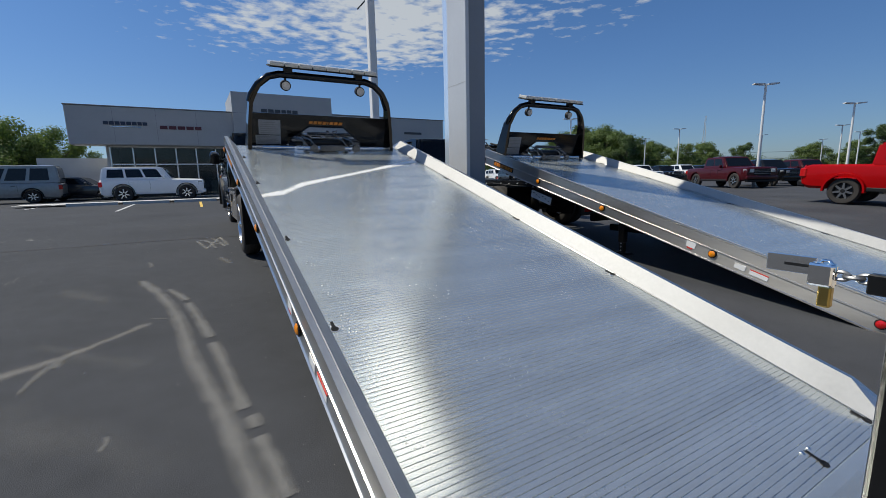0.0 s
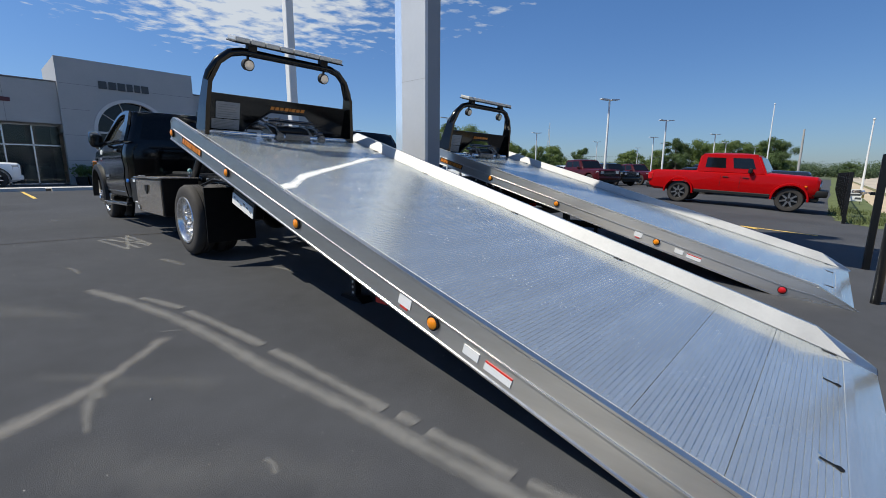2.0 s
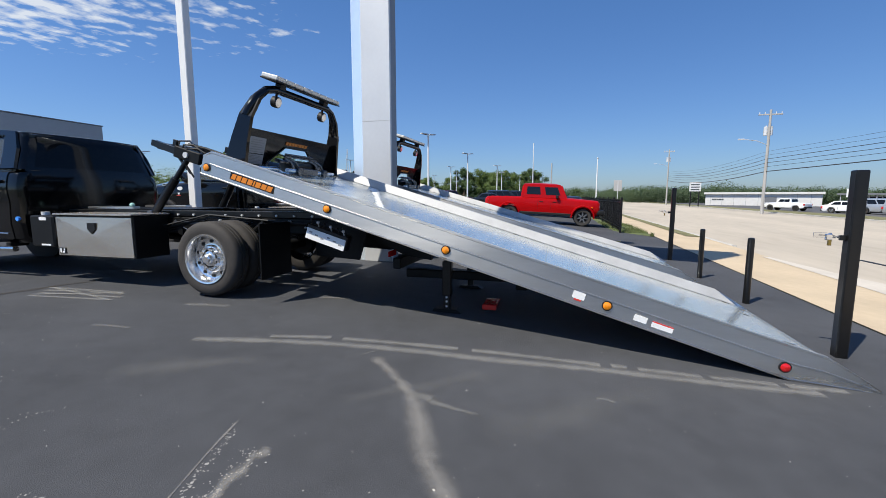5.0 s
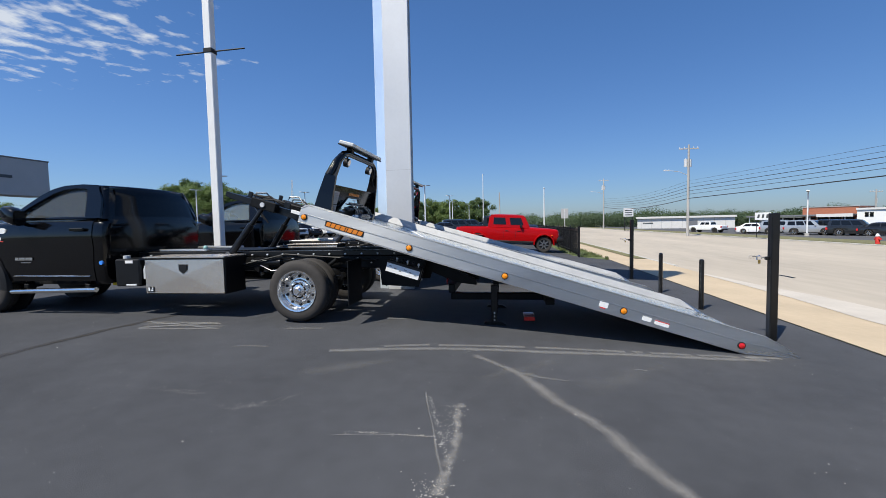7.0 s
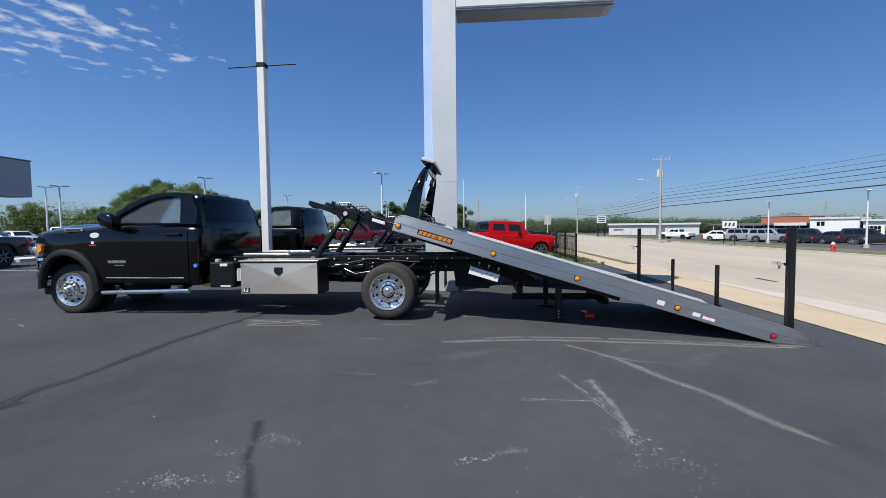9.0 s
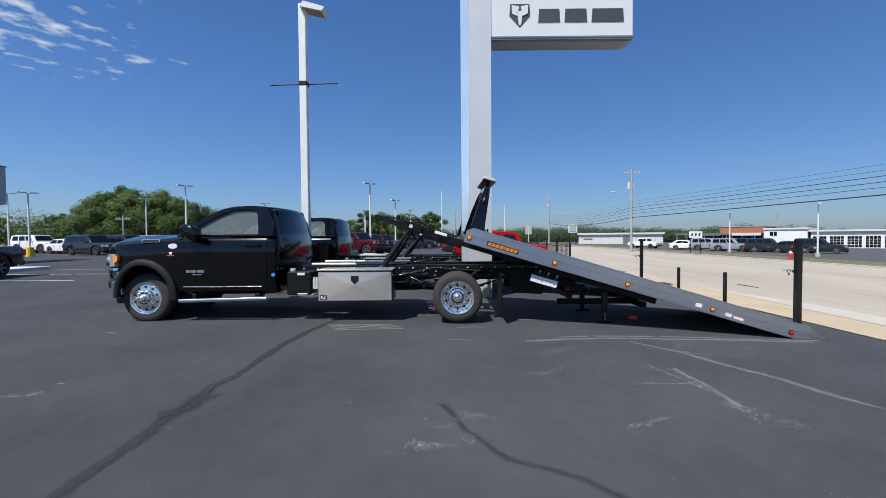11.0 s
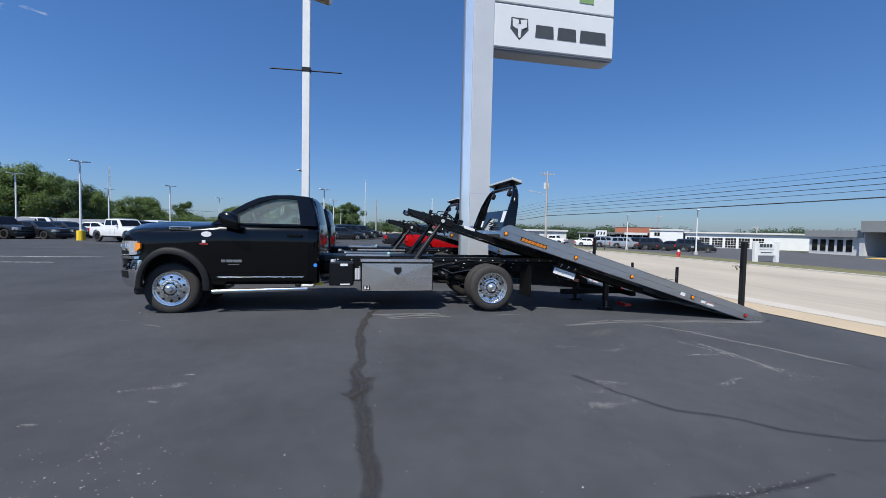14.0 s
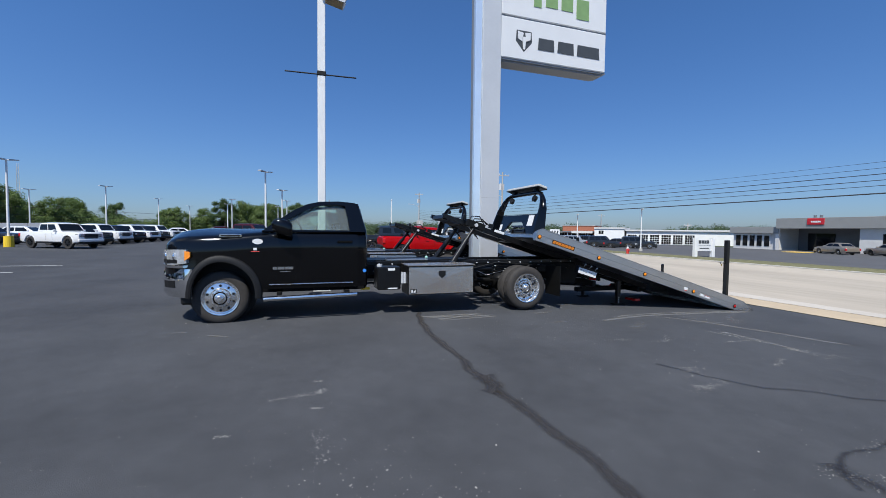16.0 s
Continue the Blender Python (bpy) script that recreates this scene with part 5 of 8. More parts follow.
for y0, y1 in ((4.58, 4.08), (3.98, 3.46), (3.36, 2.62)):
    bm = quad_panel(bmesh.new(), [(3.898, y, z) for y, z in ((y0, 6.36), (y1, 6.36), (y1 + 0.02, 6.66), (y0 - 0.02, 6.66))], 0.012)
    part("letter", bm, M_sign_dark, py, "dark brand letter as a plain block")
for y0, y1, z0, z1 in ((4.72, 4.50, 7.45, 8.15), (4.36, 4.0, 7.5, 7.88), (3.88, 3.52, 7.5, 7.88), (3.40, 3.0, 7.35, 7.88)):
    bm = quad_panel(bmesh.new(), [(3.898, y, z) for y, z in ((y0, z0), (y1, z0), (y1, z1), (y0, z1))], 0.012)
    part("letter", bm, M_green, py, "green brand letter as a plain block")

PX, PY = 4.234, 10.09
gz = ground_z(PY)
lp = thing("light_pole", "square white light pole with a thin black crossbar", "light pole", pose(PX, PY, gz))
part("pole_shaft", bx(-0.085, 0.085, -0.085, 0.085, 0.0, 6.9, 0.012), M_white_pole, lp, "white painted square shaft")
part("pole_base", bx(-0.2, 0.2, -0.2, 0.2, 0, 0.04, 0.01), M_galv, lp)
bm = bmesh.new()
rod(bm, (0, -0.80, 5.05), (0, 0.80, 5.02), 0.016, seg=8)
part("crossbar", bm, M_trim, lp, "thin black banner bar")
part("clamp", bx(-0.098, 0.098, -0.098, 0.098, 4.99, 5.09, 0.01), M_trim, lp)
hd = part("lamp_head", prism(bmesh.new(), [(-0.06, 6.90), (0.02, 6.78), (-0.50, 6.66), (-0.56, 6.76)], "x", -0.19, 0.19), M_galv, lp, "tilted grey box floodlight")
part("lamp_lens", prism(bmesh.new(), [(-0.02, 6.775), (-0.02, 6.768), (-0.47, 6.662), (-0.47, 6.669)], "x", -0.16, 0.16), make_mat("amber_glass", (0.45, 0.34, 0.18), 0.3), hd, "tan flood lens")


def bollard(x, y, h, r, tall):
    gz = ground_z(y)
    e = thing("bollard", ("tall" if tall else "short") + " black painted steel bollard beside the pavement", "bollard", pose(x, y, gz), "bollards along the lot edge")
    bm = bmesh.new()
    if tall:
        box(bm, -r, r, -r, r, -0.02, h, 0.012, seg=2)
    else:
        rod(bm, (0, 0, -0.02), (0, 0, h - 0.03), r, seg=20)
        rg = [(r, h - 0.03), (r * 0.9, h - 0.008), (r * 0.5, h), (0.001, h + 0.002)]
        for (r0, z0), (r1, z1) in zip(rg, rg[1:]):
            rod(bm, (0, 0, z0), (0, 0, z1), r0, r1, 20, False)
    part("post", bm, M_satin_black, e, "black painted post", not tall)
    if tall:
        hs = part("hasp", bx(-0.003, 0.003, 0.185, 0.283, 1.050, 1.092, 0.0015), M_mirror, e, "chromed hasp plate with padlock")
        part("hasp_slot", bx(-0.0045, -0.003, 0.198, 0.245, 1.067, 1.074), M_trim, hs)
        part("hasp_block", bx(-0.016, 0.012, 0.148, 0.196, 1.028, 1.082, 0.006, seg=2), M_mirror, hs)
        bm = bmesh.new()
        tube(bm, [(-0.006, 0.150, 1.03), (-0.006, 0.150, 1.075), (-0.006, 0.160, 1.088), (-0.006, 0.172, 1.088), (-0.006, 0.180, 1.075), (-0.006, 0.180, 1.03)], 0.004, 8)
        part("shackle", bm, M_mirror, hs, "", True)
        for k in range(3):
            c = Vector((-0.002, 0.140 - 0.022 * k, 1.058))
            ring = [c + Vector((0.007 * math.sin(a) * (k % 2), 0.016 * math.cos(a), 0.009 * math.sin(a) * (1 - k % 2))) for a in [2 * math.pi * j / 14 for j in range(15)]]
            part("chain_link", tube(bmesh.new(), ring, 0.0045, 6), M_dark_alloy, hs, "", True)
        part("bracket", bx(-0.012, 0.012, r - 0.002, 0.094, 1.028, 1.072, 0.003), M_satin_black, hs)
        part("padlock", bx(-0.011, 0.009, 0.150, 0.175, 0.981, 1.03, 0.004, seg=2), M_brass, hs, "brass padlock")
    return e


bollard(1.55, 0.495, 1.62, 0.047, True)
bollard(3.50, 0.50, 0.87, 0.040, False)
bollard(5.29, 0.55, 0.85, 0.040, False)
bollard(7.47, 0.53, 1.58, 0.042, True)

# ---- parked vehicles ----


def simple_wheel(parent, x, y, r, sx, rim_mat):
    w = part("wheel", lathe_mesh([(r * 0.62, -0.01), (r * 0.68, 0.0), (r * 0.93, -0.003), (r, -0.04), (r, -0.19), (r * 0.93, -0.22), (r * 0.6, -0.22)], 24, sx), M_rubber, parent, "black tyre on alloy rim", True)
    w.location = (x, y, r)
    part("rim", lathe_mesh([(r * 0.66, -0.015), (r * 0.64, 0.0), (r * 0.60, -0.01), (r * 0.56, -0.06), (r * 0.2, -0.05), (r * 0.16, -0.01), (0.004, -0.008)], 20, sx), M_trim, w)
    for k in range(7):
        mm = Matrix.Rotation(2 * math.pi * k / 7, 4, "X")
        bm = bmesh.new()
        prism(bm, [(-0.032, r * 0.14), (0.032, r * 0.14), (0.024, r * 0.62), (-0.024, r * 0.62)], "x", -sx * 0.045, -sx * 0.006)
        bmesh.ops.transform(bm, matrix=mm, verts=bm.verts)
        part("spoke", bm, rim_mat, w)
    return w


def lathe_mesh(prof, seg, sign):
    bm = bmesh.new()
    lathe(bm, prof, seg, sign=sign)
    return bm


STYLES = {
    # length, width, height, belt, hood height, ground gap, wheel radius, axle front/rear from the front, glasshouse base and roof spans from the front, cab kind
    "suv": (4.9, 1.95, 1.78, 1.08, 1.05, 0.24, 0.38, 0.92, 3.80, (1.35, 4.80), (2.05, 4.62)),
    "long_suv": (4.85, 2.0, 1.88, 1.22, 1.18, 0.29, 0.42, 0.86, 3.80, (1.42, 4.78), (1.95, 4.66)),
    "sedan": (4.75, 1.83, 1.45, 0.95, 0.90, 0.18, 0.33, 0.93, 3.72, (1.35, 4.20), (2.15, 3.55)),
    "pickup": (5.9, 2.03, 2.0, 1.30, 1.28, 0.44, 0.46, 1.0, 4.72, (1.66, 4.02), (2.30, 3.92)),
    "crew_jeep": (5.15, 1.87, 1.86, 1.20, 1.18, 0.43, 0.39, 0.70, 4.02, (1.40, 3.52), (1.70, 3.45)),
    "van": (5.6, 2.0, 2.12, 1.15, 1.05, 0.24, 0.36, 0.95, 4.30, (0.75, 5.55), (1.55, 5.45)),
}


def vehicle(style, paint, label, category, m, name="car", rim=M_alloy, group="parked vehicles"):
    L, W, H, belt, hood, gap, r, fa, ra, (b0, b1), (r0, r1) = STYLES[style]
    root = thing(name, label, category, m, group)
    h = L / 2
    w = W / 2
    pick = style in ("pickup", "crew_jeep")
    boxy = style in ("crew_jeep", "van")

    def sec(d, ww, zb, zt, cr):
        half = [(ww - 0.12, zb), (ww - 0.03, zb + 0.08), (ww, zb + 0.28), (ww, zt - 0.20), (ww - 0.03, zt - 0.06), (ww - 0.12, zt)]
        return [(x, h - d, z) for x, z in half] + [(0, h - d, zt + cr)] + [(-x, h - d, z) for x, z in half[::-1]]
    blunt = boxy or style in ("long_suv", "pickup")
    k = 0.10 if blunt else 0.22
    dn, dm = (0.11, 0.035) if blunt else (0.22, 0.10)
    back = belt
    body_secs = [sec(0.0, w - k, gap + 0.12, hood - dn, 0.0), sec(0.08, w - k * 0.5, gap + 0.04, hood - dm, 0.02), sec(0.45, w - 0.02, gap, hood - 0.02, 0.03), sec(b0 - 0.02, w, gap, hood + 0.02, 0.03), sec(b0 + 0.35, w, gap, belt, 0.0), sec(b1 - 0.1, w, gap, back, 0.0),
                 sec(L - 0.25, w - 0.03, gap, back - 0.02, 0.0), sec(L - 0.06, w - 0.08, gap + 0.06, back - 0.06, 0.0), sec(L, w - 0.14, gap + 0.15, back - 0.12, 0.0)]
    body = part("body", loft(bmesh.new(), body_secs), paint, root, "", True)
    cuts = []
    for sx in (-1, 1):
        for d in (fa, ra):
            bm = bmesh.new()
            rod(bm, (sx * (w - 0.32), h - d, r + 0.02), (sx * (w + 0.3), h - d, r + 0.02), r * 1.17, seg=20)
            cuts.append(bm)
    if pick:
        cuts.append(bx(-w + 0.12, w - 0.12, h - L + 0.09, h - b1 - 0.10, 0.75, 2.0))
    carve(body, cuts)
    for sx in (-1, 1):
        for d in (fa, ra):
            simple_wheel(root, sx * (w - 0.02), h - d, r, sx, rim)
            rows_ = []
            for i in range(15):
                a = radians(-5 + 190 * i / 14)
                rows_.append([(sx * x, h - d + q * r * math.cos(a), r + 0.02 + q * r * math.sin(a)) for x, q in ((w - 0.04, 1.36 if boxy else 1.27), (w + (0.07 if boxy else 0.015), 1.30 if boxy else 1.24), (w + (0.07 if boxy else 0.012), 1.17), (w - 0.05, 1.16))])
            part("wheel_arch", loft(bmesh.new(), rows_), paint if style in ("pickup", "sedan", "crew_jeep") else M_trim, root, "", True)
    wt = w * (0.86 if boxy else 0.74 if style == "sedan" else 0.82)
    wb = w - 0.06
    top = [(x, h - d, z) for (x, d, z) in ((-wb, b0 + (0.0 if boxy else 0.1), belt - 0.02), (wb, b0 + (0.0 if boxy else 0.1), belt - 0.02), (wb, b1, belt - 0.02), (-wb, b1, belt - 0.02))]
    rf = [(x, h - d, z) for (x, d, z) in ((-wt, r0, H - 0.05), (wt, r0, H - 0.05), (wt, r1, H - 0.06), (-wt, r1, H - 0.06))]
    bm = bmesh.new()
    v = [bm.verts.new(p) for p in top + rf]
    for q in ((3, 2, 1, 0), (4, 5, 6, 7), (0, 1, 5, 4), (1, 2, 6, 5), (2, 3, 7, 6), (3, 0, 4, 7)):
        bm.faces.new([v[i] for i in q])
    bm.verts.ensure_lookup_table()
    bmesh.ops.bevel(bm, geom=[e for e in bm.edges if e.verts[0].co.z > belt + 0.2 or e.verts[1].co.z > belt + 0.2], offset=0.06, segments=2, affect="EDGES")
    cabin = part("roof", bm, paint, root, "", True)
    bm = bmesh.new()
    loft(bm, [[(-wt + 0.08, h - d, H - 0.07), (wt - 0.08, h - d, H - 0.07), (wt * 0.6, h - d, H - 0.045 + c), (-wt * 0.6, h - d, H - 0.045 + c)] for d, c in ((r0 + 0.05, 0), (r0 + 0.4, 0.04), (r1 - 0.4, 0.04), (r1 - 0.05, 0))])
    part("roof_crown", bm, paint, cabin, "", True)
    T, R = [Vector(p) for p in top], [Vector(p) for p in rf]

    def pane(a, b, c, d, u0, u1, v0, v1, nm):
        def at(u, vv):
            return (a.lerp(b, u)).lerp(d.lerp(c, u), vv)
        pts = [at(u0, v0), at(u1, v0), at(u1, v1), at(u0, v1)]
        n = (pts[1] - pts[0]).cross(pts[2] - pts[0]).normalized()
        mid = sum(pts, Vector()) / 4
        if n.dot(mid - Vector((0, h - (b0 + b1) / 2, belt))) < 0:
            pts = pts[::-1]
            n = -n
        part(nm, quad_panel(bmesh.new(), [p + n * 0.002 for p in pts], 0.006), M_glass_dark, cabin)
    n_side = {"suv": 3, "long_suv": 3, "sedan": 2, "pickup": 2, "crew_jeep": 2, "van": 4}[style]
    for sx in (0, 1):
        a, b, c, d = (T[0], T[3], R[3], R[0]) if sx == 0 else (T[1], T[2], R[2], R[1])
        s = (0.12 if not boxy else 0.08)
        for i in range(n_side):
            u0 = s + (1 - s - 0.06) * i / n_side
            u1 = s + (1 - s - 0.06) * (i + 1) / n_side - 0.035
            pane(a, b, c, d, u0 + (0.05 if boxy and pick else 0), u1 - (0.03 if boxy and pick else 0), 0.24 if boxy and pick else 0.2 if pick else 0.14, 0.80 if boxy and pick else 0.84, "side_window")
    pane(T[0], T[1], R[1], R[0], 0.07, 0.93, 0.12, 0.88, "windscreen")
    pane(T[3], T[2], R[2], R[3], 0.10, 0.90, 0.2, 0.85, "rear_window")
    for sx in (-1, 1):
        # lamp unit wrapping round the corner of the nose
        zl, zh = hood - 0.34, hood - 0.13
        if style == "crew_jeep":
            # round lamps stand inside a dark grille face
            bm = bmesh.new()
            rod(bm, (sx * (w - 0.34), h - 0.04, hood - 0.30), (sx * (w - 0.34), h + 0.03, hood - 0.30), 0.10, seg=18)
            part("headlight", bm, M_lens, root, "round clear headlight", True)
            part("fender_lamp", bx(sx * (w - 0.05) - 0.07, sx * (w - 0.05) + 0.07, h - 0.36, h - 0.30, hood - 0.35, hood - 0.30, 0.01), M_amber, root)
        else:
            lamp_ = loft(bmesh.new(), [[(sx * xx, h - d, zl), (sx * xx, h - d, zh), (sx * (xx - 0.08), h - d - 0.08, zh), (sx * (xx - 0.08), h - d - 0.08, zl)] for xx, d in ((w - 0.56, -0.012), (w - 0.24, 0.0), (w - k * 0.62, 0.06), (w - 0.035, 0.26))])
            hl = part("headlight", lamp_, M_lens, root, "clear headlight unit", True)
            part("lamp_bezel", bx(sx * (w - 0.36) - 0.17, sx * (w - 0.36) + 0.17, h - 0.02, h + 0.018, zl - 0.02, zl + 0.01, 0.006), M_trim, hl)
        part("tail_lamp", bx(sx * (w - 0.12) - 0.09, sx * (w - 0.12) + 0.09, -h - 0.01, -h + 0.16, back - 0.42, back - 0.16, 0.02), M_redlens, root)
        part("door_mirror", bx(sx * (w + 0.06) - 0.09, sx * (w + 0.06) + 0.09, h - b0 - 0.52, h - b0 - 0.40, belt - 0.02, belt + 0.15, 0.03), M_trim if boxy else paint, root)
        part("sill", bx(sx * (w - 0.03) - 0.05, sx * (w - 0.03) + 0.05, h - ra + r * 1.3, h - fa - r * 1.3, gap - 0.02, gap + 0.10, 0.02), M_trim, root)
        for q in (0.34, 0.62):
            yy = h - (b0 + (b1 - b0) * q)
            bm = bmesh.new()
            box(bm, sx * (w + 0.002) - 0.004, sx * (w + 0.002) + 0.004, yy - 0.004, yy + 0.004, gap + 0.25, belt - 0.12)
            part("door_gap", bm, M_trim, root)
            part("door_handle", bx(sx * (w + 0.008) - 0.014, sx * (w + 0.008) + 0.014, yy + 0.06, yy + 0.24, belt - 0.20, belt - 0.165, 0.008), M_trim if boxy else paint, root)
    part("front_bumper", bx(-w + 0.07, w - 0.07, h - 0.22, h + (0.24 if style == "crew_jeep" else 0.07), gap + 0.10, gap + 0.32, 0.05, seg=2), paint if style != "crew_jeep" else M_trim, root, "", True)
    part("air_dam", bx(-w + 0.14, w - 0.14, h - 0.20, h + 0.03, gap - 0.06, gap + 0.098, 0.03), M_trim, root)
    gr_ = part("grille", bx(-w * 0.52, w * 0.52, h - 0.10, h + 0.02, gap + 0.34, hood - 0.12, 0.03), M_trim, root)
    for q in (0.25, 0.5, 0.75):
        zq = gap + 0.34 + (hood - 0.12 - gap - 0.34) * q
        part("grille_bar", bx(-w * 0.49, w * 0.49, h + 0.018, h + 0.032, zq - 0.012, zq + 0.012), M_dark_alloy, gr_)
    part("cowl", bx(-wb + 0.12, wb - 0.12, h - b0 - 0.12, h - b0 + 0.02, belt - 0.03, belt + 0.012, 0.01), M_trim, root)
    part("rear_bumper", bx(-w + 0.12, w - 0.12, -h - 0.08, -h + 0.16, gap + 0.03, gap + 0.24, 0.05), M_trim, root)
    return root


def park(x, y, toward, dz=0.0):
    """Pose of a vehicle at x, y whose front points along toward (degrees from +y, clockwise)."""
    return pose(x, y, ground_z(y) + dz, 0, 0, -toward)


vehicle("crew_jeep", M_red_paint, "bright red crew-cab off-road pickup parked on the lot", "pickup truck", park(17.5, 3.80, 180) @ Matrix.Rotation(radians(-2.9), 4, "X") @ Matrix.Scale(0.965, 4), "pickup_truck", M_dark_alloy)
vehicle("crew_jeep", make_mat("black_car_paint", (0.010, 0.010, 0.011), 0.3, coat=1.0), "black off-road pickup parked behind the red one", "pickup truck", park(24.2, 4.3, 180), "pickup_truck", M_alloy)
black_pick = vehicle("pickup", make_mat("black_pickup_paint", (0.006, 0.006, 0.007), 0.25, coat=1.0, spec=0.1), "black crew-cab pickup parked before the showroom", "pickup truck", park(7.5, 23.5, 266) @ Matrix.Scale(0.9, 4), "pickup_truck", M_dark_alloy)
vehicle("pickup", bpy.data.materials["black_pickup_paint"], "black crew-cab pickup parked across the lot", "pickup truck", park(-15.0, 3.0, 180), "pickup_truck", M_dark_alloy)
red_pick = vehicle("pickup", M_maroon, "dark red crew-cab pickup in the parked rows", "pickup truck", park(27.8, 13.85, 208) @ Matrix.Scale(0.9, 4), "pickup_truck")
white_suv = vehicle("long_suv", M_car_white, "long white luxury estate car before the showroom", "suv", park(-1.43, 29.7, 94), "suv")
white_pick = vehicle("pickup", M_car_white, "lifted white crew-cab pickup parked on the lot", "pickup truck", park(29.2, 25.6, 212) @ Matrix.Scale(0.86, 4), "pickup_truck", M_car_grey)
black_suv = vehicle("suv", M_car_grey, "dark grey sport utility car in the parked rows", "suv", park(31.2, 37.6, 196), "suv")
black_sedan = vehicle("sedan", make_mat("black_sedan_paint", (0.012, 0.012, 0.014), 0.3, coat=1.0), "black saloon in the parked rows", "car", park(34.1, 34.0, 196), "car")
silver_suv = vehicle("suv", M_car_silver, "silver sport utility car in the parked rows", "suv", park(51.2, -31.8, 228), "suv")
tan_sedan = vehicle("sedan", M_car_tan, "tan saloon parked before the grey building", "car", park(28.0, -53.0, 112), "car")
white_sedan = vehicle("sedan", M_car_white, "white saloon in the parked rows", "car", park(15.2, -54.6, 112), "car")
vehicle("van", make_mat("beige_van_paint", (0.32, 0.31, 0.29), 0.35, 0.3, coat=0.8), "beige passenger van parked beside the showroom", "van", park(-8.9, 33.3, 268), "van")

for ob, x, y, a in (
    (black_pick, 31.4, 13.5, 208), (red_pick, 35.0, 12.9, 208), (red_pick, 45.5, 18.5, 160),
    (black_suv, 33.3, 36.1, 196), (black_sedan, 37.0, 33.6, 196), (white_sedan, 35.6, 43.6, 196), (white_sedan, 33.0, 49.8, 196), (white_suv, 37.4, 48.4, 190), (white_suv, 46.0, 45.0, 172), (white_suv, 50.0, 43.0, 172), (black_pick, 34.6, 27.0, 200), (white_pick, 37.8, 26.8, 200), (black_pick, 41.0, 26.6, 200), (white_pick, 44.2, 26.4, 200), (black_pick, 47.4, 26.2, 200), (white_pick, 50.6, 26.0, 200),
    (black_sedan, 44.0, 10.2, 165), (black_suv, 48.0, 9.2, 165), (black_suv, 52.0, 8.0, 165), (black_sedan, 56.0, 7.2, 165), (black_suv, 24.0, 46.0, 150), (white_sedan, 28.5, 47.0, 150), (white_suv, 62.0, 40.0, 165),
    (silver_suv, 54.0, 27.0, 160), (white_sedan, 58.0, 25.0, 160), (white_sedan, 41.0, 33.0, 184), (silver_suv, 20.5, 49.0, 150),
    (black_suv, 50.3, -34.2, 240), (black_suv, 47.5, -33.9, 222), (black_sedan, 45.3, -35.3, 236), (black_suv, 43.6, -36.8, 222), (white_sedan, 61.0, -31.2, 235), (silver_suv, 55.0, -31.2, 222), (white_sedan, 57.5, -29.5, 230), (tan_sedan, 23.2, -53.8, 112), (white_pick, 66.0, -27.0, 55),
    (black_sedan, -5.6, 34.7, 100),
):
    copy_thing(ob, park(x, y, a) @ Matrix.Scale(0.9 if ob in (red_pick, black_pick) else 1.0, 4))

# ---- light poles across the lots ----


def lot_lamp(x, y, h, base):
    gz = ground_z(y)
    e = thing("street_lamp", "white light pole with two flat heads" + (" on a yellow base" if base else ""), "street lamp", pose(x, y, gz), "lot light poles")
    bm = bmesh.new()
    rod(bm, (0, 0, 0), (0, 0, h), 0.085, 0.06, 12)
    part("shaft", bm, M_white_pole, e, "white round shaft", True)
    if base:
        bm = bmesh.new()
        rod(bm, (0, 0, 0), (0, 0, 0.75), 0.28, 0.27, 18)
        part("base", bm, M_yellow, e, "yellow concrete base")
    else:
        bm = bmesh.new()
        rod(bm, (0, 0, 0), (0, 0, 0.35), 0.22, 0.21, 14)
        part("base", bm, M_kerb, e)
    for s in (-1, 1):
        bm = bmesh.new()
        prism(bm, [(s * 0.08, h + 0.01), (s * 0.22, h + 0.03), (s * 0.66, h + 0.05), (s * 0.68, h - 0.01), (s * 0.25, h - 0.05), (s * 0.08, h - 0.06)], "y", -0.14, 0.14)
        part("lamp_head", bm, M_galv, e, "flat grey lamp head")
    e.matrix_basis = pose(x, y, gz, 0, 0, -35)
    return e


lot_lamp(31.2, 29.4, 6.0, True)
lot_lamp(28.5, 40.6, 5.2, True)
lot_lamp(36.0, 50.0, 6.0, True)
for x, y, h in ((29.18, 12.9, 5.8), (39.6, 12.03, 5.3), (50.0, 30.4, 5.9), (71.0, 31.0, 5.9), (91.5, 31.0, 5.8), (45.0, 42.6, 6.2), (60.5, 42.0, 6.0), (62.0, 19.5, 5.6), (60.0, 12.0, 5.5), (80.0, 14.0, 5.6), (76, 22, 5.6), (96, 12, 5.6), (36.0, -30.0, 5.2), (47.3, -28.9, 4.9)):
    lot_lamp(x, y, h, False)

for x, y, h in ((65.4, 7.2, 9.1), (48.0, -0.9, 5.6)):
    e = thing("flag_pole", "bare white flag pole", "flag pole", pose(x, y, ground_z(y)))
    bm = bmesh.new()
    rod(bm, (0, 0, 0), (0, 0, h), 0.09, 0.05, 10)
    part("shaft", bm, M_white_pole, e, "", True)
    bm = bmesh.new()
    bmesh.ops.create_uvsphere(bm, u_segments=10, v_segments=8, radius=0.1, matrix=Matrix.Translation((0, 0, h + 0.06)))
    part("finial", bm, M_galv, e, "", True)

# ---- utility poles and wires ----


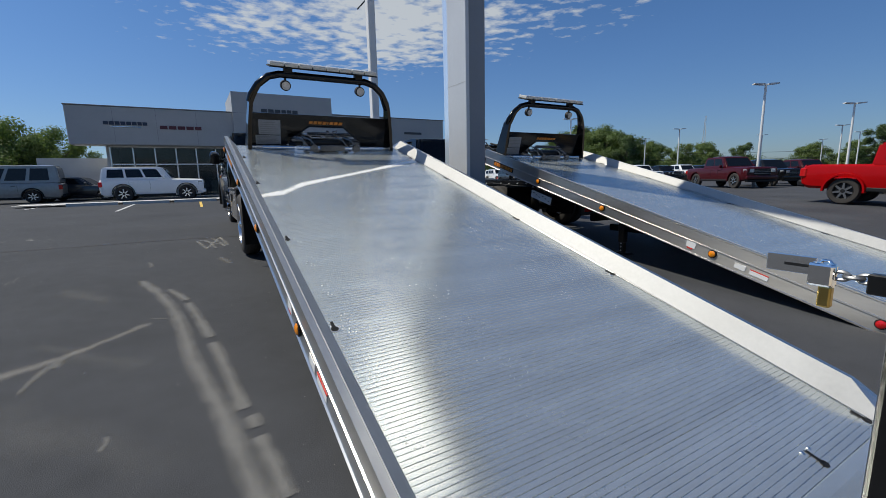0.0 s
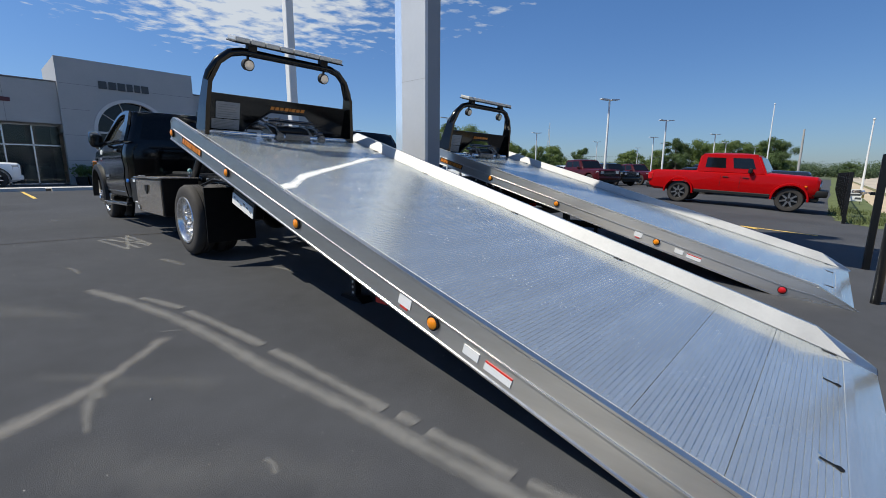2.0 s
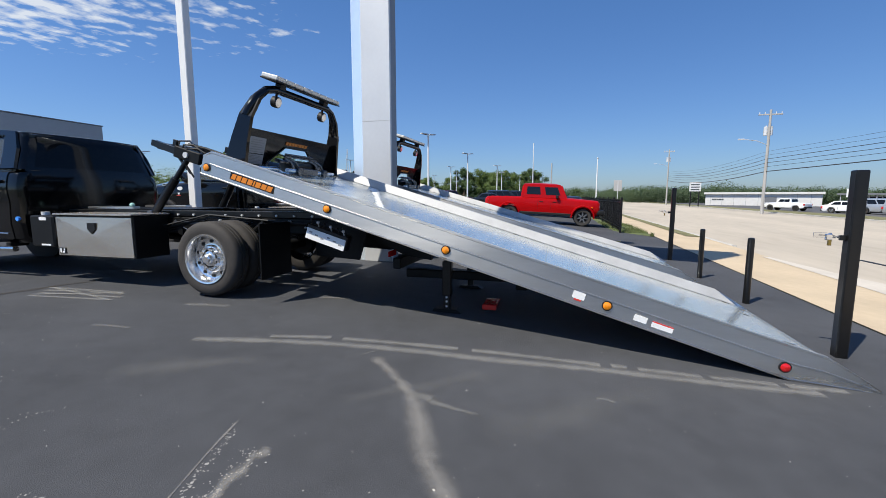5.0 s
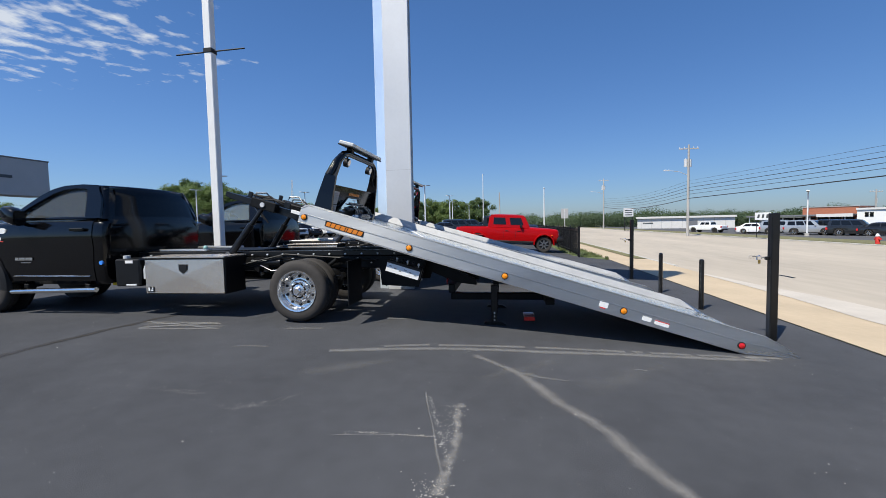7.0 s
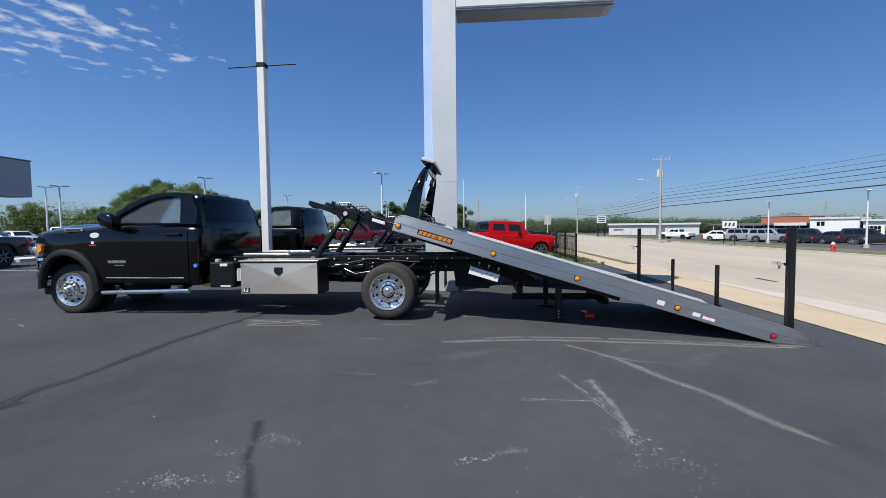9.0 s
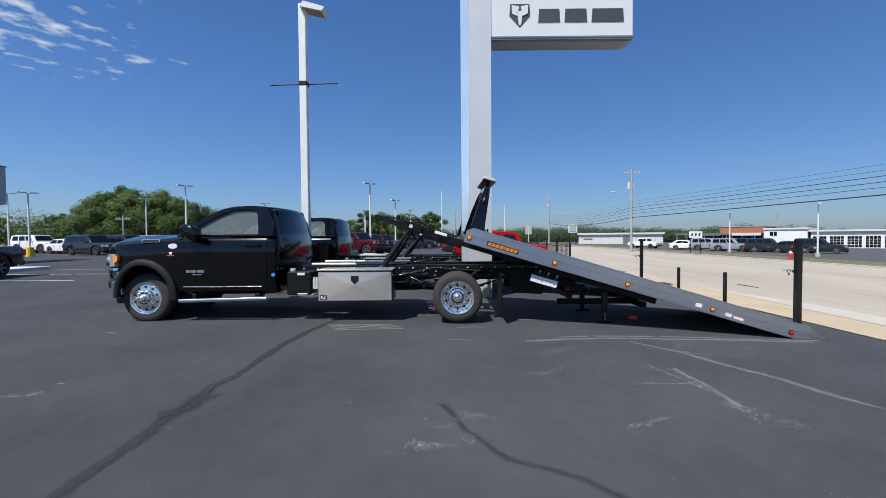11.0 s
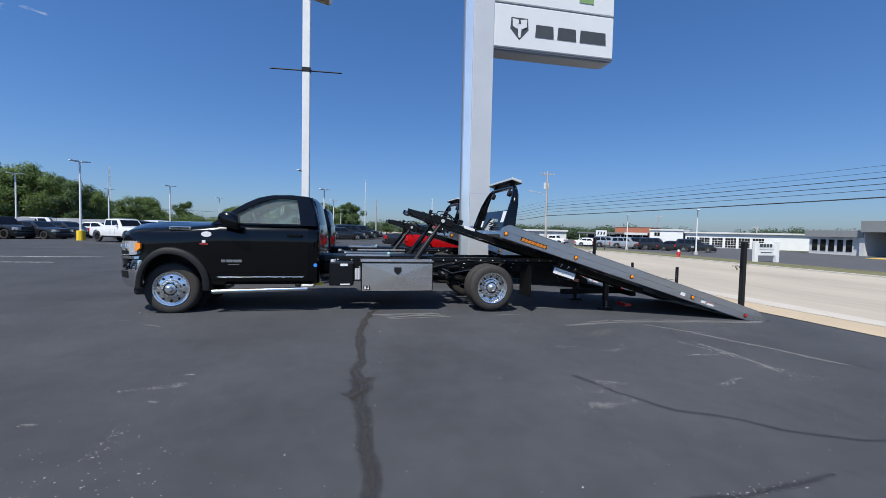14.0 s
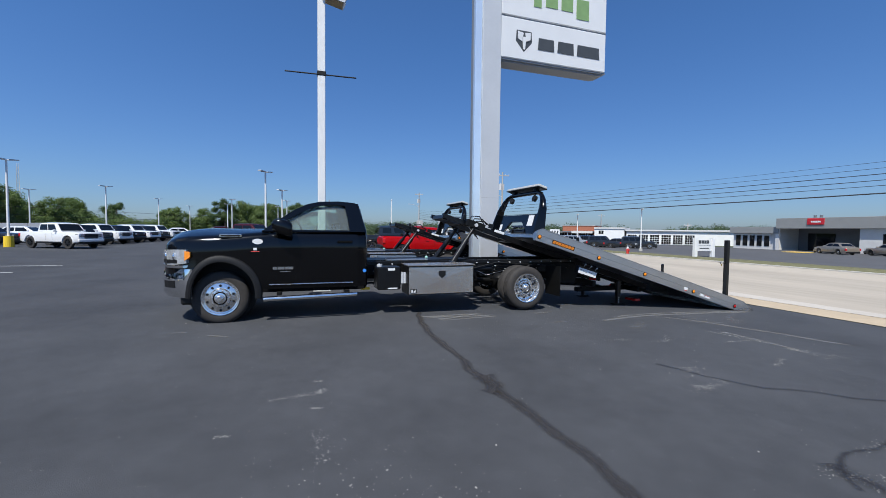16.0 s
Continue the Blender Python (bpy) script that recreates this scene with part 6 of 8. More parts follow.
def utility_pole(x, y, h, arm=True, lamp=False, can=True):
    gz = ground_z(y)
    e = thing("utility_pole", "weathered wooden utility pole with crossarm", "utility pole", pose(x, y, gz), "utility poles")
    bm = bmesh.new()
    rod(bm, (0, 0, 0), (0, 0, h), 0.17, 0.11, 12)
    part("pole", bm, M_wood_pole, e, "grey-brown wooden pole", True)
    if arm:
        a = part("crossarm", bx(-0.05, 0.05, -1.1, 1.1, h - 0.55, h - 0.42, 0.01), M_wood_pole, e)
        for yy in (-1.0, -0.5, 0.5, 1.0):
            bm = bmesh.new()
            rod(bm, (0, yy, h - 0.42), (0, yy, h - 0.22), 0.045, 0.03, 8)
            part("insulator", bm, M_galv, a)
        for yy in ((-0.2, 0.24) if lamp else (-0.2,)) if can else ():
            bm = bmesh.new()
            rod(bm, (0.2, yy, h - 2.6), (0.2, yy, h - 1.7), 0.2, seg=14)
            rod(bm, (0.2, yy, h - 1.7), (0.2, yy, h - 1.55), 0.05, 0.03, 8)
            part("transformer", bm, M_galv, e, "grey can transformer", True)
    if lamp:
        bm = bmesh.new()
        tube(bm, [(0, 0.1, h - 3.6), (-0.4, 1.2, h - 3.2), (-0.8, 2.6, h - 3.05)], 0.035, 8)
        arm_ = part("lamp_arm", bm, M_galv, e, "curved grey street-lamp arm", True)
        part("lamp_head", bx(-1.0, -0.75, 2.5, 3.1, h - 3.12, h - 3.0, 0.03), M_galv, arm_)
    return e


utility_pole(50.5, -18.0, 10.9, True, True)
utility_pole(101.0, -19.5, 12.0, True, True)
utility_pole(79.0, 4.7, 7.2, False)
utility_pole(56.5, 54.1, 4.8, can=False)
utility_pole(86.3, -65.1, 7.2)
utility_pole(66, -72, 4.6)


def wire(pts, r, label="black overhead cable sagging between poles"):
    bm = bmesh.new()
    tube(bm, pts, r, 6)
    return solid("overhead_wire", bm, M_wire, label, "cable", "overhead wires", smooth=True)


def span(p0, p1, sag, n=22):
    p0, p1 = Vector(p0), Vector(p1)
    return [p0.lerp(p1, i / n) - Vector((0, 0, sag * 4 * (i / n) * (1 - i / n))) for i in range(n + 1)]


for z0, z1, r in ((5.9, 6.75, 0.010), (5.5, 6.4, 0.012), (5.1, 6.1, 0.024), (4.7, 5.75, 0.022), (4.3, 5.5, 0.018), (3.8, 5.05, 0.042)):
    wire(span((50.5, -18.0, z0), (-38.0, -29.0, z1), 0.3), r)
    wire(span((50.5, -18.0, z0), (101.0, -19.5, z0 + 0.8), 0.8), r)
for z in (4.5, 3.4, 2.8):
    wire(span((56.5, 54.1, z), (110, 18, z), 0.5), 0.022)
    wire(span((56.5, 54.1, z), (20, 78, z), 0.5), 0.022)

# lattice mast far off
bm = bmesh.new()
for i in range(3):
    a = 2 * math.pi * i / 3
    rod(bm, (1.4 * math.cos(a), 1.4 * math.sin(a), 0), (0.25 * math.cos(a), 0.25 * math.sin(a), 27), 0.12, 0.08, 5)
for k in range(13):
    z = 2.0 * k
    q = 1.4 - 1.15 * z / 27
    q2 = 1.4 - 1.15 * (z + 2) / 27
    for i in range(3):
        a, b = 2 * math.pi * i / 3, 2 * math.pi * (i + 1) / 3
        rod(bm, (q * math.cos(a), q * math.sin(a), z), (q2 * math.cos(b), q2 * math.sin(b), z + 2), 0.05, seg=4)
mast = solid("radio_mast", bm, M_galv, "grey steel lattice mast far beyond the trees", "mast")
mast.matrix_basis = pose(215, 118, 0)

# ---- fence beside the red pickup ----
fz = ground_z(0.7)
fence = thing("fence", "black metal picket fence along the lot edge", "fence", pose(0, 0, 0))
x = 14.7
while x < 46:
    part("post", bx(x - 0.04, x + 0.04, 0.62, 0.70, fz, fz + 1.35, 0.006), M_satin_black, fence)
    if x < 44:
        for z in (0.18, 1.15):
            part("rail", bx(x + 0.04, x + 2.36, 0.645, 0.675, fz + z, fz + z + 0.04), M_satin_black, fence)
        for k in range(15):
            part("picket", bx(x + 0.15 + 0.15 * k, x + 0.17 + 0.15 * k, 0.65, 0.67, fz + 0.08, fz + 1.28), M_satin_black, fence)
    x += 2.4
ys = thing("yard_sign", "small white sign with unreadable dark print in the grass", "sign", pose(25.0, 0.16, ground_z(0.16), 0, 0, 2))
part("sheet", bx(-0.004, 0.004, -0.22, 0.22, 0.16, 0.68, 0.002), M_decal_white, ys)
for y in (-0.16, 0.16):
    bm = bmesh.new()
    rod(bm, (0.01, y, 0), (0.01, y, 0.6), 0.008, seg=6)
    part("stake", bm, M_satin_black, ys)
for z, u, v in ((0.54, -0.17, 0.15), (0.40, -0.15, 0.17), (0.24, -0.18, 0.02)):
    part("print_bar", bx(-0.008, -0.0045, u, v, z, z + 0.085), M_sign_dark, ys)

# grass under the fence, wearing out into the asphalt at its near end
rnd = random.Random(31)
bm = bmesh.new()
edge = []
for i in range(90):
    x = 13.9 + 0.12 * i if i < 60 else 21.1 + (i - 60) * 6.8
    grow = 1 - math.exp(-(x - 13.9) / 0.9)
    n_ = noise.noise(Vector((x * 1.9, 3.1, 0.7))) * 0.16 + noise.noise(Vector((x * 6.0, 8.1, 0.2))) * 0.07
    yn, ysd = -0.30 + 1.28 * grow + n_, -0.40 - 0.10 * grow + n_ * 0.4
    edge.append((x, ysd, yn))
rows_ = [[bm.verts.new((x, a + (b - a) * k / 4, ground_z(a + (b - a) * k / 4) + (0.006, 0.022, 0.026, 0.022, 0.006)[k])) for k in range(5)] for x, a, b in edge]
for u, v in zip(rows_, rows_[1:]):
    for k in range(4):
        bm.faces.new((u[k], v[k], v[k + 1], u[k + 1]))
solid("grass", bm, M_turf, "patchy green grass strip under the fence", "grass", kind="structure", smooth=True)
bm = bmesh.new()
for _ in range(3200):
    x, a, b = edge[min(int(rnd.random() ** 1.4 * 66), 62)]
    x, y = x + rnd.uniform(-0.06, 0.06), rnd.uniform(a + 0.03, b - 0.03)
    if noise.noise(Vector((x * 2.1, y * 2.1, 4.4))) < -0.15:
        continue
    hh, an = rnd.uniform(0.05, 0.15), rnd.uniform(0, 6.28)
    dx, dy = 0.011 * math.cos(an), 0.011 * math.sin(an)
    z = ground_z(y) + 0.01
    bm.faces.new((bm.verts.new((x - dx, y - dy, z)), bm.verts.new((x + dx, y + dy, z)), bm.verts.new((x + dy * 4 * rnd.random(), y - dx * 4 * rnd.random(), z + hh))))
solid("grass_blades", bm, M_turf, "short uneven grass blades along the fence", "grass", kind="stuff")
sheet("grass", 14.9, 300, -2.3, -1.68, 0.03, M_grass, "dry grass strip between pavement and road", "grass")


def kerb(x0, x1, y0, y1, lift):
    z0, z1 = ground_z(y0), ground_z(y1)
    bm = prism(bmesh.new(), [(y0, z0 - 0.12), (y1, z1 - 0.12), (y1, z1 + lift - 0.015), (y1 - 0.02, z1 + lift), (y0 + 0.02, z0 + lift), (y0, z0 + lift - 0.015)], "x", x0, x1)
    return solid("kerb", bm, M_kerb, "pale concrete kerb", "kerb", kind="structure")


kerb(12, 300, -2.36, -2.2, 0.04)
kerb(-200, -14, -2.36, -2.2, 0.04)
kerb(-300, 300, -21.5, -21.3, 0.08)
bm = bmesh.new()
box(bm, 9.4, 10.4, -4.62, -4.5, ground_z(-4.5) - 0.008, ground_z(-4.5) - 0.003)
solid("drain_cover", bm, M_trim, "dark iron drain slot in the road", "drain", kind="structure")

# ---- showroom ----
SZ = 0.09
sh = thing("showroom", "grey-clad car showroom with arched entrance tower", "building", pose(0, 0, 0))
part("wall", bx(-3.95, 15.6, 41.8, 42.0, SZ, 5.3), M_wall_light, sh)
part("wall", bx(-4.1, -3.95, 34.6, 42.0, SZ, 5.3), M_wall_light, sh)
part("wall", bx(15.6, 15.8, 34.62, 42.0, SZ, 5.3), M_panel_dark, sh)
part("wall", bx(-7.9, -4.1, 36.5, 41.5, SZ, 2.75), M_wall_light, sh, "low pale grey annexe")
part("roof", bx(-4.1, 15.8, 34.92, 42.0, 5.3, 5.42), M_roof_grey, sh)
part("floor_slab", bx(-3.9, 15.6, 34.7, 41.8, SZ, SZ + 0.05), M_wall_light, sh)
part("fascia", bx(-5.62, 3.18, 33.3, 34.9, 3.42, 5.65, 0.02), M_panel_grey, sh, "pale metal fascia")
part("fascia_cap", bx(-5.66, 3.18, 33.26, 34.95, 5.654, 5.72, 0.01), M_panel_dark, sh)
part("fascia", bx(9.93, 19.75, 33.3, 34.9, 3.60, 5.85, 0.02), M_panel_grey, sh, "grey metal fascia")
part("fascia_cap", bx(9.93, 19.79, 33.26, 34.95, 5.854, 5.92, 0.01), M_panel_dark, sh)
part("fascia_sign", bx(16.0, 17.6, 33.27, 33.297, 4.62, 4.80), M_sign_dark, sh, "dark lettering as a plain bar")
for x in (-3.4, -1.2, 1.0):
    part("fascia_joint", bx(x, x + 0.012, 33.294, 33.302, 3.45, 5.63), M_panel_dark, sh)
# storefront
for i in range(6):
    x = -3.9 + 1.18 * i
    part("mullion", bx(x - 0.035, x + 0.035, 34.56, 34.68, SZ, 3.42), M_alloy, sh)
    pane = part("window_pane", bx(x + 0.035, x + 1.145, 34.61, 34.622, SZ, 3.42), M_glass, sh, "tinted showroom glass")
    pane.visible_shadow = False
for z in (SZ, 2.25, 3.35):
    part("transom", bx(-3.9, 3.18, 34.56, 34.68, z, z + 0.07), M_alloy, sh)
for i in range(4):
    x = 10.0 + 1.3 * i
    part("mullion", bx(x - 0.035, x + 0.035, 34.56, 34.68, SZ, 3.55), M_panel_dark, sh)
    part("window_pane", bx(x + 0.035, x + 1.265, 34.61, 34.622, SZ, 3.55), M_glass_dark, sh)
part("interior_wall", bx(-3.9, 3.2, 38.5, 38.6, SZ, 5.2), M_panel_dark, sh)
for x in (-2.6, -0.4, 1.6):
    part("desk", bx(x, x + 1.2, 36.4, 37.1, SZ + 0.05, 1.15, 0.02), M_wall_light, sh)
# tower with round-headed entrance
T0, T1, TC, TR, TS = 3.18, 9.93, 6.45, 1.75, 3.15
bm = bmesh.new()
n = 24
arc = [(TC + TR * math.cos(math.pi * i / n), TS + TR * math.sin(math.pi * i / n)) for i in range(n + 1)]
pts = [(TC + TR, SZ)] + arc + [(TC - TR, SZ)]
outer = [(T1, SZ)] + [(T1, TS)] + [(T1 + (T0 - T1) * min(1, max(0, (i - 2) / (n - 4))), 7.0) if 2 <= i <= n - 2 else ((T1, 7.0) if i < 2 else (T0, 7.0)) for i in range(1, n)] + [(T0, TS), (T0, SZ)]
for y, flip in ((33.0, False), (33.5, True)):
    a = [bm.verts.new((p[0], y, p[1])) for p in pts]
    b = [bm.verts.new((p[0], y, p[1])) for p in outer]
    for i in range(len(pts) - 1):
        bm.faces.new((a[i], a[i + 1], b[i + 1], b[i]))
bm.verts.ensure_lookup_table()
k = len(pts)
vs = list(bm.verts)
for off in (0, k):
    for i in range(k - 1):
        bm.faces.new((vs[off + i], vs[off + i + 1], vs[2 * k + off + i + 1], vs[2 * k + off + i]))
tw = part("tower", bm, M_panel_grey, sh, "grey panelled entrance tower")
part("tower_side", bx(T0, T0 + 0.2, 33.5, 38.0, 3.0, 6.98), M_panel_grey, sh)
part("tower_side", bx(T1 - 0.2, T1, 33.5, 38.0, 3.0, 6.98), M_panel_grey, sh)
for z in (1.45, 2.85, 4.25, 5.62):
    for xa, xb in (((T0, TC - TR - 0.25), (TC + TR + 0.25, T1)) if z < 4.5 else ((T0, T1),)):
        part("panel_joint", bx(xa + 0.01, xb - 0.01, 32.996, 33.003, z, z + 0.015), M_panel_dark, tw)
bm = bmesh.new()
ro, ri = TR + 0.18, TR
A = [(TC + ro * math.cos(math.pi * i / n), TS + ro * math.sin(math.pi * i / n)) for i in range(n + 1)] + [(TC - ro, SZ), (TC - ri, SZ)] + [(TC + ri * math.cos(math.pi * i / n), TS + ri * math.sin(math.pi * i / n)) for i in range(n, -1, -1)] + [(TC + ri, SZ), (TC + ro, SZ)]
lo = [bm.verts.new((p[0], 32.93, p[1])) for p in A]
hi = [bm.verts.new((p[0], 33.05, p[1])) for p in A]
k = len(A)
for i in range(k):
    j = (i + 1) % k
    bm.faces.new((lo[i], lo[j], hi[j], hi[i]))
half = n + 1
for i in range(n + 1):
    j = k - 3 - i
    if i < n:
        bm.faces.new((lo[i], lo[i + 1], lo[j - 1], lo[j]))
bm.faces.new((lo[n], lo[n + 1], lo[n + 2], lo[n + 3]))
bm.faces.new((lo[0], lo[k - 3], lo[k - 2], lo[k - 1]))
part("arch_trim", bm, M_wall_light, sh, "white arched surround")
pane = part("arch_glass", prism(bmesh.new(), arc, "y", 33.28, 33.29), M_glass_dark, sh, "fan-shaped window")
part("entrance_glass", bx(TC - TR, TC + TR, 33.28, 33.29, SZ, TS - 0.1), M_glass_dark, sh)
for a in (36, 72, 108, 144):
    bm = bmesh.new()
    c, s = math.cos(radians(a)), math.sin(radians(a))
    rod(bm, (TC + 0.05 * c, 33.24, TS + 0.05 * s), (TC + TR * c, 33.24, TS + TR * s), 0.03, seg=6)
    part("fan_bar", bm, M_wall_light, sh)
bm = bmesh.new()
tube(bm, [(TC + 0.9 * math.cos(math.pi * i / 14), 33.24, TS + 0.9 * math.sin(math.pi * i / 14)) for i in range(15)], 0.03, 6)
part("fan_bar", bm, M_wall_light, sh)
part("arch_transom", bx(TC - TR, TC + TR, 33.2, 33.32, TS - 0.12, TS), M_wall_light, sh)
for x in (TC - 0.9, TC, TC + 0.9):
    part("door_frame", bx(x - 0.03, x + 0.03, 33.22, 33.30, SZ, TS - 0.12), M_alloy, sh)
# plain wordmarks
for bm in letter_blocks(4.98, 2.45, 5.54, 0.42, [1.1, 1, 1, 0.8, 0.8, 1], lambda u, v: (u, 32.985, v), 0.25, 0.05):
    part("letter", bm, M_sign_dark, sh)
M_maroon_letter = make_mat("maroon_lettering", (0.10, 0.025, 0.032), 0.5)
for bm in letter_blocks(-1.04, 2.3, 4.42, 0.21, [1, 1, 1, 1, 0.9], lambda u, v: (u, 33.285, v), 0.18, 0.04):
    part("letter", bm, M_maroon_letter, sh)
M_navy_letter = make_mat("navy_lettering", (0.03, 0.04, 0.07), 0.5)
for bm in letter_blocks(-3.88, 2.2, 4.60, 0.20, [1, 1, 1, 1, 1, 1, 0.9, 1], lambda u, v: (u, 33.285, v), 0.18, 0.04):
    part("letter", bm, M_navy_letter, sh)
part("emblem_swoosh", bx(-3.5, -2.0, 33.25, 33.295, 4.47, 4.53, 0.01), M_alloy, sh)
# planting by the entrance
for x in (3.6, 4.15):
    pl = thing("planter", "dark pot with a small shrub by the entrance", "plant", pose(x, 32.6, SZ))
    part("pot", prism(bmesh.new(), [(-0.2, 0), (0.2, 0), (0.26, 0.45), (-0.26, 0.45)], "y", -0.22, 0.22), M_trim, pl)
    bm = bmesh.new()
    rnd = random.Random(int(x * 10))
    for _ in range(260):
        p = Vector((rnd.gauss(0, 0.16), rnd.gauss(0, 0.16), 0.75 + rnd.gauss(0, 0.17)))
        d = Vector((rnd.uniform(-1, 1), rnd.uniform(-1, 1), rnd.uniform(-0.5, 1))).normalized()
        e_ = d.orthogonal().normalized()
        s_ = rnd.uniform(0.03, 0.06)
        bm.faces.new([bm.verts.new(p + d * s_ * 1.6), bm.verts.new(p + e_ * s_), bm.verts.new(p - d * s_ * 1.6), bm.verts.new(p - e_ * s_)])
    part("foliage", bm, M_leaf, pl)

# forecourt: raised walk, wheel stops, bay lines
sheet("pavement", -6.5, 14.2, 25.55, 27.2, 0.10, M_wall_light, "pale concrete walk before the showroom", "pavement")
for i in range(9):
    x = -4.6 + 2.05 * i
    bm = prism(bmesh.new(), [(25.15, 0.0), (25.40, 0.0), (25.36, 0.13), (25.19, 0.13)], "x", x, x + 1.85)
    ob = solid("wheel_stop", bm, M_kerb, "pale concrete wheel stop at the bay's end", "wheel stop", "wheel stops")
    ob.matrix_basis = pose(0, 0, SZ)


def bay_line(x0, y0, x1, y1, w, material, label):
    d = Vector((x1 - x0, y1 - y0)).normalized()
    nn = Vector((-d.y, d.x)) * w / 2
    bm = bmesh.new()
    m_ = max(1, int(math.hypot(x1 - x0, y1 - y0) / 0.5))
    rows_ = []
    for i in range(m_ + 1):
        x, y = x0 + (x1 - x0) * i / m_, y0 + (y1 - y0) * i / m_
        rows_.append([bm.verts.new((x + nn.x, y + nn.y, ground_z(y) + 0.004)), bm.verts.new((x - nn.x, y - nn.y, ground_z(y) + 0.004))])
    for u, v in zip(rows_, rows_[1:]):
        bm.faces.new((u[0], u[1], v[1], v[0]))
    return solid("bay_line", bm, material, label, "road marking", kind="structure")


bay_line(0.58, 19.6, 0.62, 25.0, 0.10, M_yellow_paint, "worn yellow parking bay line")
bay_line(-2.08, 19.2, -2.1, 25.0, 0.10, M_white_paint, "worn white parking bay line")
bay_line(-5.7, 23.9, -5.5, 28.8, 0.10, M_white_paint, "worn white parking bay line")
bay_line(3.3, 19.6, 3.3, 25.0, 0.10, M_white_paint, "worn white parking bay line")
for x0, ya, yb in ((8.16, 19.2, 24.2), (10.72, 19.05, 24.4), (13.40, 18.9, 24.6)):
    bay_line(x0, ya, x0 + 0.05, yb, 0.10, M_white_paint, "white parking bay line")
bay_line(10.95, 2.45, 10.95, 1.1, 0.11, M_yellow_paint, "yellow arrow shaft painted on the asphalt")
bay_line(10.72, 2.1, 10.95, 2.45, 0.10, M_yellow_paint, "yellow arrow head painted on the asphalt")

# ---- buildings across the road ----


def frame_at(a, b, z):
    """Local frame whose x runs from a to b along a facade, y into the building."""
    a, b = Vector((*a, z)), Vector((*b, z))
    d = (b - a).normalized()
    inw = Vector((-d.y, d.x, 0))
    m_ = Matrix(((d.x, inw.x, 0, a.x), (d.y, inw.y, 0, a.y), (0, 0, 1, z), (0, 0, 0, 1)))
    return m_, (b - a).length


# garage row
m_, L = frame_at((66.5, -55.5), (52.5, -71.0), -0.95)
g = thing("garage_building", "long low white service garage with glazed roller doors", "building", m_)
part("wall", bx(0, L, 0, 12, 0, 2.75), M_wall_white, g)
part("roof", bx(-0.3, L + 0.3, -0.4, 12.3, 2.752, 3.05, 0.02), M_wall_light, g, "pale roof edge")
for i in range(6):
    x0 = 0.25 + 2.12 * i
    d_ = part("garage_door", bx(x0, x0 + 1.76, -0.05, -0.004, 0.12, 1.98), M_glass_dark, g, "dark glazed sectional door")
    for j in range(4):
        part("door_rail", bx(x0, x0 + 1.76, -0.075, -0.052, 0.12 + 0.45 * j, 0.17 + 0.45 * j), M_wall_white, d_)
    for j in range(5):
        part("door_stile", bx(x0 + 0.43 * j, x0 + 0.43 * j + 0.04, -0.075, -0.052, 0.12, 1.98), M_wall_white, d_)
# two-storey white block
m_, L = frame_at((71.4, -51.2), (66.8, -55.2), -0.95)
g = thing("white_building", "white two-storey block beside the garage", "building", m_)
part("wall", bx(0, L, 0, 9, 0, 3.2), M_wall_white, g)
part("roof", bx(-0.1, L + 0.1, -0.2, 9.2, 3.202, 3.5), M_wall_light, g)
for x0, z0, w_ in ((0.9, 2.1, 0.45), (1.45, 2.1, 0.45), (3.6, 0.3, 0.7)):
    part("window", bx(x0, x0 + w_, -0.04, -0.003, z0, z0 + 0.7), M_glass_dark, g)
# brick showroom with flat canopy
m_, L = frame_at((77.0, -46.3), (71.6, -51.1), -0.92)
g = thing("brick_building", "red-brick showroom with a dark flat canopy", "building", m_)
part("wall", bx(0, L, 2, 11, 0, 3.8), M_brick, g, "red brick wall")
part("roof", bx(-0.1, L + 0.1, 1.9, 11.1, 3.802, 3.92), M_roof_grey, g)
part("wall", bx(-6.6, -0.004, 2.6, 10, 0, 2.2), M_panel_dark, g)
part("canopy", bx(-7.4, L - 0.1, -1.0, 1.98, 2.3, 2.6, 0.02), M_panel_dark, g, "dark flat canopy")
part("canopy_edge", bx(L * 0.38, L, -1.2, -1.02, 2.15, 2.65), M_wall_light, g)
for i in range(8):
    part("window_pane", bx(-5.9 + 1.6 * i, -4.5 + 1.6 * i, 1.95, 1.997, 0.25, 2.1), M_glass_dark, g)
    part("mullion", bx(-6.0 + 1.6 * i, -5.92 + 1.6 * i, 1.9, 2.0, 0, 2.3), M_wall_light, g)
for i in range(4):
    bm = bmesh.new()
    rod(bm, (-7.0 + 4.4 * i, -0.7, 0), (-7.0 + 4.4 * i, -0.7, 2.3), 0.07, seg=8)
    part("canopy_post", bm, M_galv, g)
# long low white building further up the road
m_, L = frame_at((108.5, -29.3), (101.9, -48.6), -0.85)
g = thing("white_building", "long low white metal building behind the road", "building", m_)
part("wall", bx(0, L, 0, 14, 0, 2.5), M_wall_light, g)
part("roof", bx(-0.3, L + 0.3, -0.5, 14.5, 2.502, 2.95), M_wall_light, g)
for i in range(9):
    part("wall_rib", bx(1 + 2.2 * i, 1.06 + 2.2 * i, -0.03, 0.0, 0, 2.5), M_roof_grey, g)
part("loading_door", bx(11, 13, -0.05, -0.003, 0, 1.9), M_panel_dark, g)
for bm in letter_blocks(1.3, 2.2, 1.2, 0.3, [1, 1, 1, 1, 1], lambda u, v: (u, -0.03, v), 0.2, 0.03):
    part("letter", bm, M_sign_dark, g)
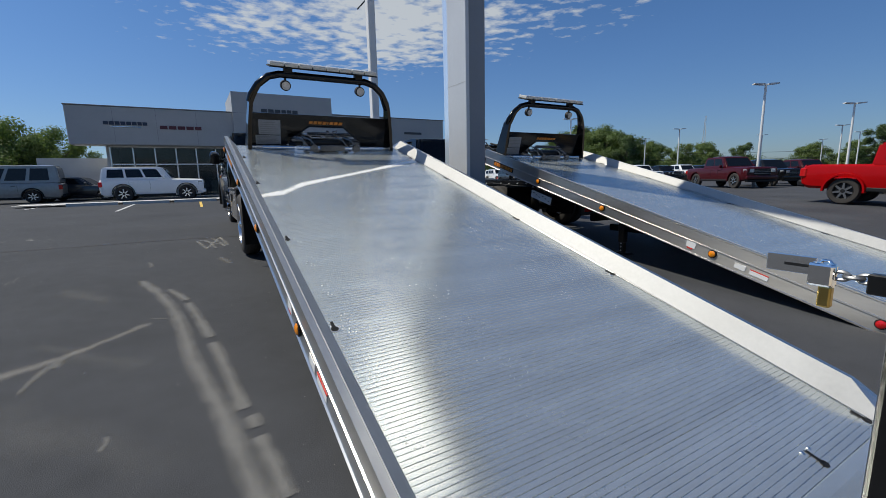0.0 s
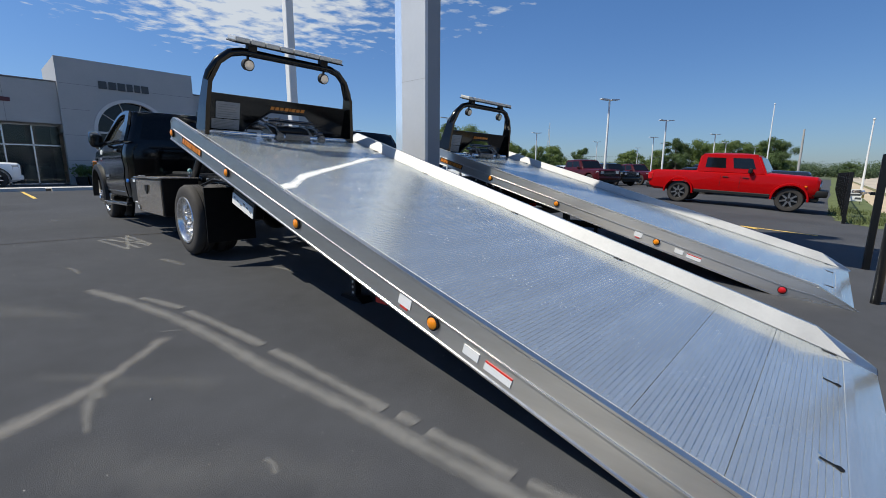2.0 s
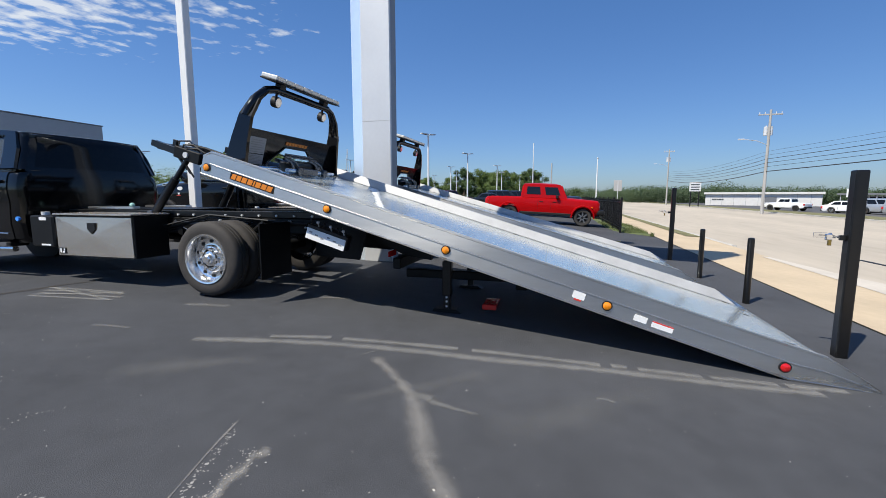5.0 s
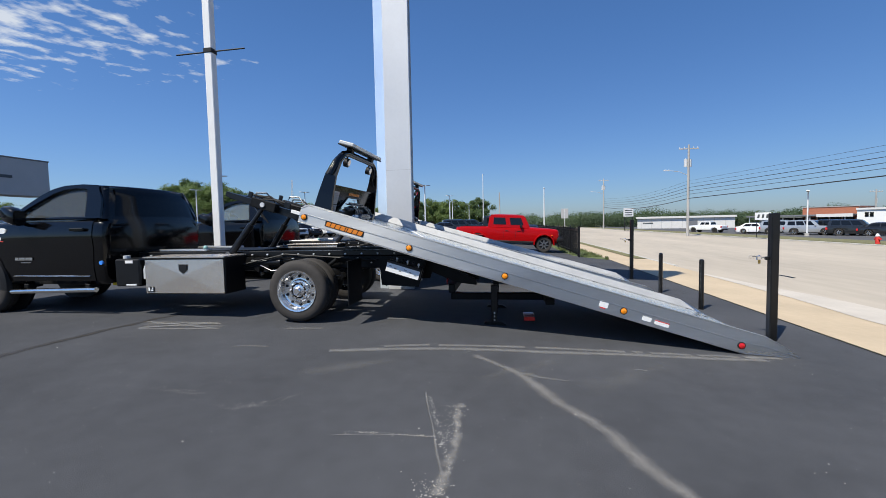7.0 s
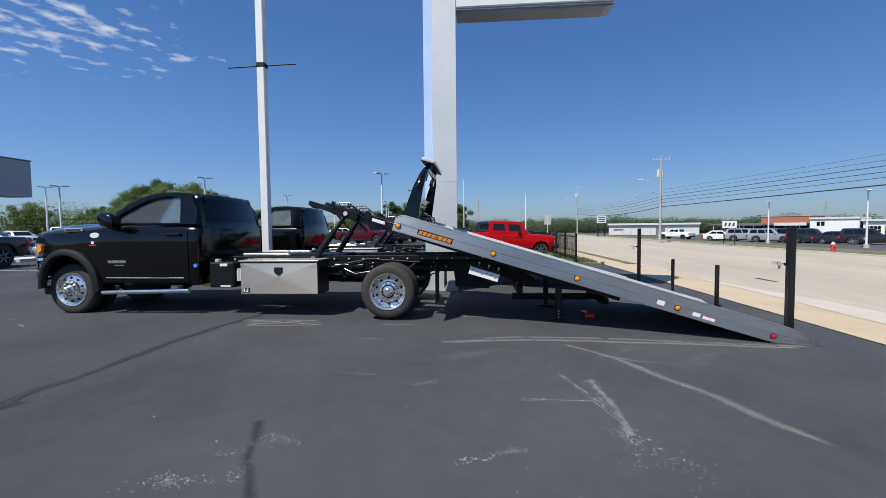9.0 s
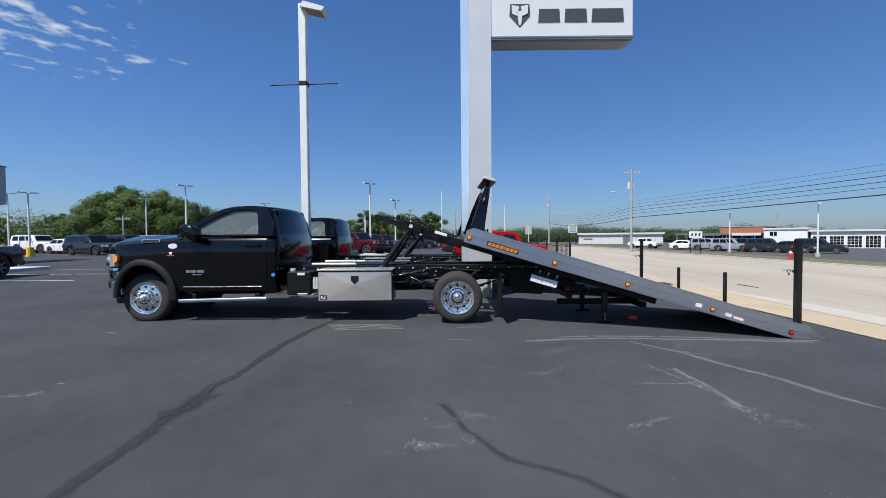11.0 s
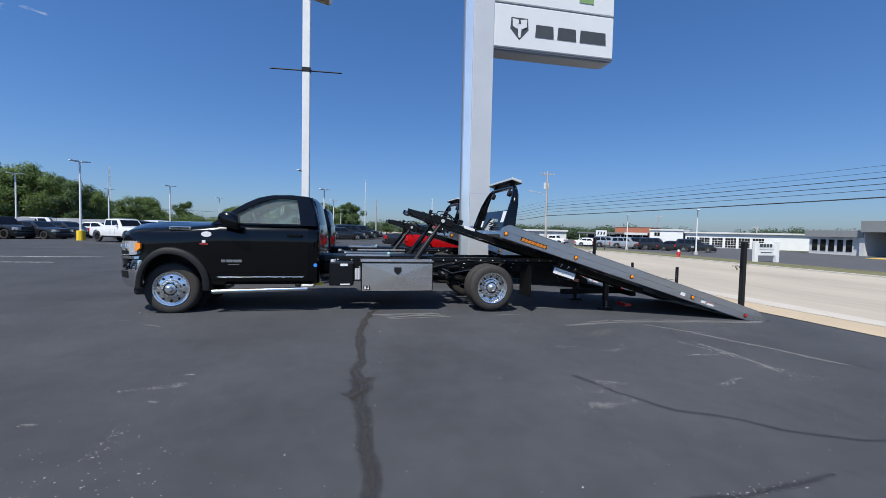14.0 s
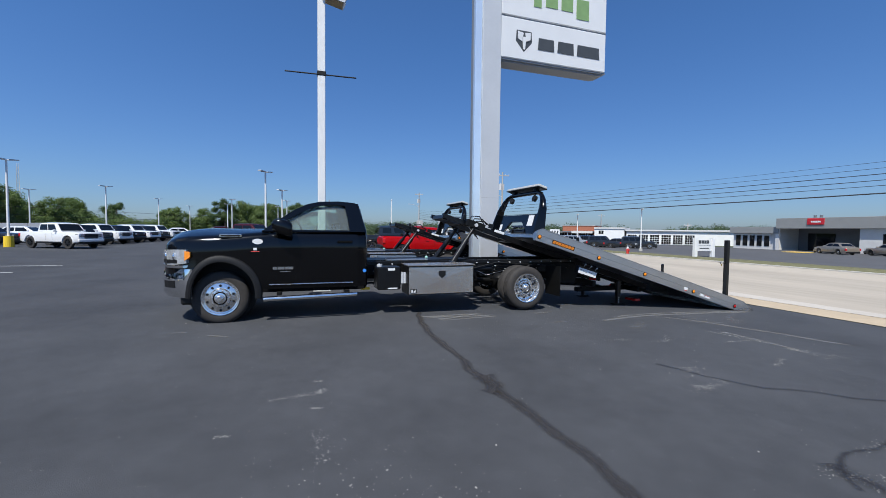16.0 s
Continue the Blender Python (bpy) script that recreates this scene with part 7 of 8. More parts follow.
# grey dealership with red sign
g = thing("grey_dealership", "grey flat-roofed showroom with a recessed entrance and red sign", "building", pose(0, -60, -0.95))
part("wall", bx(39.5, 46.4, -12, 0, 0, 2.55), M_wall_light, g)
part("fascia", bx(39.0, 46.8, -12, 0.5, 2.55, 3.55, 0.02), M_wall_grey, g, "grey fascia")
part("fascia", bx(-12.0, 39.05, -14, 1.0, 3.3, 4.85, 0.02), M_wall_grey, g, "tall grey fascia")
part("wall", bx(-12.0, 39.3, -14, -4.0, 0, 3.3), M_panel_dark, g)
part("wall", bx(38.9, 39.48, -4, 0.4, 0, 3.3), M_wall_light, g)
part("wall", bx(4.0, 29.0, -4, 0.4, 0, 3.3), M_wall_light, g)
part("roof", prism(bmesh.new(), [(-12, 4.85), (34, 4.85), (8, 7.6), (-12, 8.4)], "y", -20, -8), M_roof_grey, g, "sloping grey roof behind")
for i in range(5):
    part("window", bx(40.6 + 1.15 * i, 41.35 + 1.15 * i, 0.003, 0.05, 0.5, 2.2), M_glass_dark, g)
part("entrance", bx(34.0, 37.5, -3.95, -3.9, 0, 2.6), M_glass_dark, g)
for i in range(6):
    part("window", bx(6 + 3.6 * i, 8.6 + 3.6 * i, 0.403, 0.45, 0.5, 2.6), M_glass_dark, g)
rs = part("sign", bx(32.7, 34.8, 1.0, 1.12, 3.85, 4.75, 0.03), make_mat("sign_red", (0.5, 0.02, 0.03), 0.4), g, "red illuminated sign box")
for bm in letter_blocks(34.3, -1.2, 4.15, 0.24, [1, 1, 1, 1, 1, 1], lambda u, v: (u, 1.14, v), 0.2, 0.01):
    part("letter", bm, M_decal_white, rs)
for x in (34.8, 35.6):
    bm = bmesh.new()
    rod(bm, (x, -2, 4.85), (x, -2, 5.3), 0.16, 0.2, 10)
    part("roof_fan", bm, M_panel_dark, g)
part("kerb", bx(30.5, 33.0, 6.5, 9.0, 0.0, 0.12), M_yellow_paint, g)
# monument sign on the verge
ms = thing("monument_sign", "white two-post sign on the grass verge", "sign", pose(24.4, -26.5, ground_z(-26.5)))
for y in (-1.12, 1.12):
    part("post", bx(-0.15, 0.15, y - 0.17, y + 0.17, 0, 1.85, 0.02), M_wall_white, ms)
part("panel", bx(-0.05, 0.05, -0.945, 0.945, 0.6, 1.68, 0.01), M_wall_white, ms)
bm = bmesh.new()
for ya, yb, za, zb in ((0.75, 0.42, 1.32, 1.62), (0.36, 0.08, 1.32, 1.62), (0.02, -0.26, 1.32, 1.62), (-0.32, -0.58, 1.32, 1.62), (0.75, -0.85, 1.1, 1.13), (0.6, -0.6, 0.82, 0.90)):
    quad_panel(bm, [(-0.055, ya, za), (-0.055, yb, za), (-0.055, yb, zb), (-0.055, ya, zb)], 0.008)
part("print", bm, M_sign_dark, ms)
hy = thing("fire_hydrant", "small red fire hydrant with white cap on the verge", "fire hydrant", pose(29.9, -22.4, ground_z(-22.4)))
bm = bmesh.new()
rod(bm, (0, 0, 0), (0, 0, 0.6), 0.14, 0.13, 14)
rod(bm, (-0.24, 0, 0.42), (0.24, 0, 0.42), 0.08, seg=10)
part("barrel", bm, M_hydrant, hy, "", True)
bm = bmesh.new()
rod(bm, (0, 0, 0.6), (0, 0, 0.8), 0.15, 0.06, 14)
part("cap", bm, M_decal_white, hy, "", True)
# roadside signs
rsn = thing("roadside_sign", "white roadside sign on two dark posts", "sign", pose(87.2, -21.3, ground_z(-21.3)))
for y in (-0.7, 0.7):
    part("post", bx(-0.08, 0.08, y - 0.08, y + 0.08, 0, 2.9), M_trim, rsn)
part("panel", bx(-0.1, 0.1, -0.95, 0.95, 2.85, 4.6, 0.02), M_sign_white, rsn)
bm = bmesh.new()
for k in range(3):
    quad_panel(bm, [(-0.11, 0.75, 3.1 + 0.45 * k), (-0.11, -0.7, 3.1 + 0.45 * k), (-0.11, -0.7, 3.3 + 0.45 * k), (-0.11, 0.75, 3.3 + 0.45 * k)], 0.01)
part("print", bm, M_sign_dark, rsn)
rs2 = thing("roadside_sign", "white sign with dark unreadable marks on thin posts", "sign", pose(42.8, -22.0, ground_z(-22.0), 0, 0, -22))
for y in (-0.5, 0.5):
    part("post", bx(-0.03, 0.03, y - 0.03, y + 0.03, 0, 1.85), M_trim, rs2)
part("panel", bx(-0.04, 0.04, -0.66, 0.66, 1.85, 2.6, 0.01), M_sign_white, rs2)
bm = bmesh.new()
for k in range(3):
    quad_panel(bm, [(-0.05, 0.48 - 0.36 * k, 2.05), (-0.05, 0.30 - 0.36 * k, 2.05), (-0.05, 0.24 - 0.36 * k, 2.42), (-0.05, 0.42 - 0.36 * k, 2.42)], 0.008)
part("print", bm, M_sign_dark, rs2)
tsn = thing("traffic_sign", "back of a grey traffic sign on a thin post", "traffic sign", pose(38.5, -2.0, ground_z(-2.0)))
part("post", bx(-0.04, 0.04, -0.03, 0.03, 0, 2.9), M_galv, tsn)
part("plate", bx(-0.02, 0.02, -0.34, 0.34, 2.0, 2.95, 0.01), M_panel_grey, tsn)

m_, L = frame_at((46.5, 47.5), (53.5, 36.5), 0.09)
bw = thing("boundary_wall", "low white panelled wall along the back of the lot", "wall", m_, kind="structure")
for i in range(6):
    part("panel", bx(L * i / 6 + 0.02, L * (i + 1) / 6 - 0.02, 0, 0.12, 0, 1.75 + 0.06 * (i % 2), 0.01), M_wall_light, bw)

# ---- trees ----


def leaf_cloud(bm, rnd, centre, rad, count, size):
    for _ in range(count):
        d = Vector((rnd.gauss(0, 1), rnd.gauss(0, 1), rnd.gauss(0, 1))).normalized() * rad * (0.40 + 0.60 * rnd.random() ** 1.3)
        d.z *= 0.8
        p = centre + d
        nrm = (d.normalized() + Vector((rnd.uniform(-1, 1), rnd.uniform(-1, 1), rnd.uniform(-0.4, 1))) * 0.9).normalized()
        e_ = nrm.orthogonal().normalized()
        f_ = nrm.cross(e_)
        a = rnd.uniform(0, math.pi)
        u = (e_ * math.cos(a) + f_ * math.sin(a)) * size * rnd.uniform(0.6, 1.3)
        v = (f_ * math.cos(a) - e_ * math.sin(a)) * size * rnd.uniform(0.4, 0.9)
        bm.faces.new([bm.verts.new(p + u), bm.verts.new(p + v), bm.verts.new(p - u), bm.verts.new(p - v)])


def tree(seed, h, spread, material, label):
    rnd = random.Random(seed)
    e = thing("tree", label, "tree", pose(0, 0, 0), "trees round the lots")
    bm = bmesh.new()
    trunk_h = h * 0.34
    tube_pts = [(0, 0, 0), (rnd.uniform(-0.1, 0.1), 0.05, trunk_h * 0.5), (rnd.uniform(-0.2, 0.2), 0.1, trunk_h)]
    rod(bm, tube_pts[0], tube_pts[1], 0.028 * h, 0.022 * h, 9)
    rod(bm, tube_pts[1], tube_pts[2], 0.022 * h, 0.017 * h, 9)
    crown = bmesh.new()
    for k in range(30):
        a = 2 * math.pi * k / 30 * 2.4 + rnd.uniform(-0.3, 0.3)
        zz = h * rnd.uniform(0.22, 0.88)
        rr = spread * (1.0 - 0.62 * abs(zz / h - 0.50) * 1.6) * rnd.uniform(0.35, 1.12)
        c = Vector((rr * math.cos(a), rr * math.sin(a), zz))
        rod(bm, tube_pts[2] if zz > trunk_h else tube_pts[1], c * 0.85 + Vector((0, 0, 0.1 * zz)), 0.010 * h, 0.003 * h, 5)
        leaf_cloud(crown, rnd, c, spread * rnd.uniform(0.18, 0.40), 520, 0.0125 * h)
    leaf_cloud(crown, rnd, Vector((0.1 * spread, 0, h * 0.78)), spread * 0.42, 600, 0.016 * h)
    leaf_cloud(crown, rnd, Vector((0, 0, h * 0.50)), spread * 0.62, 1000, 0.018 * h)
    part("trunk", bm, M_bark, e, "brown trunk with limbs", True)
    part("crown", crown, material, e, "dense green foliage with gaps")
    return e


kinds = [tree(3, 10.0, 4.4, M_leaf, "broad green deciduous tree in full leaf"), tree(8, 10.0, 3.6, M_leaf_dark, "tall dark green deciduous tree"), tree(15, 10.0, 5.0, M_leaf, "wide spreading green tree")]
rnd = random.Random(5)
spots = [(65.1, 65.9, 9.4), (71.6, 64.0, 12.0), (68.6, 57.9, 10.8), (70.2, 55.4, 10.0), (68.2, 50.8, 8.8), (73.2, 50.1, 7.2), (70, 66, 11.0), (64, 71, 6.2), (76, 61, 10.6), (80, 55, 7.4), (86, 57, 8.0), (58, 76, 6.6), (91, 50, 7.2), (98, 46, 7.0), (50, 82, 7.0), (42, 88, 7.0), (101, 26, 8.6), (104, 22, 8.4), (108, 20, 8.0), (105, 9.5, 8.4), (110, 12, 8.2), (99, 17, 8.0), (114, 16, 8.6), (120, 22, 8.4), (106, 31, 6.8), (112, 40, 6.6),
         (-9.4, 46, 6.0), (-10.9, 44, 6.6), (-16, 58, 8.0), (-11.5, 54, 6.0), (-22, 62, 6.5), (-30, 66, 7), (120, 9, 4.6), (128, 14, 5), (73, 70, 10.8), (67, 62, 9.8), (84, 50, 7.2), (140, -2, 4.4), (104, 37, 6.5), (96, 52, 8)]
for i, (x, y, h) in enumerate(spots):
    m_ = pose(x, y, ground_z(y) - 0.05, 0, 0, rnd.uniform(0, 360)) @ Matrix.Scale(h / 10.0, 4)
    if i < 3:
        kinds[i].matrix_basis = m_
    else:
        src = kinds[i % 3]
        c = copy_thing(src, Matrix())
        c.matrix_basis = m_

# undergrowth along the wood's edge
bm = bmesh.new()
for k in range(90):
    t_ = k / 89
    x, y = 34 + 76 * t_ + rnd.uniform(-3, 3), 94 - 62 * t_ + rnd.uniform(-3, 3)
    hh = rnd.uniform(3.2, 5.2) * (1.45 if 0.12 < t_ < 0.58 else 1.0)
    leaf_cloud(bm, rnd, Vector((x, y, hh * 0.45)), hh * 0.6, 520, 0.15)
solid("undergrowth", bm, M_leaf, "green undergrowth along the edge of the woods", "bushes", kind="stuff")
# far woods all round, uncountable
bm = bmesh.new()
rnd = random.Random(11)
for k in range(460):
    a = 2 * math.pi * k / 460 + rnd.uniform(-0.01, 0.01)
    R_ = rnd.uniform(165, 215)
    x, y = 20 + R_ * math.cos(a), -5 + R_ * math.sin(a)
    hh = rnd.uniform(2.8, 6.2) * (1.0 + 0.30 * math.sin(a * 17) + 0.22 * math.sin(a * 41 + 1.3))
    leaf_cloud(bm, rnd, Vector((x, y, hh * 0.36)), hh * 0.70, 760, 0.26)
solid("far_woods", bm, M_leaf_far, "band of distant green woods", "woods", kind="stuff")
bm = bmesh.new()
for k in range(120):
    x, y = 260 + rnd.uniform(-20, 60), rnd.uniform(-110, 60)
    leaf_cloud(bm, rnd, Vector((x, y, 2.2 + rnd.uniform(-2, 2))), 4.6, 380, 0.3)
solid("far_woods", bm, M_leaf_far, "wooded rise at the far end of the road", "woods", kind="stuff")

bm = bmesh.new()
for k in range(110):
    t_ = k / 109
    x, y = 150 - 14 * t_ + rnd.uniform(-6, 6), -16 - 80 * t_ + rnd.uniform(-4, 4)
    hh = rnd.uniform(4.2, 6.6) * (1.0 - 0.25 * t_)
    leaf_cloud(bm, rnd, Vector((x, y, hh * 0.42 - 0.8)), hh * 0.68, 800, 0.19)
solid("far_woods", bm, M_leaf_far, "green woods behind the low buildings across the road", "woods", kind="stuff")

bm = bmesh.new()
edge_a = [(9.5, -2.02), (7.0, -2.0), (5.34, -1.98), (4.13, -1.88), (3.36, -1.80), (2.8, -1.80), (1.5, -1.84), (-0.5, -1.95)]
edge_b = [(9.5, -2.2), (7.0, -2.5), (5.74, -2.78), (4.9, -2.88), (4.04, -2.90), (2.9, -2.90), (1.5, -2.88), (-0.5, -2.80)]
va = [bm.verts.new((x, y, ground_z(y) + 0.018)) for x, y in edge_a]
vb = [bm.verts.new((x, y, ground_z(y) + 0.012)) for x, y in edge_b]
for i in range(len(va) - 1):
    bm.faces.new((va[i], va[i + 1], vb[i + 1], vb[i]))
solid("pavement_apron", bm, M_apron, "pale new concrete driveway apron at the kerb", "pavement", kind="structure")

# ---- marks on the asphalt ----
M_chip = make_mat("pale_chip", (0.31, 0.30, 0.28), 0.9, var=0.3, scale=20)
M_dust = mark_mat("pale_dust", (0.29, 0.275, 0.255), 0.54, 3.0, fade=9.0)
M_scuff = mark_mat("grey_scuff", (0.21, 0.205, 0.195), 0.55, 5.0, fade=3.0)
M_patch = mark_mat("speckled_dust", (0.36, 0.34, 0.31), 0.8, 16.0, thin=0.30)
M_tar = mark_mat("crack_sealer", (0.040, 0.036, 0.034), 0.80, 5.0, 0.6, thin=-0.25)
M_tar_faint = mark_mat("worn_sealer", (0.038, 0.034, 0.032), 0.58, 3.0, 0.5)


def smooth_path(pts, step=0.08):
    pts = [Vector((*p, 0)) for p in pts]
    out = []
    for i in range(len(pts) - 1):
        p0, p1, p2, p3 = pts[max(0, i - 1)], pts[i], pts[i + 1], pts[min(len(pts) - 1, i + 2)]
        k = max(2, int((p2 - p1).length / step))
        for j in range(k):
            t = j / k
            out.append(0.5 * ((2 * p1) + (p2 - p0) * t + (2 * p0 - 5 * p1 + 4 * p2 - p3) * t * t + (3 * p1 - p0 - 3 * p2 + p3) * t ** 3))
    return out + [pts[-1]]


def ribbon(name, pts, width, material, label, wob=0.0, lift=0.004, seed=1, even=False):
    line = smooth_path(pts)
    rnd = random.Random(seed)
    me = bpy.data.meshes.new(name)
    vs, fs, uv = [], [], []
    dist = 0.0
    for i, p in enumerate(line):
        q = line[min(i + 1, len(line) - 1)] - line[max(i - 1, 0)]
        d = q.normalized()
        nn = Vector((-d.y, d.x, 0))
        off = wob * noise.noise(Vector((p.x * 2.3, p.y * 2.3, seed)))
        w = width * (0.75 + 0.5 * noise.noise(Vector((p.x * 1.7 + 9, p.y * 1.7, seed * 3.1))) + 0.2 * rnd.random())
        if even:
            w = width
        for s in (-0.5, 0.5):
            c = p + nn * (s * w + off)
            vs.append((c.x, c.y, ground_z(c.y) + lift))
        if i:
            dist += (p - line[i - 1]).length
            a = 2 * (i - 1)
            fs.append((a, a + 1, a + 3, a + 2))
    me.from_pydata(vs, [], fs)
    ul = me.uv_layers.new(name="UVMap")
    for lp in me.loops:
        ul.data[lp.index].uv = ((lp.vertex_index // 2) / max(1, len(line) - 1), float(lp.vertex_index % 2))
    me.materials.append(material)
    ob = new(name, me)
    return tagged(ob, label, "ground mark", kind="structure")


M_strip = mark_mat("tape_film", (0.24, 0.235, 0.225), 0.54, 6.0, thin=-0.18)
TAPE = [(-0.24, 5.67), (-0.06, 5.10), (0.08, 4.47), (0.16, 3.9), (0.21, 3.37), (0.29, 2.9), (0.35, 2.53), (0.40, 2.11), (0.47, 1.6), (0.55, 1.1)]
ribbon("tape_residue", TAPE, 0.145, M_strip, "pale strip of old tape residue", 0.0, 0.005, 2, even=True)
UPPER = [(0.03, 5.16), (0.18, 4.69), (0.19, 4.59), (0.33, 3.65), (0.345, 3.54), (0.44, 2.57), (0.46, 2.49), (0.475, 2.38), (0.48, 2.30), (0.53, 1.86), (0.54, 1.80), (0.60, 1.35), (0.61, 1.29), (0.66, 0.9)]
for k in range(0, len(UPPER), 2):
    (xa, ya), (xb, yb) = UPPER[k], UPPER[k + 1]
    ribbon("tape_residue", [(xa, ya), ((xa + xb) / 2 + 0.006, (ya + yb) / 2), (xb, yb)], 0.115, M_strip, "broken piece of old tape residue", 0.0, 0.0055, 3 + k, even=True)
ribbon("dust_streak", [(-2.3, 2.85), (-2.03, 2.97), (-1.83, 3.08), (-1.6, 3.17), (-1.38, 3.26), (-0.98, 3.52), (-0.66, 3.67), (-0.48, 3.78), (-0.3, 3.95), (-0.05, 4.2)], 0.27, M_dust, "pale dusty streak over a crack", 0.03, 0.004, 5)
ribbon("dust_streak", [(-0.52, 3.72), (-0.57, 3.5), (-0.59, 3.3)], 0.12, M_scuff, "pale dusty streak over a crack", 0.02, 0.004, 6)
ribbon("dust_streak", [(-1.1, 4.5), (-1.75, 4.32), (-2.2, 4.19)], 0.03, M_dust, "thin pale crack in the asphalt", 0.02, 0.004, 7)
ribbon("dust_streak", [(-1.25, 4.2), (-1.87, 4.19), (-2.35, 4.22)], 0.20, M_patch, "pale dusty streak over a crack", 0.03, 0.004, 8)
ribbon("dust_streak", [(-1.88, 4.98), (-1.8, 4.6), (-1.78, 4.25)], 0.02, M_dust, "thin pale crack in the asphalt", 0.01, 0.004, 9)
ribbon("crack_sealer", [(-4.7, 8.95), (-4.06, 8.89), (-3.42, 8.9), (-2.84, 8.89), (-2.2, 8.91), (-1.7, 8.85), (-0.7, 8.87), (0.2, 8.78), (1.2, 8.6)], 0.175, M_tar, "dark sealed crack in the asphalt", 0.08, 0.004, 10)
ribbon("crack_sealer", [(-2.75, 9.0), (-2.6, 8.86), (-2.3, 8.88)], 0.38, M_tar, "dark sealer blot", 0.04, 0.005, 11)
ribbon("crack_sealer", [(-2.45, 6.8), (-2.85, 6.63), (-3.14, 6.5), (-3.34, 6.37), (-3.45, 6.11), (-3.57, 5.91), (-3.71, 5.78), (-3.83, 5.6), (-3.98, 5.2), (-4.2, 4.6)], 0.15, M_tar_faint, "worn sealed crack in the asphalt", 0.06, 0.004, 12)
ribbon("crack_sealer", [(-4.30, 6.05), (-4.36, 6.45), (-4.41, 6.85), (-4.40, 7.15), (-4.52, 7.42), (-4.70, 7.58)], 0.10, M_tar_faint, "worn sealed crack in the asphalt", 0.03, 0.004, 13)
ribbon("crack_sealer", [(-4.44, 7.42), (-4.58, 7.45), (-4.80, 7.42)], 0.26, M_tar_faint, "worn sealer blot", 0.03, 0.0045, 14)
M_chalk = mark_mat("chalk_film", (0.29, 0.285, 0.27), 0.40, 9.0, thin=-0.2)
for k, (a_, b_) in enumerate((((0.66, 8.68), (0.72, 7.62)), ((0.54, 8.55), (0.62, 8.10)), ((0.63, 8.0), (0.66, 7.55)), ((0.30, 8.42), (0.43, 7.40)), ((0.42, 8.45), (0.50, 8.0)), ((0.50, 7.95), (0.54, 7.42)), ((0.66, 8.62), (0.42, 7.42)), ((0.34, 8.45), (0.68, 7.62)))):
    ribbon("chalk_mark", [a_, ((a_[0] + b_[0]) / 2, (a_[1] + b_[1]) / 2), b_], 0.085 if k < 6 else 0.06, M_chalk, "pale chalky stripe on the asphalt", 0.0, 0.004 + 0.0006 * k, 20 + k, even=True)
for k, (a_, b_, w_) in enumerate((((1.29, 5.50), (1.39, 5.05), 0.16), ((-0.08, 4.30), (0.05, 4.22), 0.05), ((-0.14, 2.65), (-0.16, 2.53), 0.10), ((-0.53, 3.74), (-0.54, 3.60), 0.16), ((0.25, 11.80), (0.06, 11.48), 0.10), ((0.51, 12.31), (0.51, 12.09), 0.10), ((-0.25, 6.75), (-0.20, 6.35), 0.14), ((0.55, 6.6), (0.62, 6.1), 0.16))):
    ribbon("scuff", [a_, ((a_[0] + b_[0]) / 2 + 0.02, (a_[1] + b_[1]) / 2), b_], w_, M_scuff, "soft pale scuff on the asphalt", 0.02, 0.004, 40 + k)

M_wash = mark_mat("dusty_wash", (0.20, 0.197, 0.19), 0.26, 2.2, thin=0.10, fade=2.0)
for k, (pts_, w_) in enumerate((([(-0.75, 3.3), (-0.45, 2.85), (-0.1, 2.55), (0.1, 2.2)], 0.75), ([(-0.75, 4.1), (-0.4, 3.75), (-0.05, 3.3)], 0.35), ([(-0.9, 5.7), (-0.6, 5.3), (-0.4, 4.9)], 0.5))):
    ribbon("dusty_wash", pts_, w_, M_wash, "faint dusty wash on the asphalt", 0.08, 0.0034 + 0.0002 * k, 60 + k)

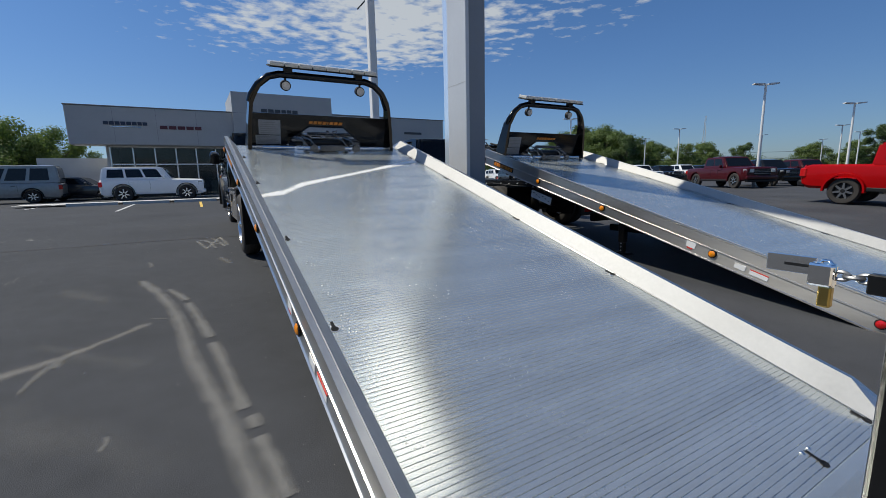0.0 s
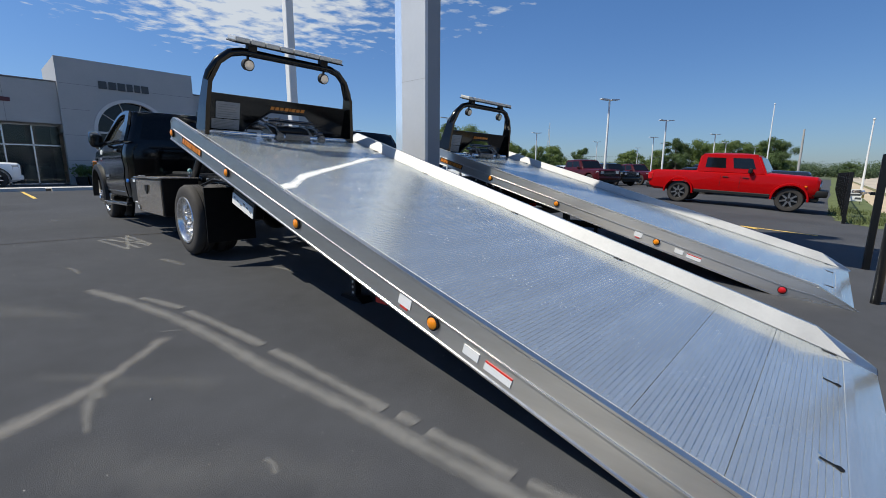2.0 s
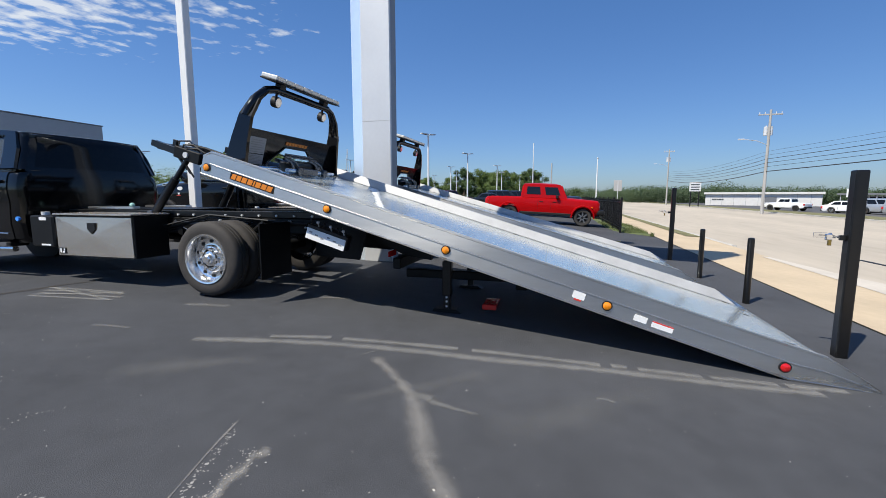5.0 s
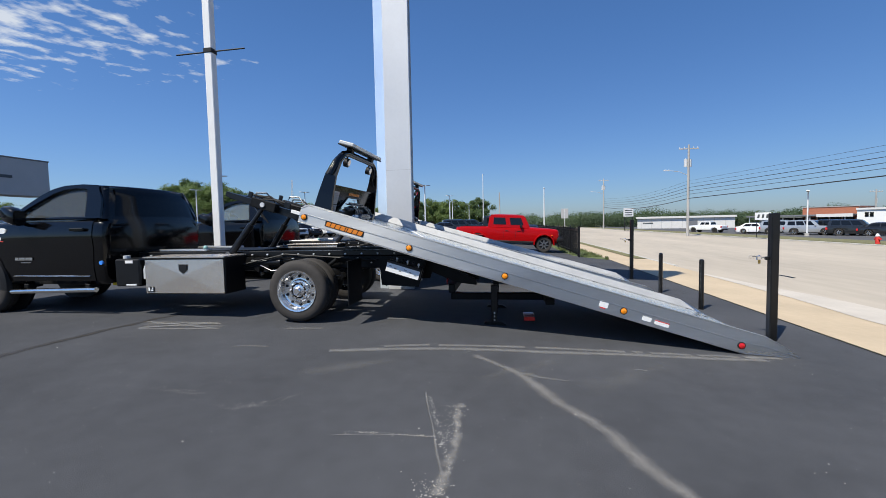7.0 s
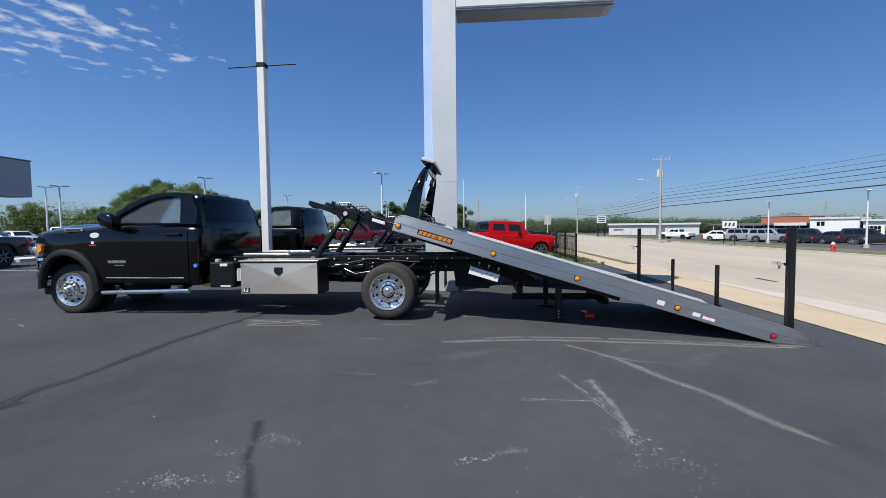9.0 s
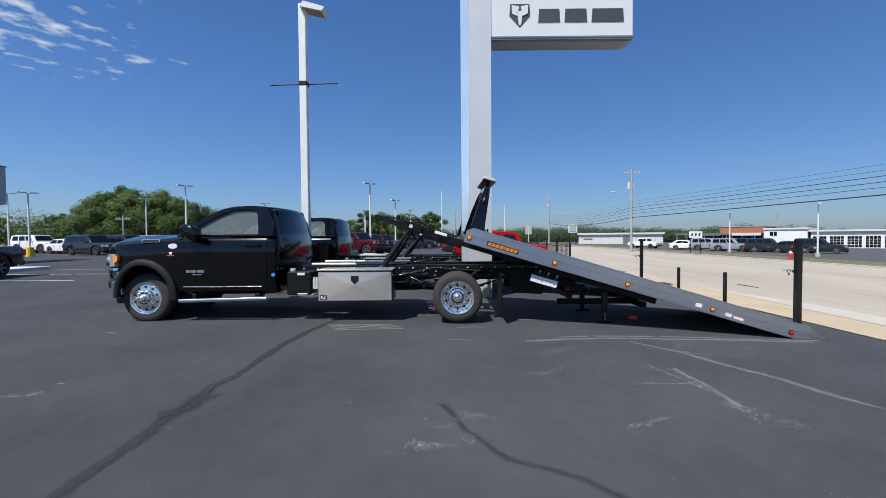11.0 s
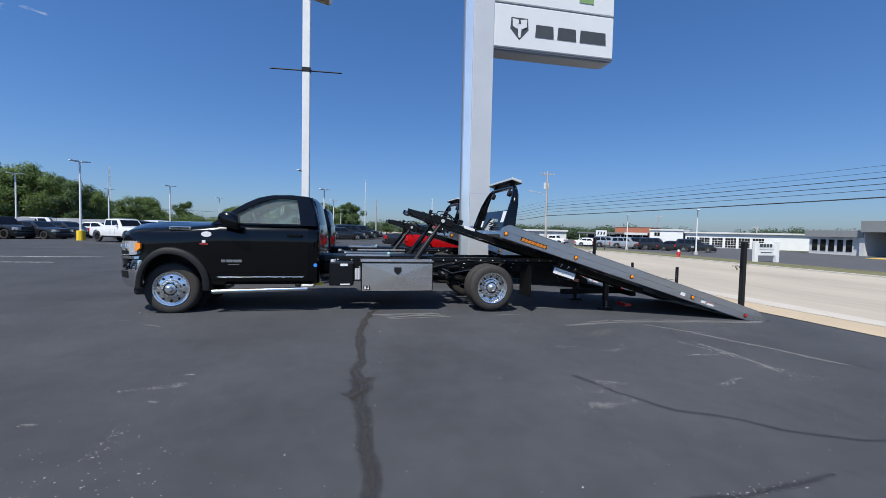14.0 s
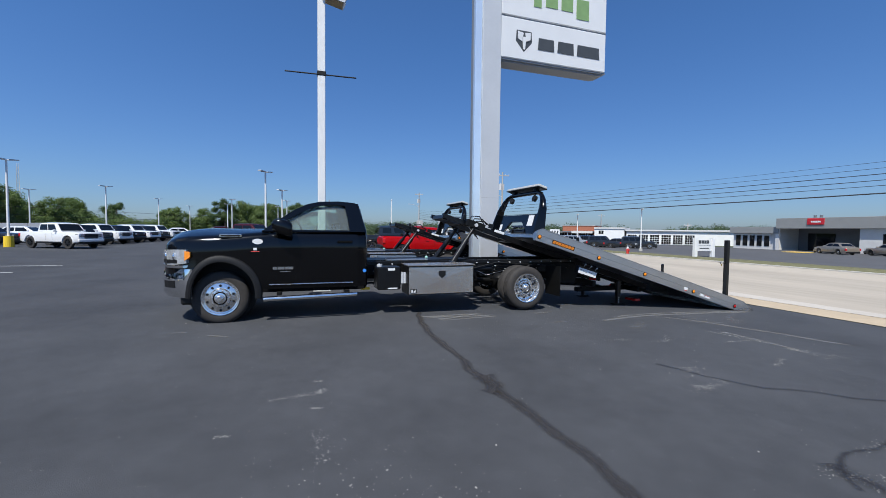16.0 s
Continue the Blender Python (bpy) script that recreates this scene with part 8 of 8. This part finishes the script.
# pale chips of worn paint and stone along cracks
CHIPS = [((-2.75, 6.71), (-2.68, 6.38), 60, 0.03), ((-2.89, 6.84), (-2.88, 6.72), 24, 0.02), ((-3.15, 6.59), (-2.89, 6.61), 50, 0.03), ((-3.24, 7.15), (-3.13, 6.66), 60, 0.03), ((-3.19, 6.98), (-3.17, 6.85), 70, 0.03), ((-1.33, 6.53), (-1.50, 6.17), 26, 0.05), ((-1.67, 5.82), (-1.30, 5.43), 40, 0.012), ((-1.30, 4.23), (-1.84, 4.22), 190, 0.04), ((-1.17, 4.45), (-2.17, 4.16), 170, 0.010), ((-1.81, 4.89), (-1.77, 4.27), 90, 0.008), ((-2.26, 4.28), (-2.40, 4.18), 150, 0.05), ((-2.50, 4.22), (-2.75, 3.94), 120, 0.09), ((-2.71, 5.16), (-2.61, 4.95), 60, 0.02), ((-2.83, 5.41), (-2.73, 5.16), 60, 0.02),
         ((-2.34, 10.87), (-2.29, 10.43), 110, 0.02), ((-2.27, 10.49), (-2.23, 10.42), 60, 0.03), ((-1.98, 10.51), (-1.99, 10.41), 30, 0.01), ((-2.60, 10.54), (-2.62, 10.47), 26, 0.012), ((-3.02, 10.52), (-3.48, 10.49), 70, 0.04), ((-2.90, 11.20), (-2.92, 11.10), 36, 0.012), ((-3.64, 10.84), (-3.85, 9.82), 130, 0.22), ((-2.62, 6.67), (-2.68, 6.47), 40, 0.02), ((-3.13, 7.03), (-3.15, 6.84), 40, 0.03), ((-4.7, 8.95), (-1.7, 8.86), 90, 0.09), ((-4.42, 7.12), (-4.34, 6.35), 60, 0.025), ((-4.46, 7.55), (-4.75, 7.30), 120, 0.06), ((-4.2, 10.4), (-4.4, 9.3), 160, 0.22), ((-1.62, 5.95), (-1.50, 5.5), 50, 0.03), ((-1.40, 6.65), (-1.44, 6.2), 60, 0.03)]
rnd = random.Random(77)
bm = bmesh.new()
for a_, b_, n_, sp in CHIPS:
    for _ in range(n_):
        t = rnd.random()
        x, y = a_[0] + (b_[0] - a_[0]) * t + rnd.gauss(0, sp), a_[1] + (b_[1] - a_[1]) * t + rnd.gauss(0, sp)
        s = rnd.uniform(0.0015, 0.0055) * (1.8 if rnd.random() < 0.06 else 1.0)
        z = ground_z(y) + 0.0012
        a0 = rnd.uniform(0, 6.28)
        ring = [bm.verts.new((x + s * rnd.uniform(0.6, 1.3) * math.cos(a0 + q), y + s * rnd.uniform(0.6, 1.3) * math.sin(a0 + q), z)) for q in (0, 1.3, 2.6, 4.0, 5.2)]
        top = bm.verts.new((x, y, z + s * 0.35))
        for i in range(5):
            bm.faces.new((ring[i], ring[(i + 1) % 5], top))
solid("paint_chips", bm, M_chip, "pale chips scattered along the cracks", "grit", kind="stuff")

# loose grit
rnd = random.Random(21)
bm = bmesh.new()
for _ in range(1700):
    x, y = rnd.uniform(-7, 1.2), rnd.uniform(-0.2, 15)
    s = rnd.uniform(0.0015, 0.0042) * (2.2 if rnd.random() < 0.03 else 1)
    c = Vector((x, y, ground_z(y) + s * 0.4))
    vs = [bm.verts.new(c + Vector((s * math.cos(a + rnd.uniform(-0.4, 0.4)), s * math.sin(a), 0))) for a in (0, 1.6, 3.1, 4.7)]
    tp = bm.verts.new(c + Vector((0, 0, s * 0.9)))
    for i in range(4):
        bm.faces.new((vs[i], vs[(i + 1) % 4], tp))
solid("grit", bm, M_kerb, "scattered pale grit on the asphalt", "grit", kind="stuff")
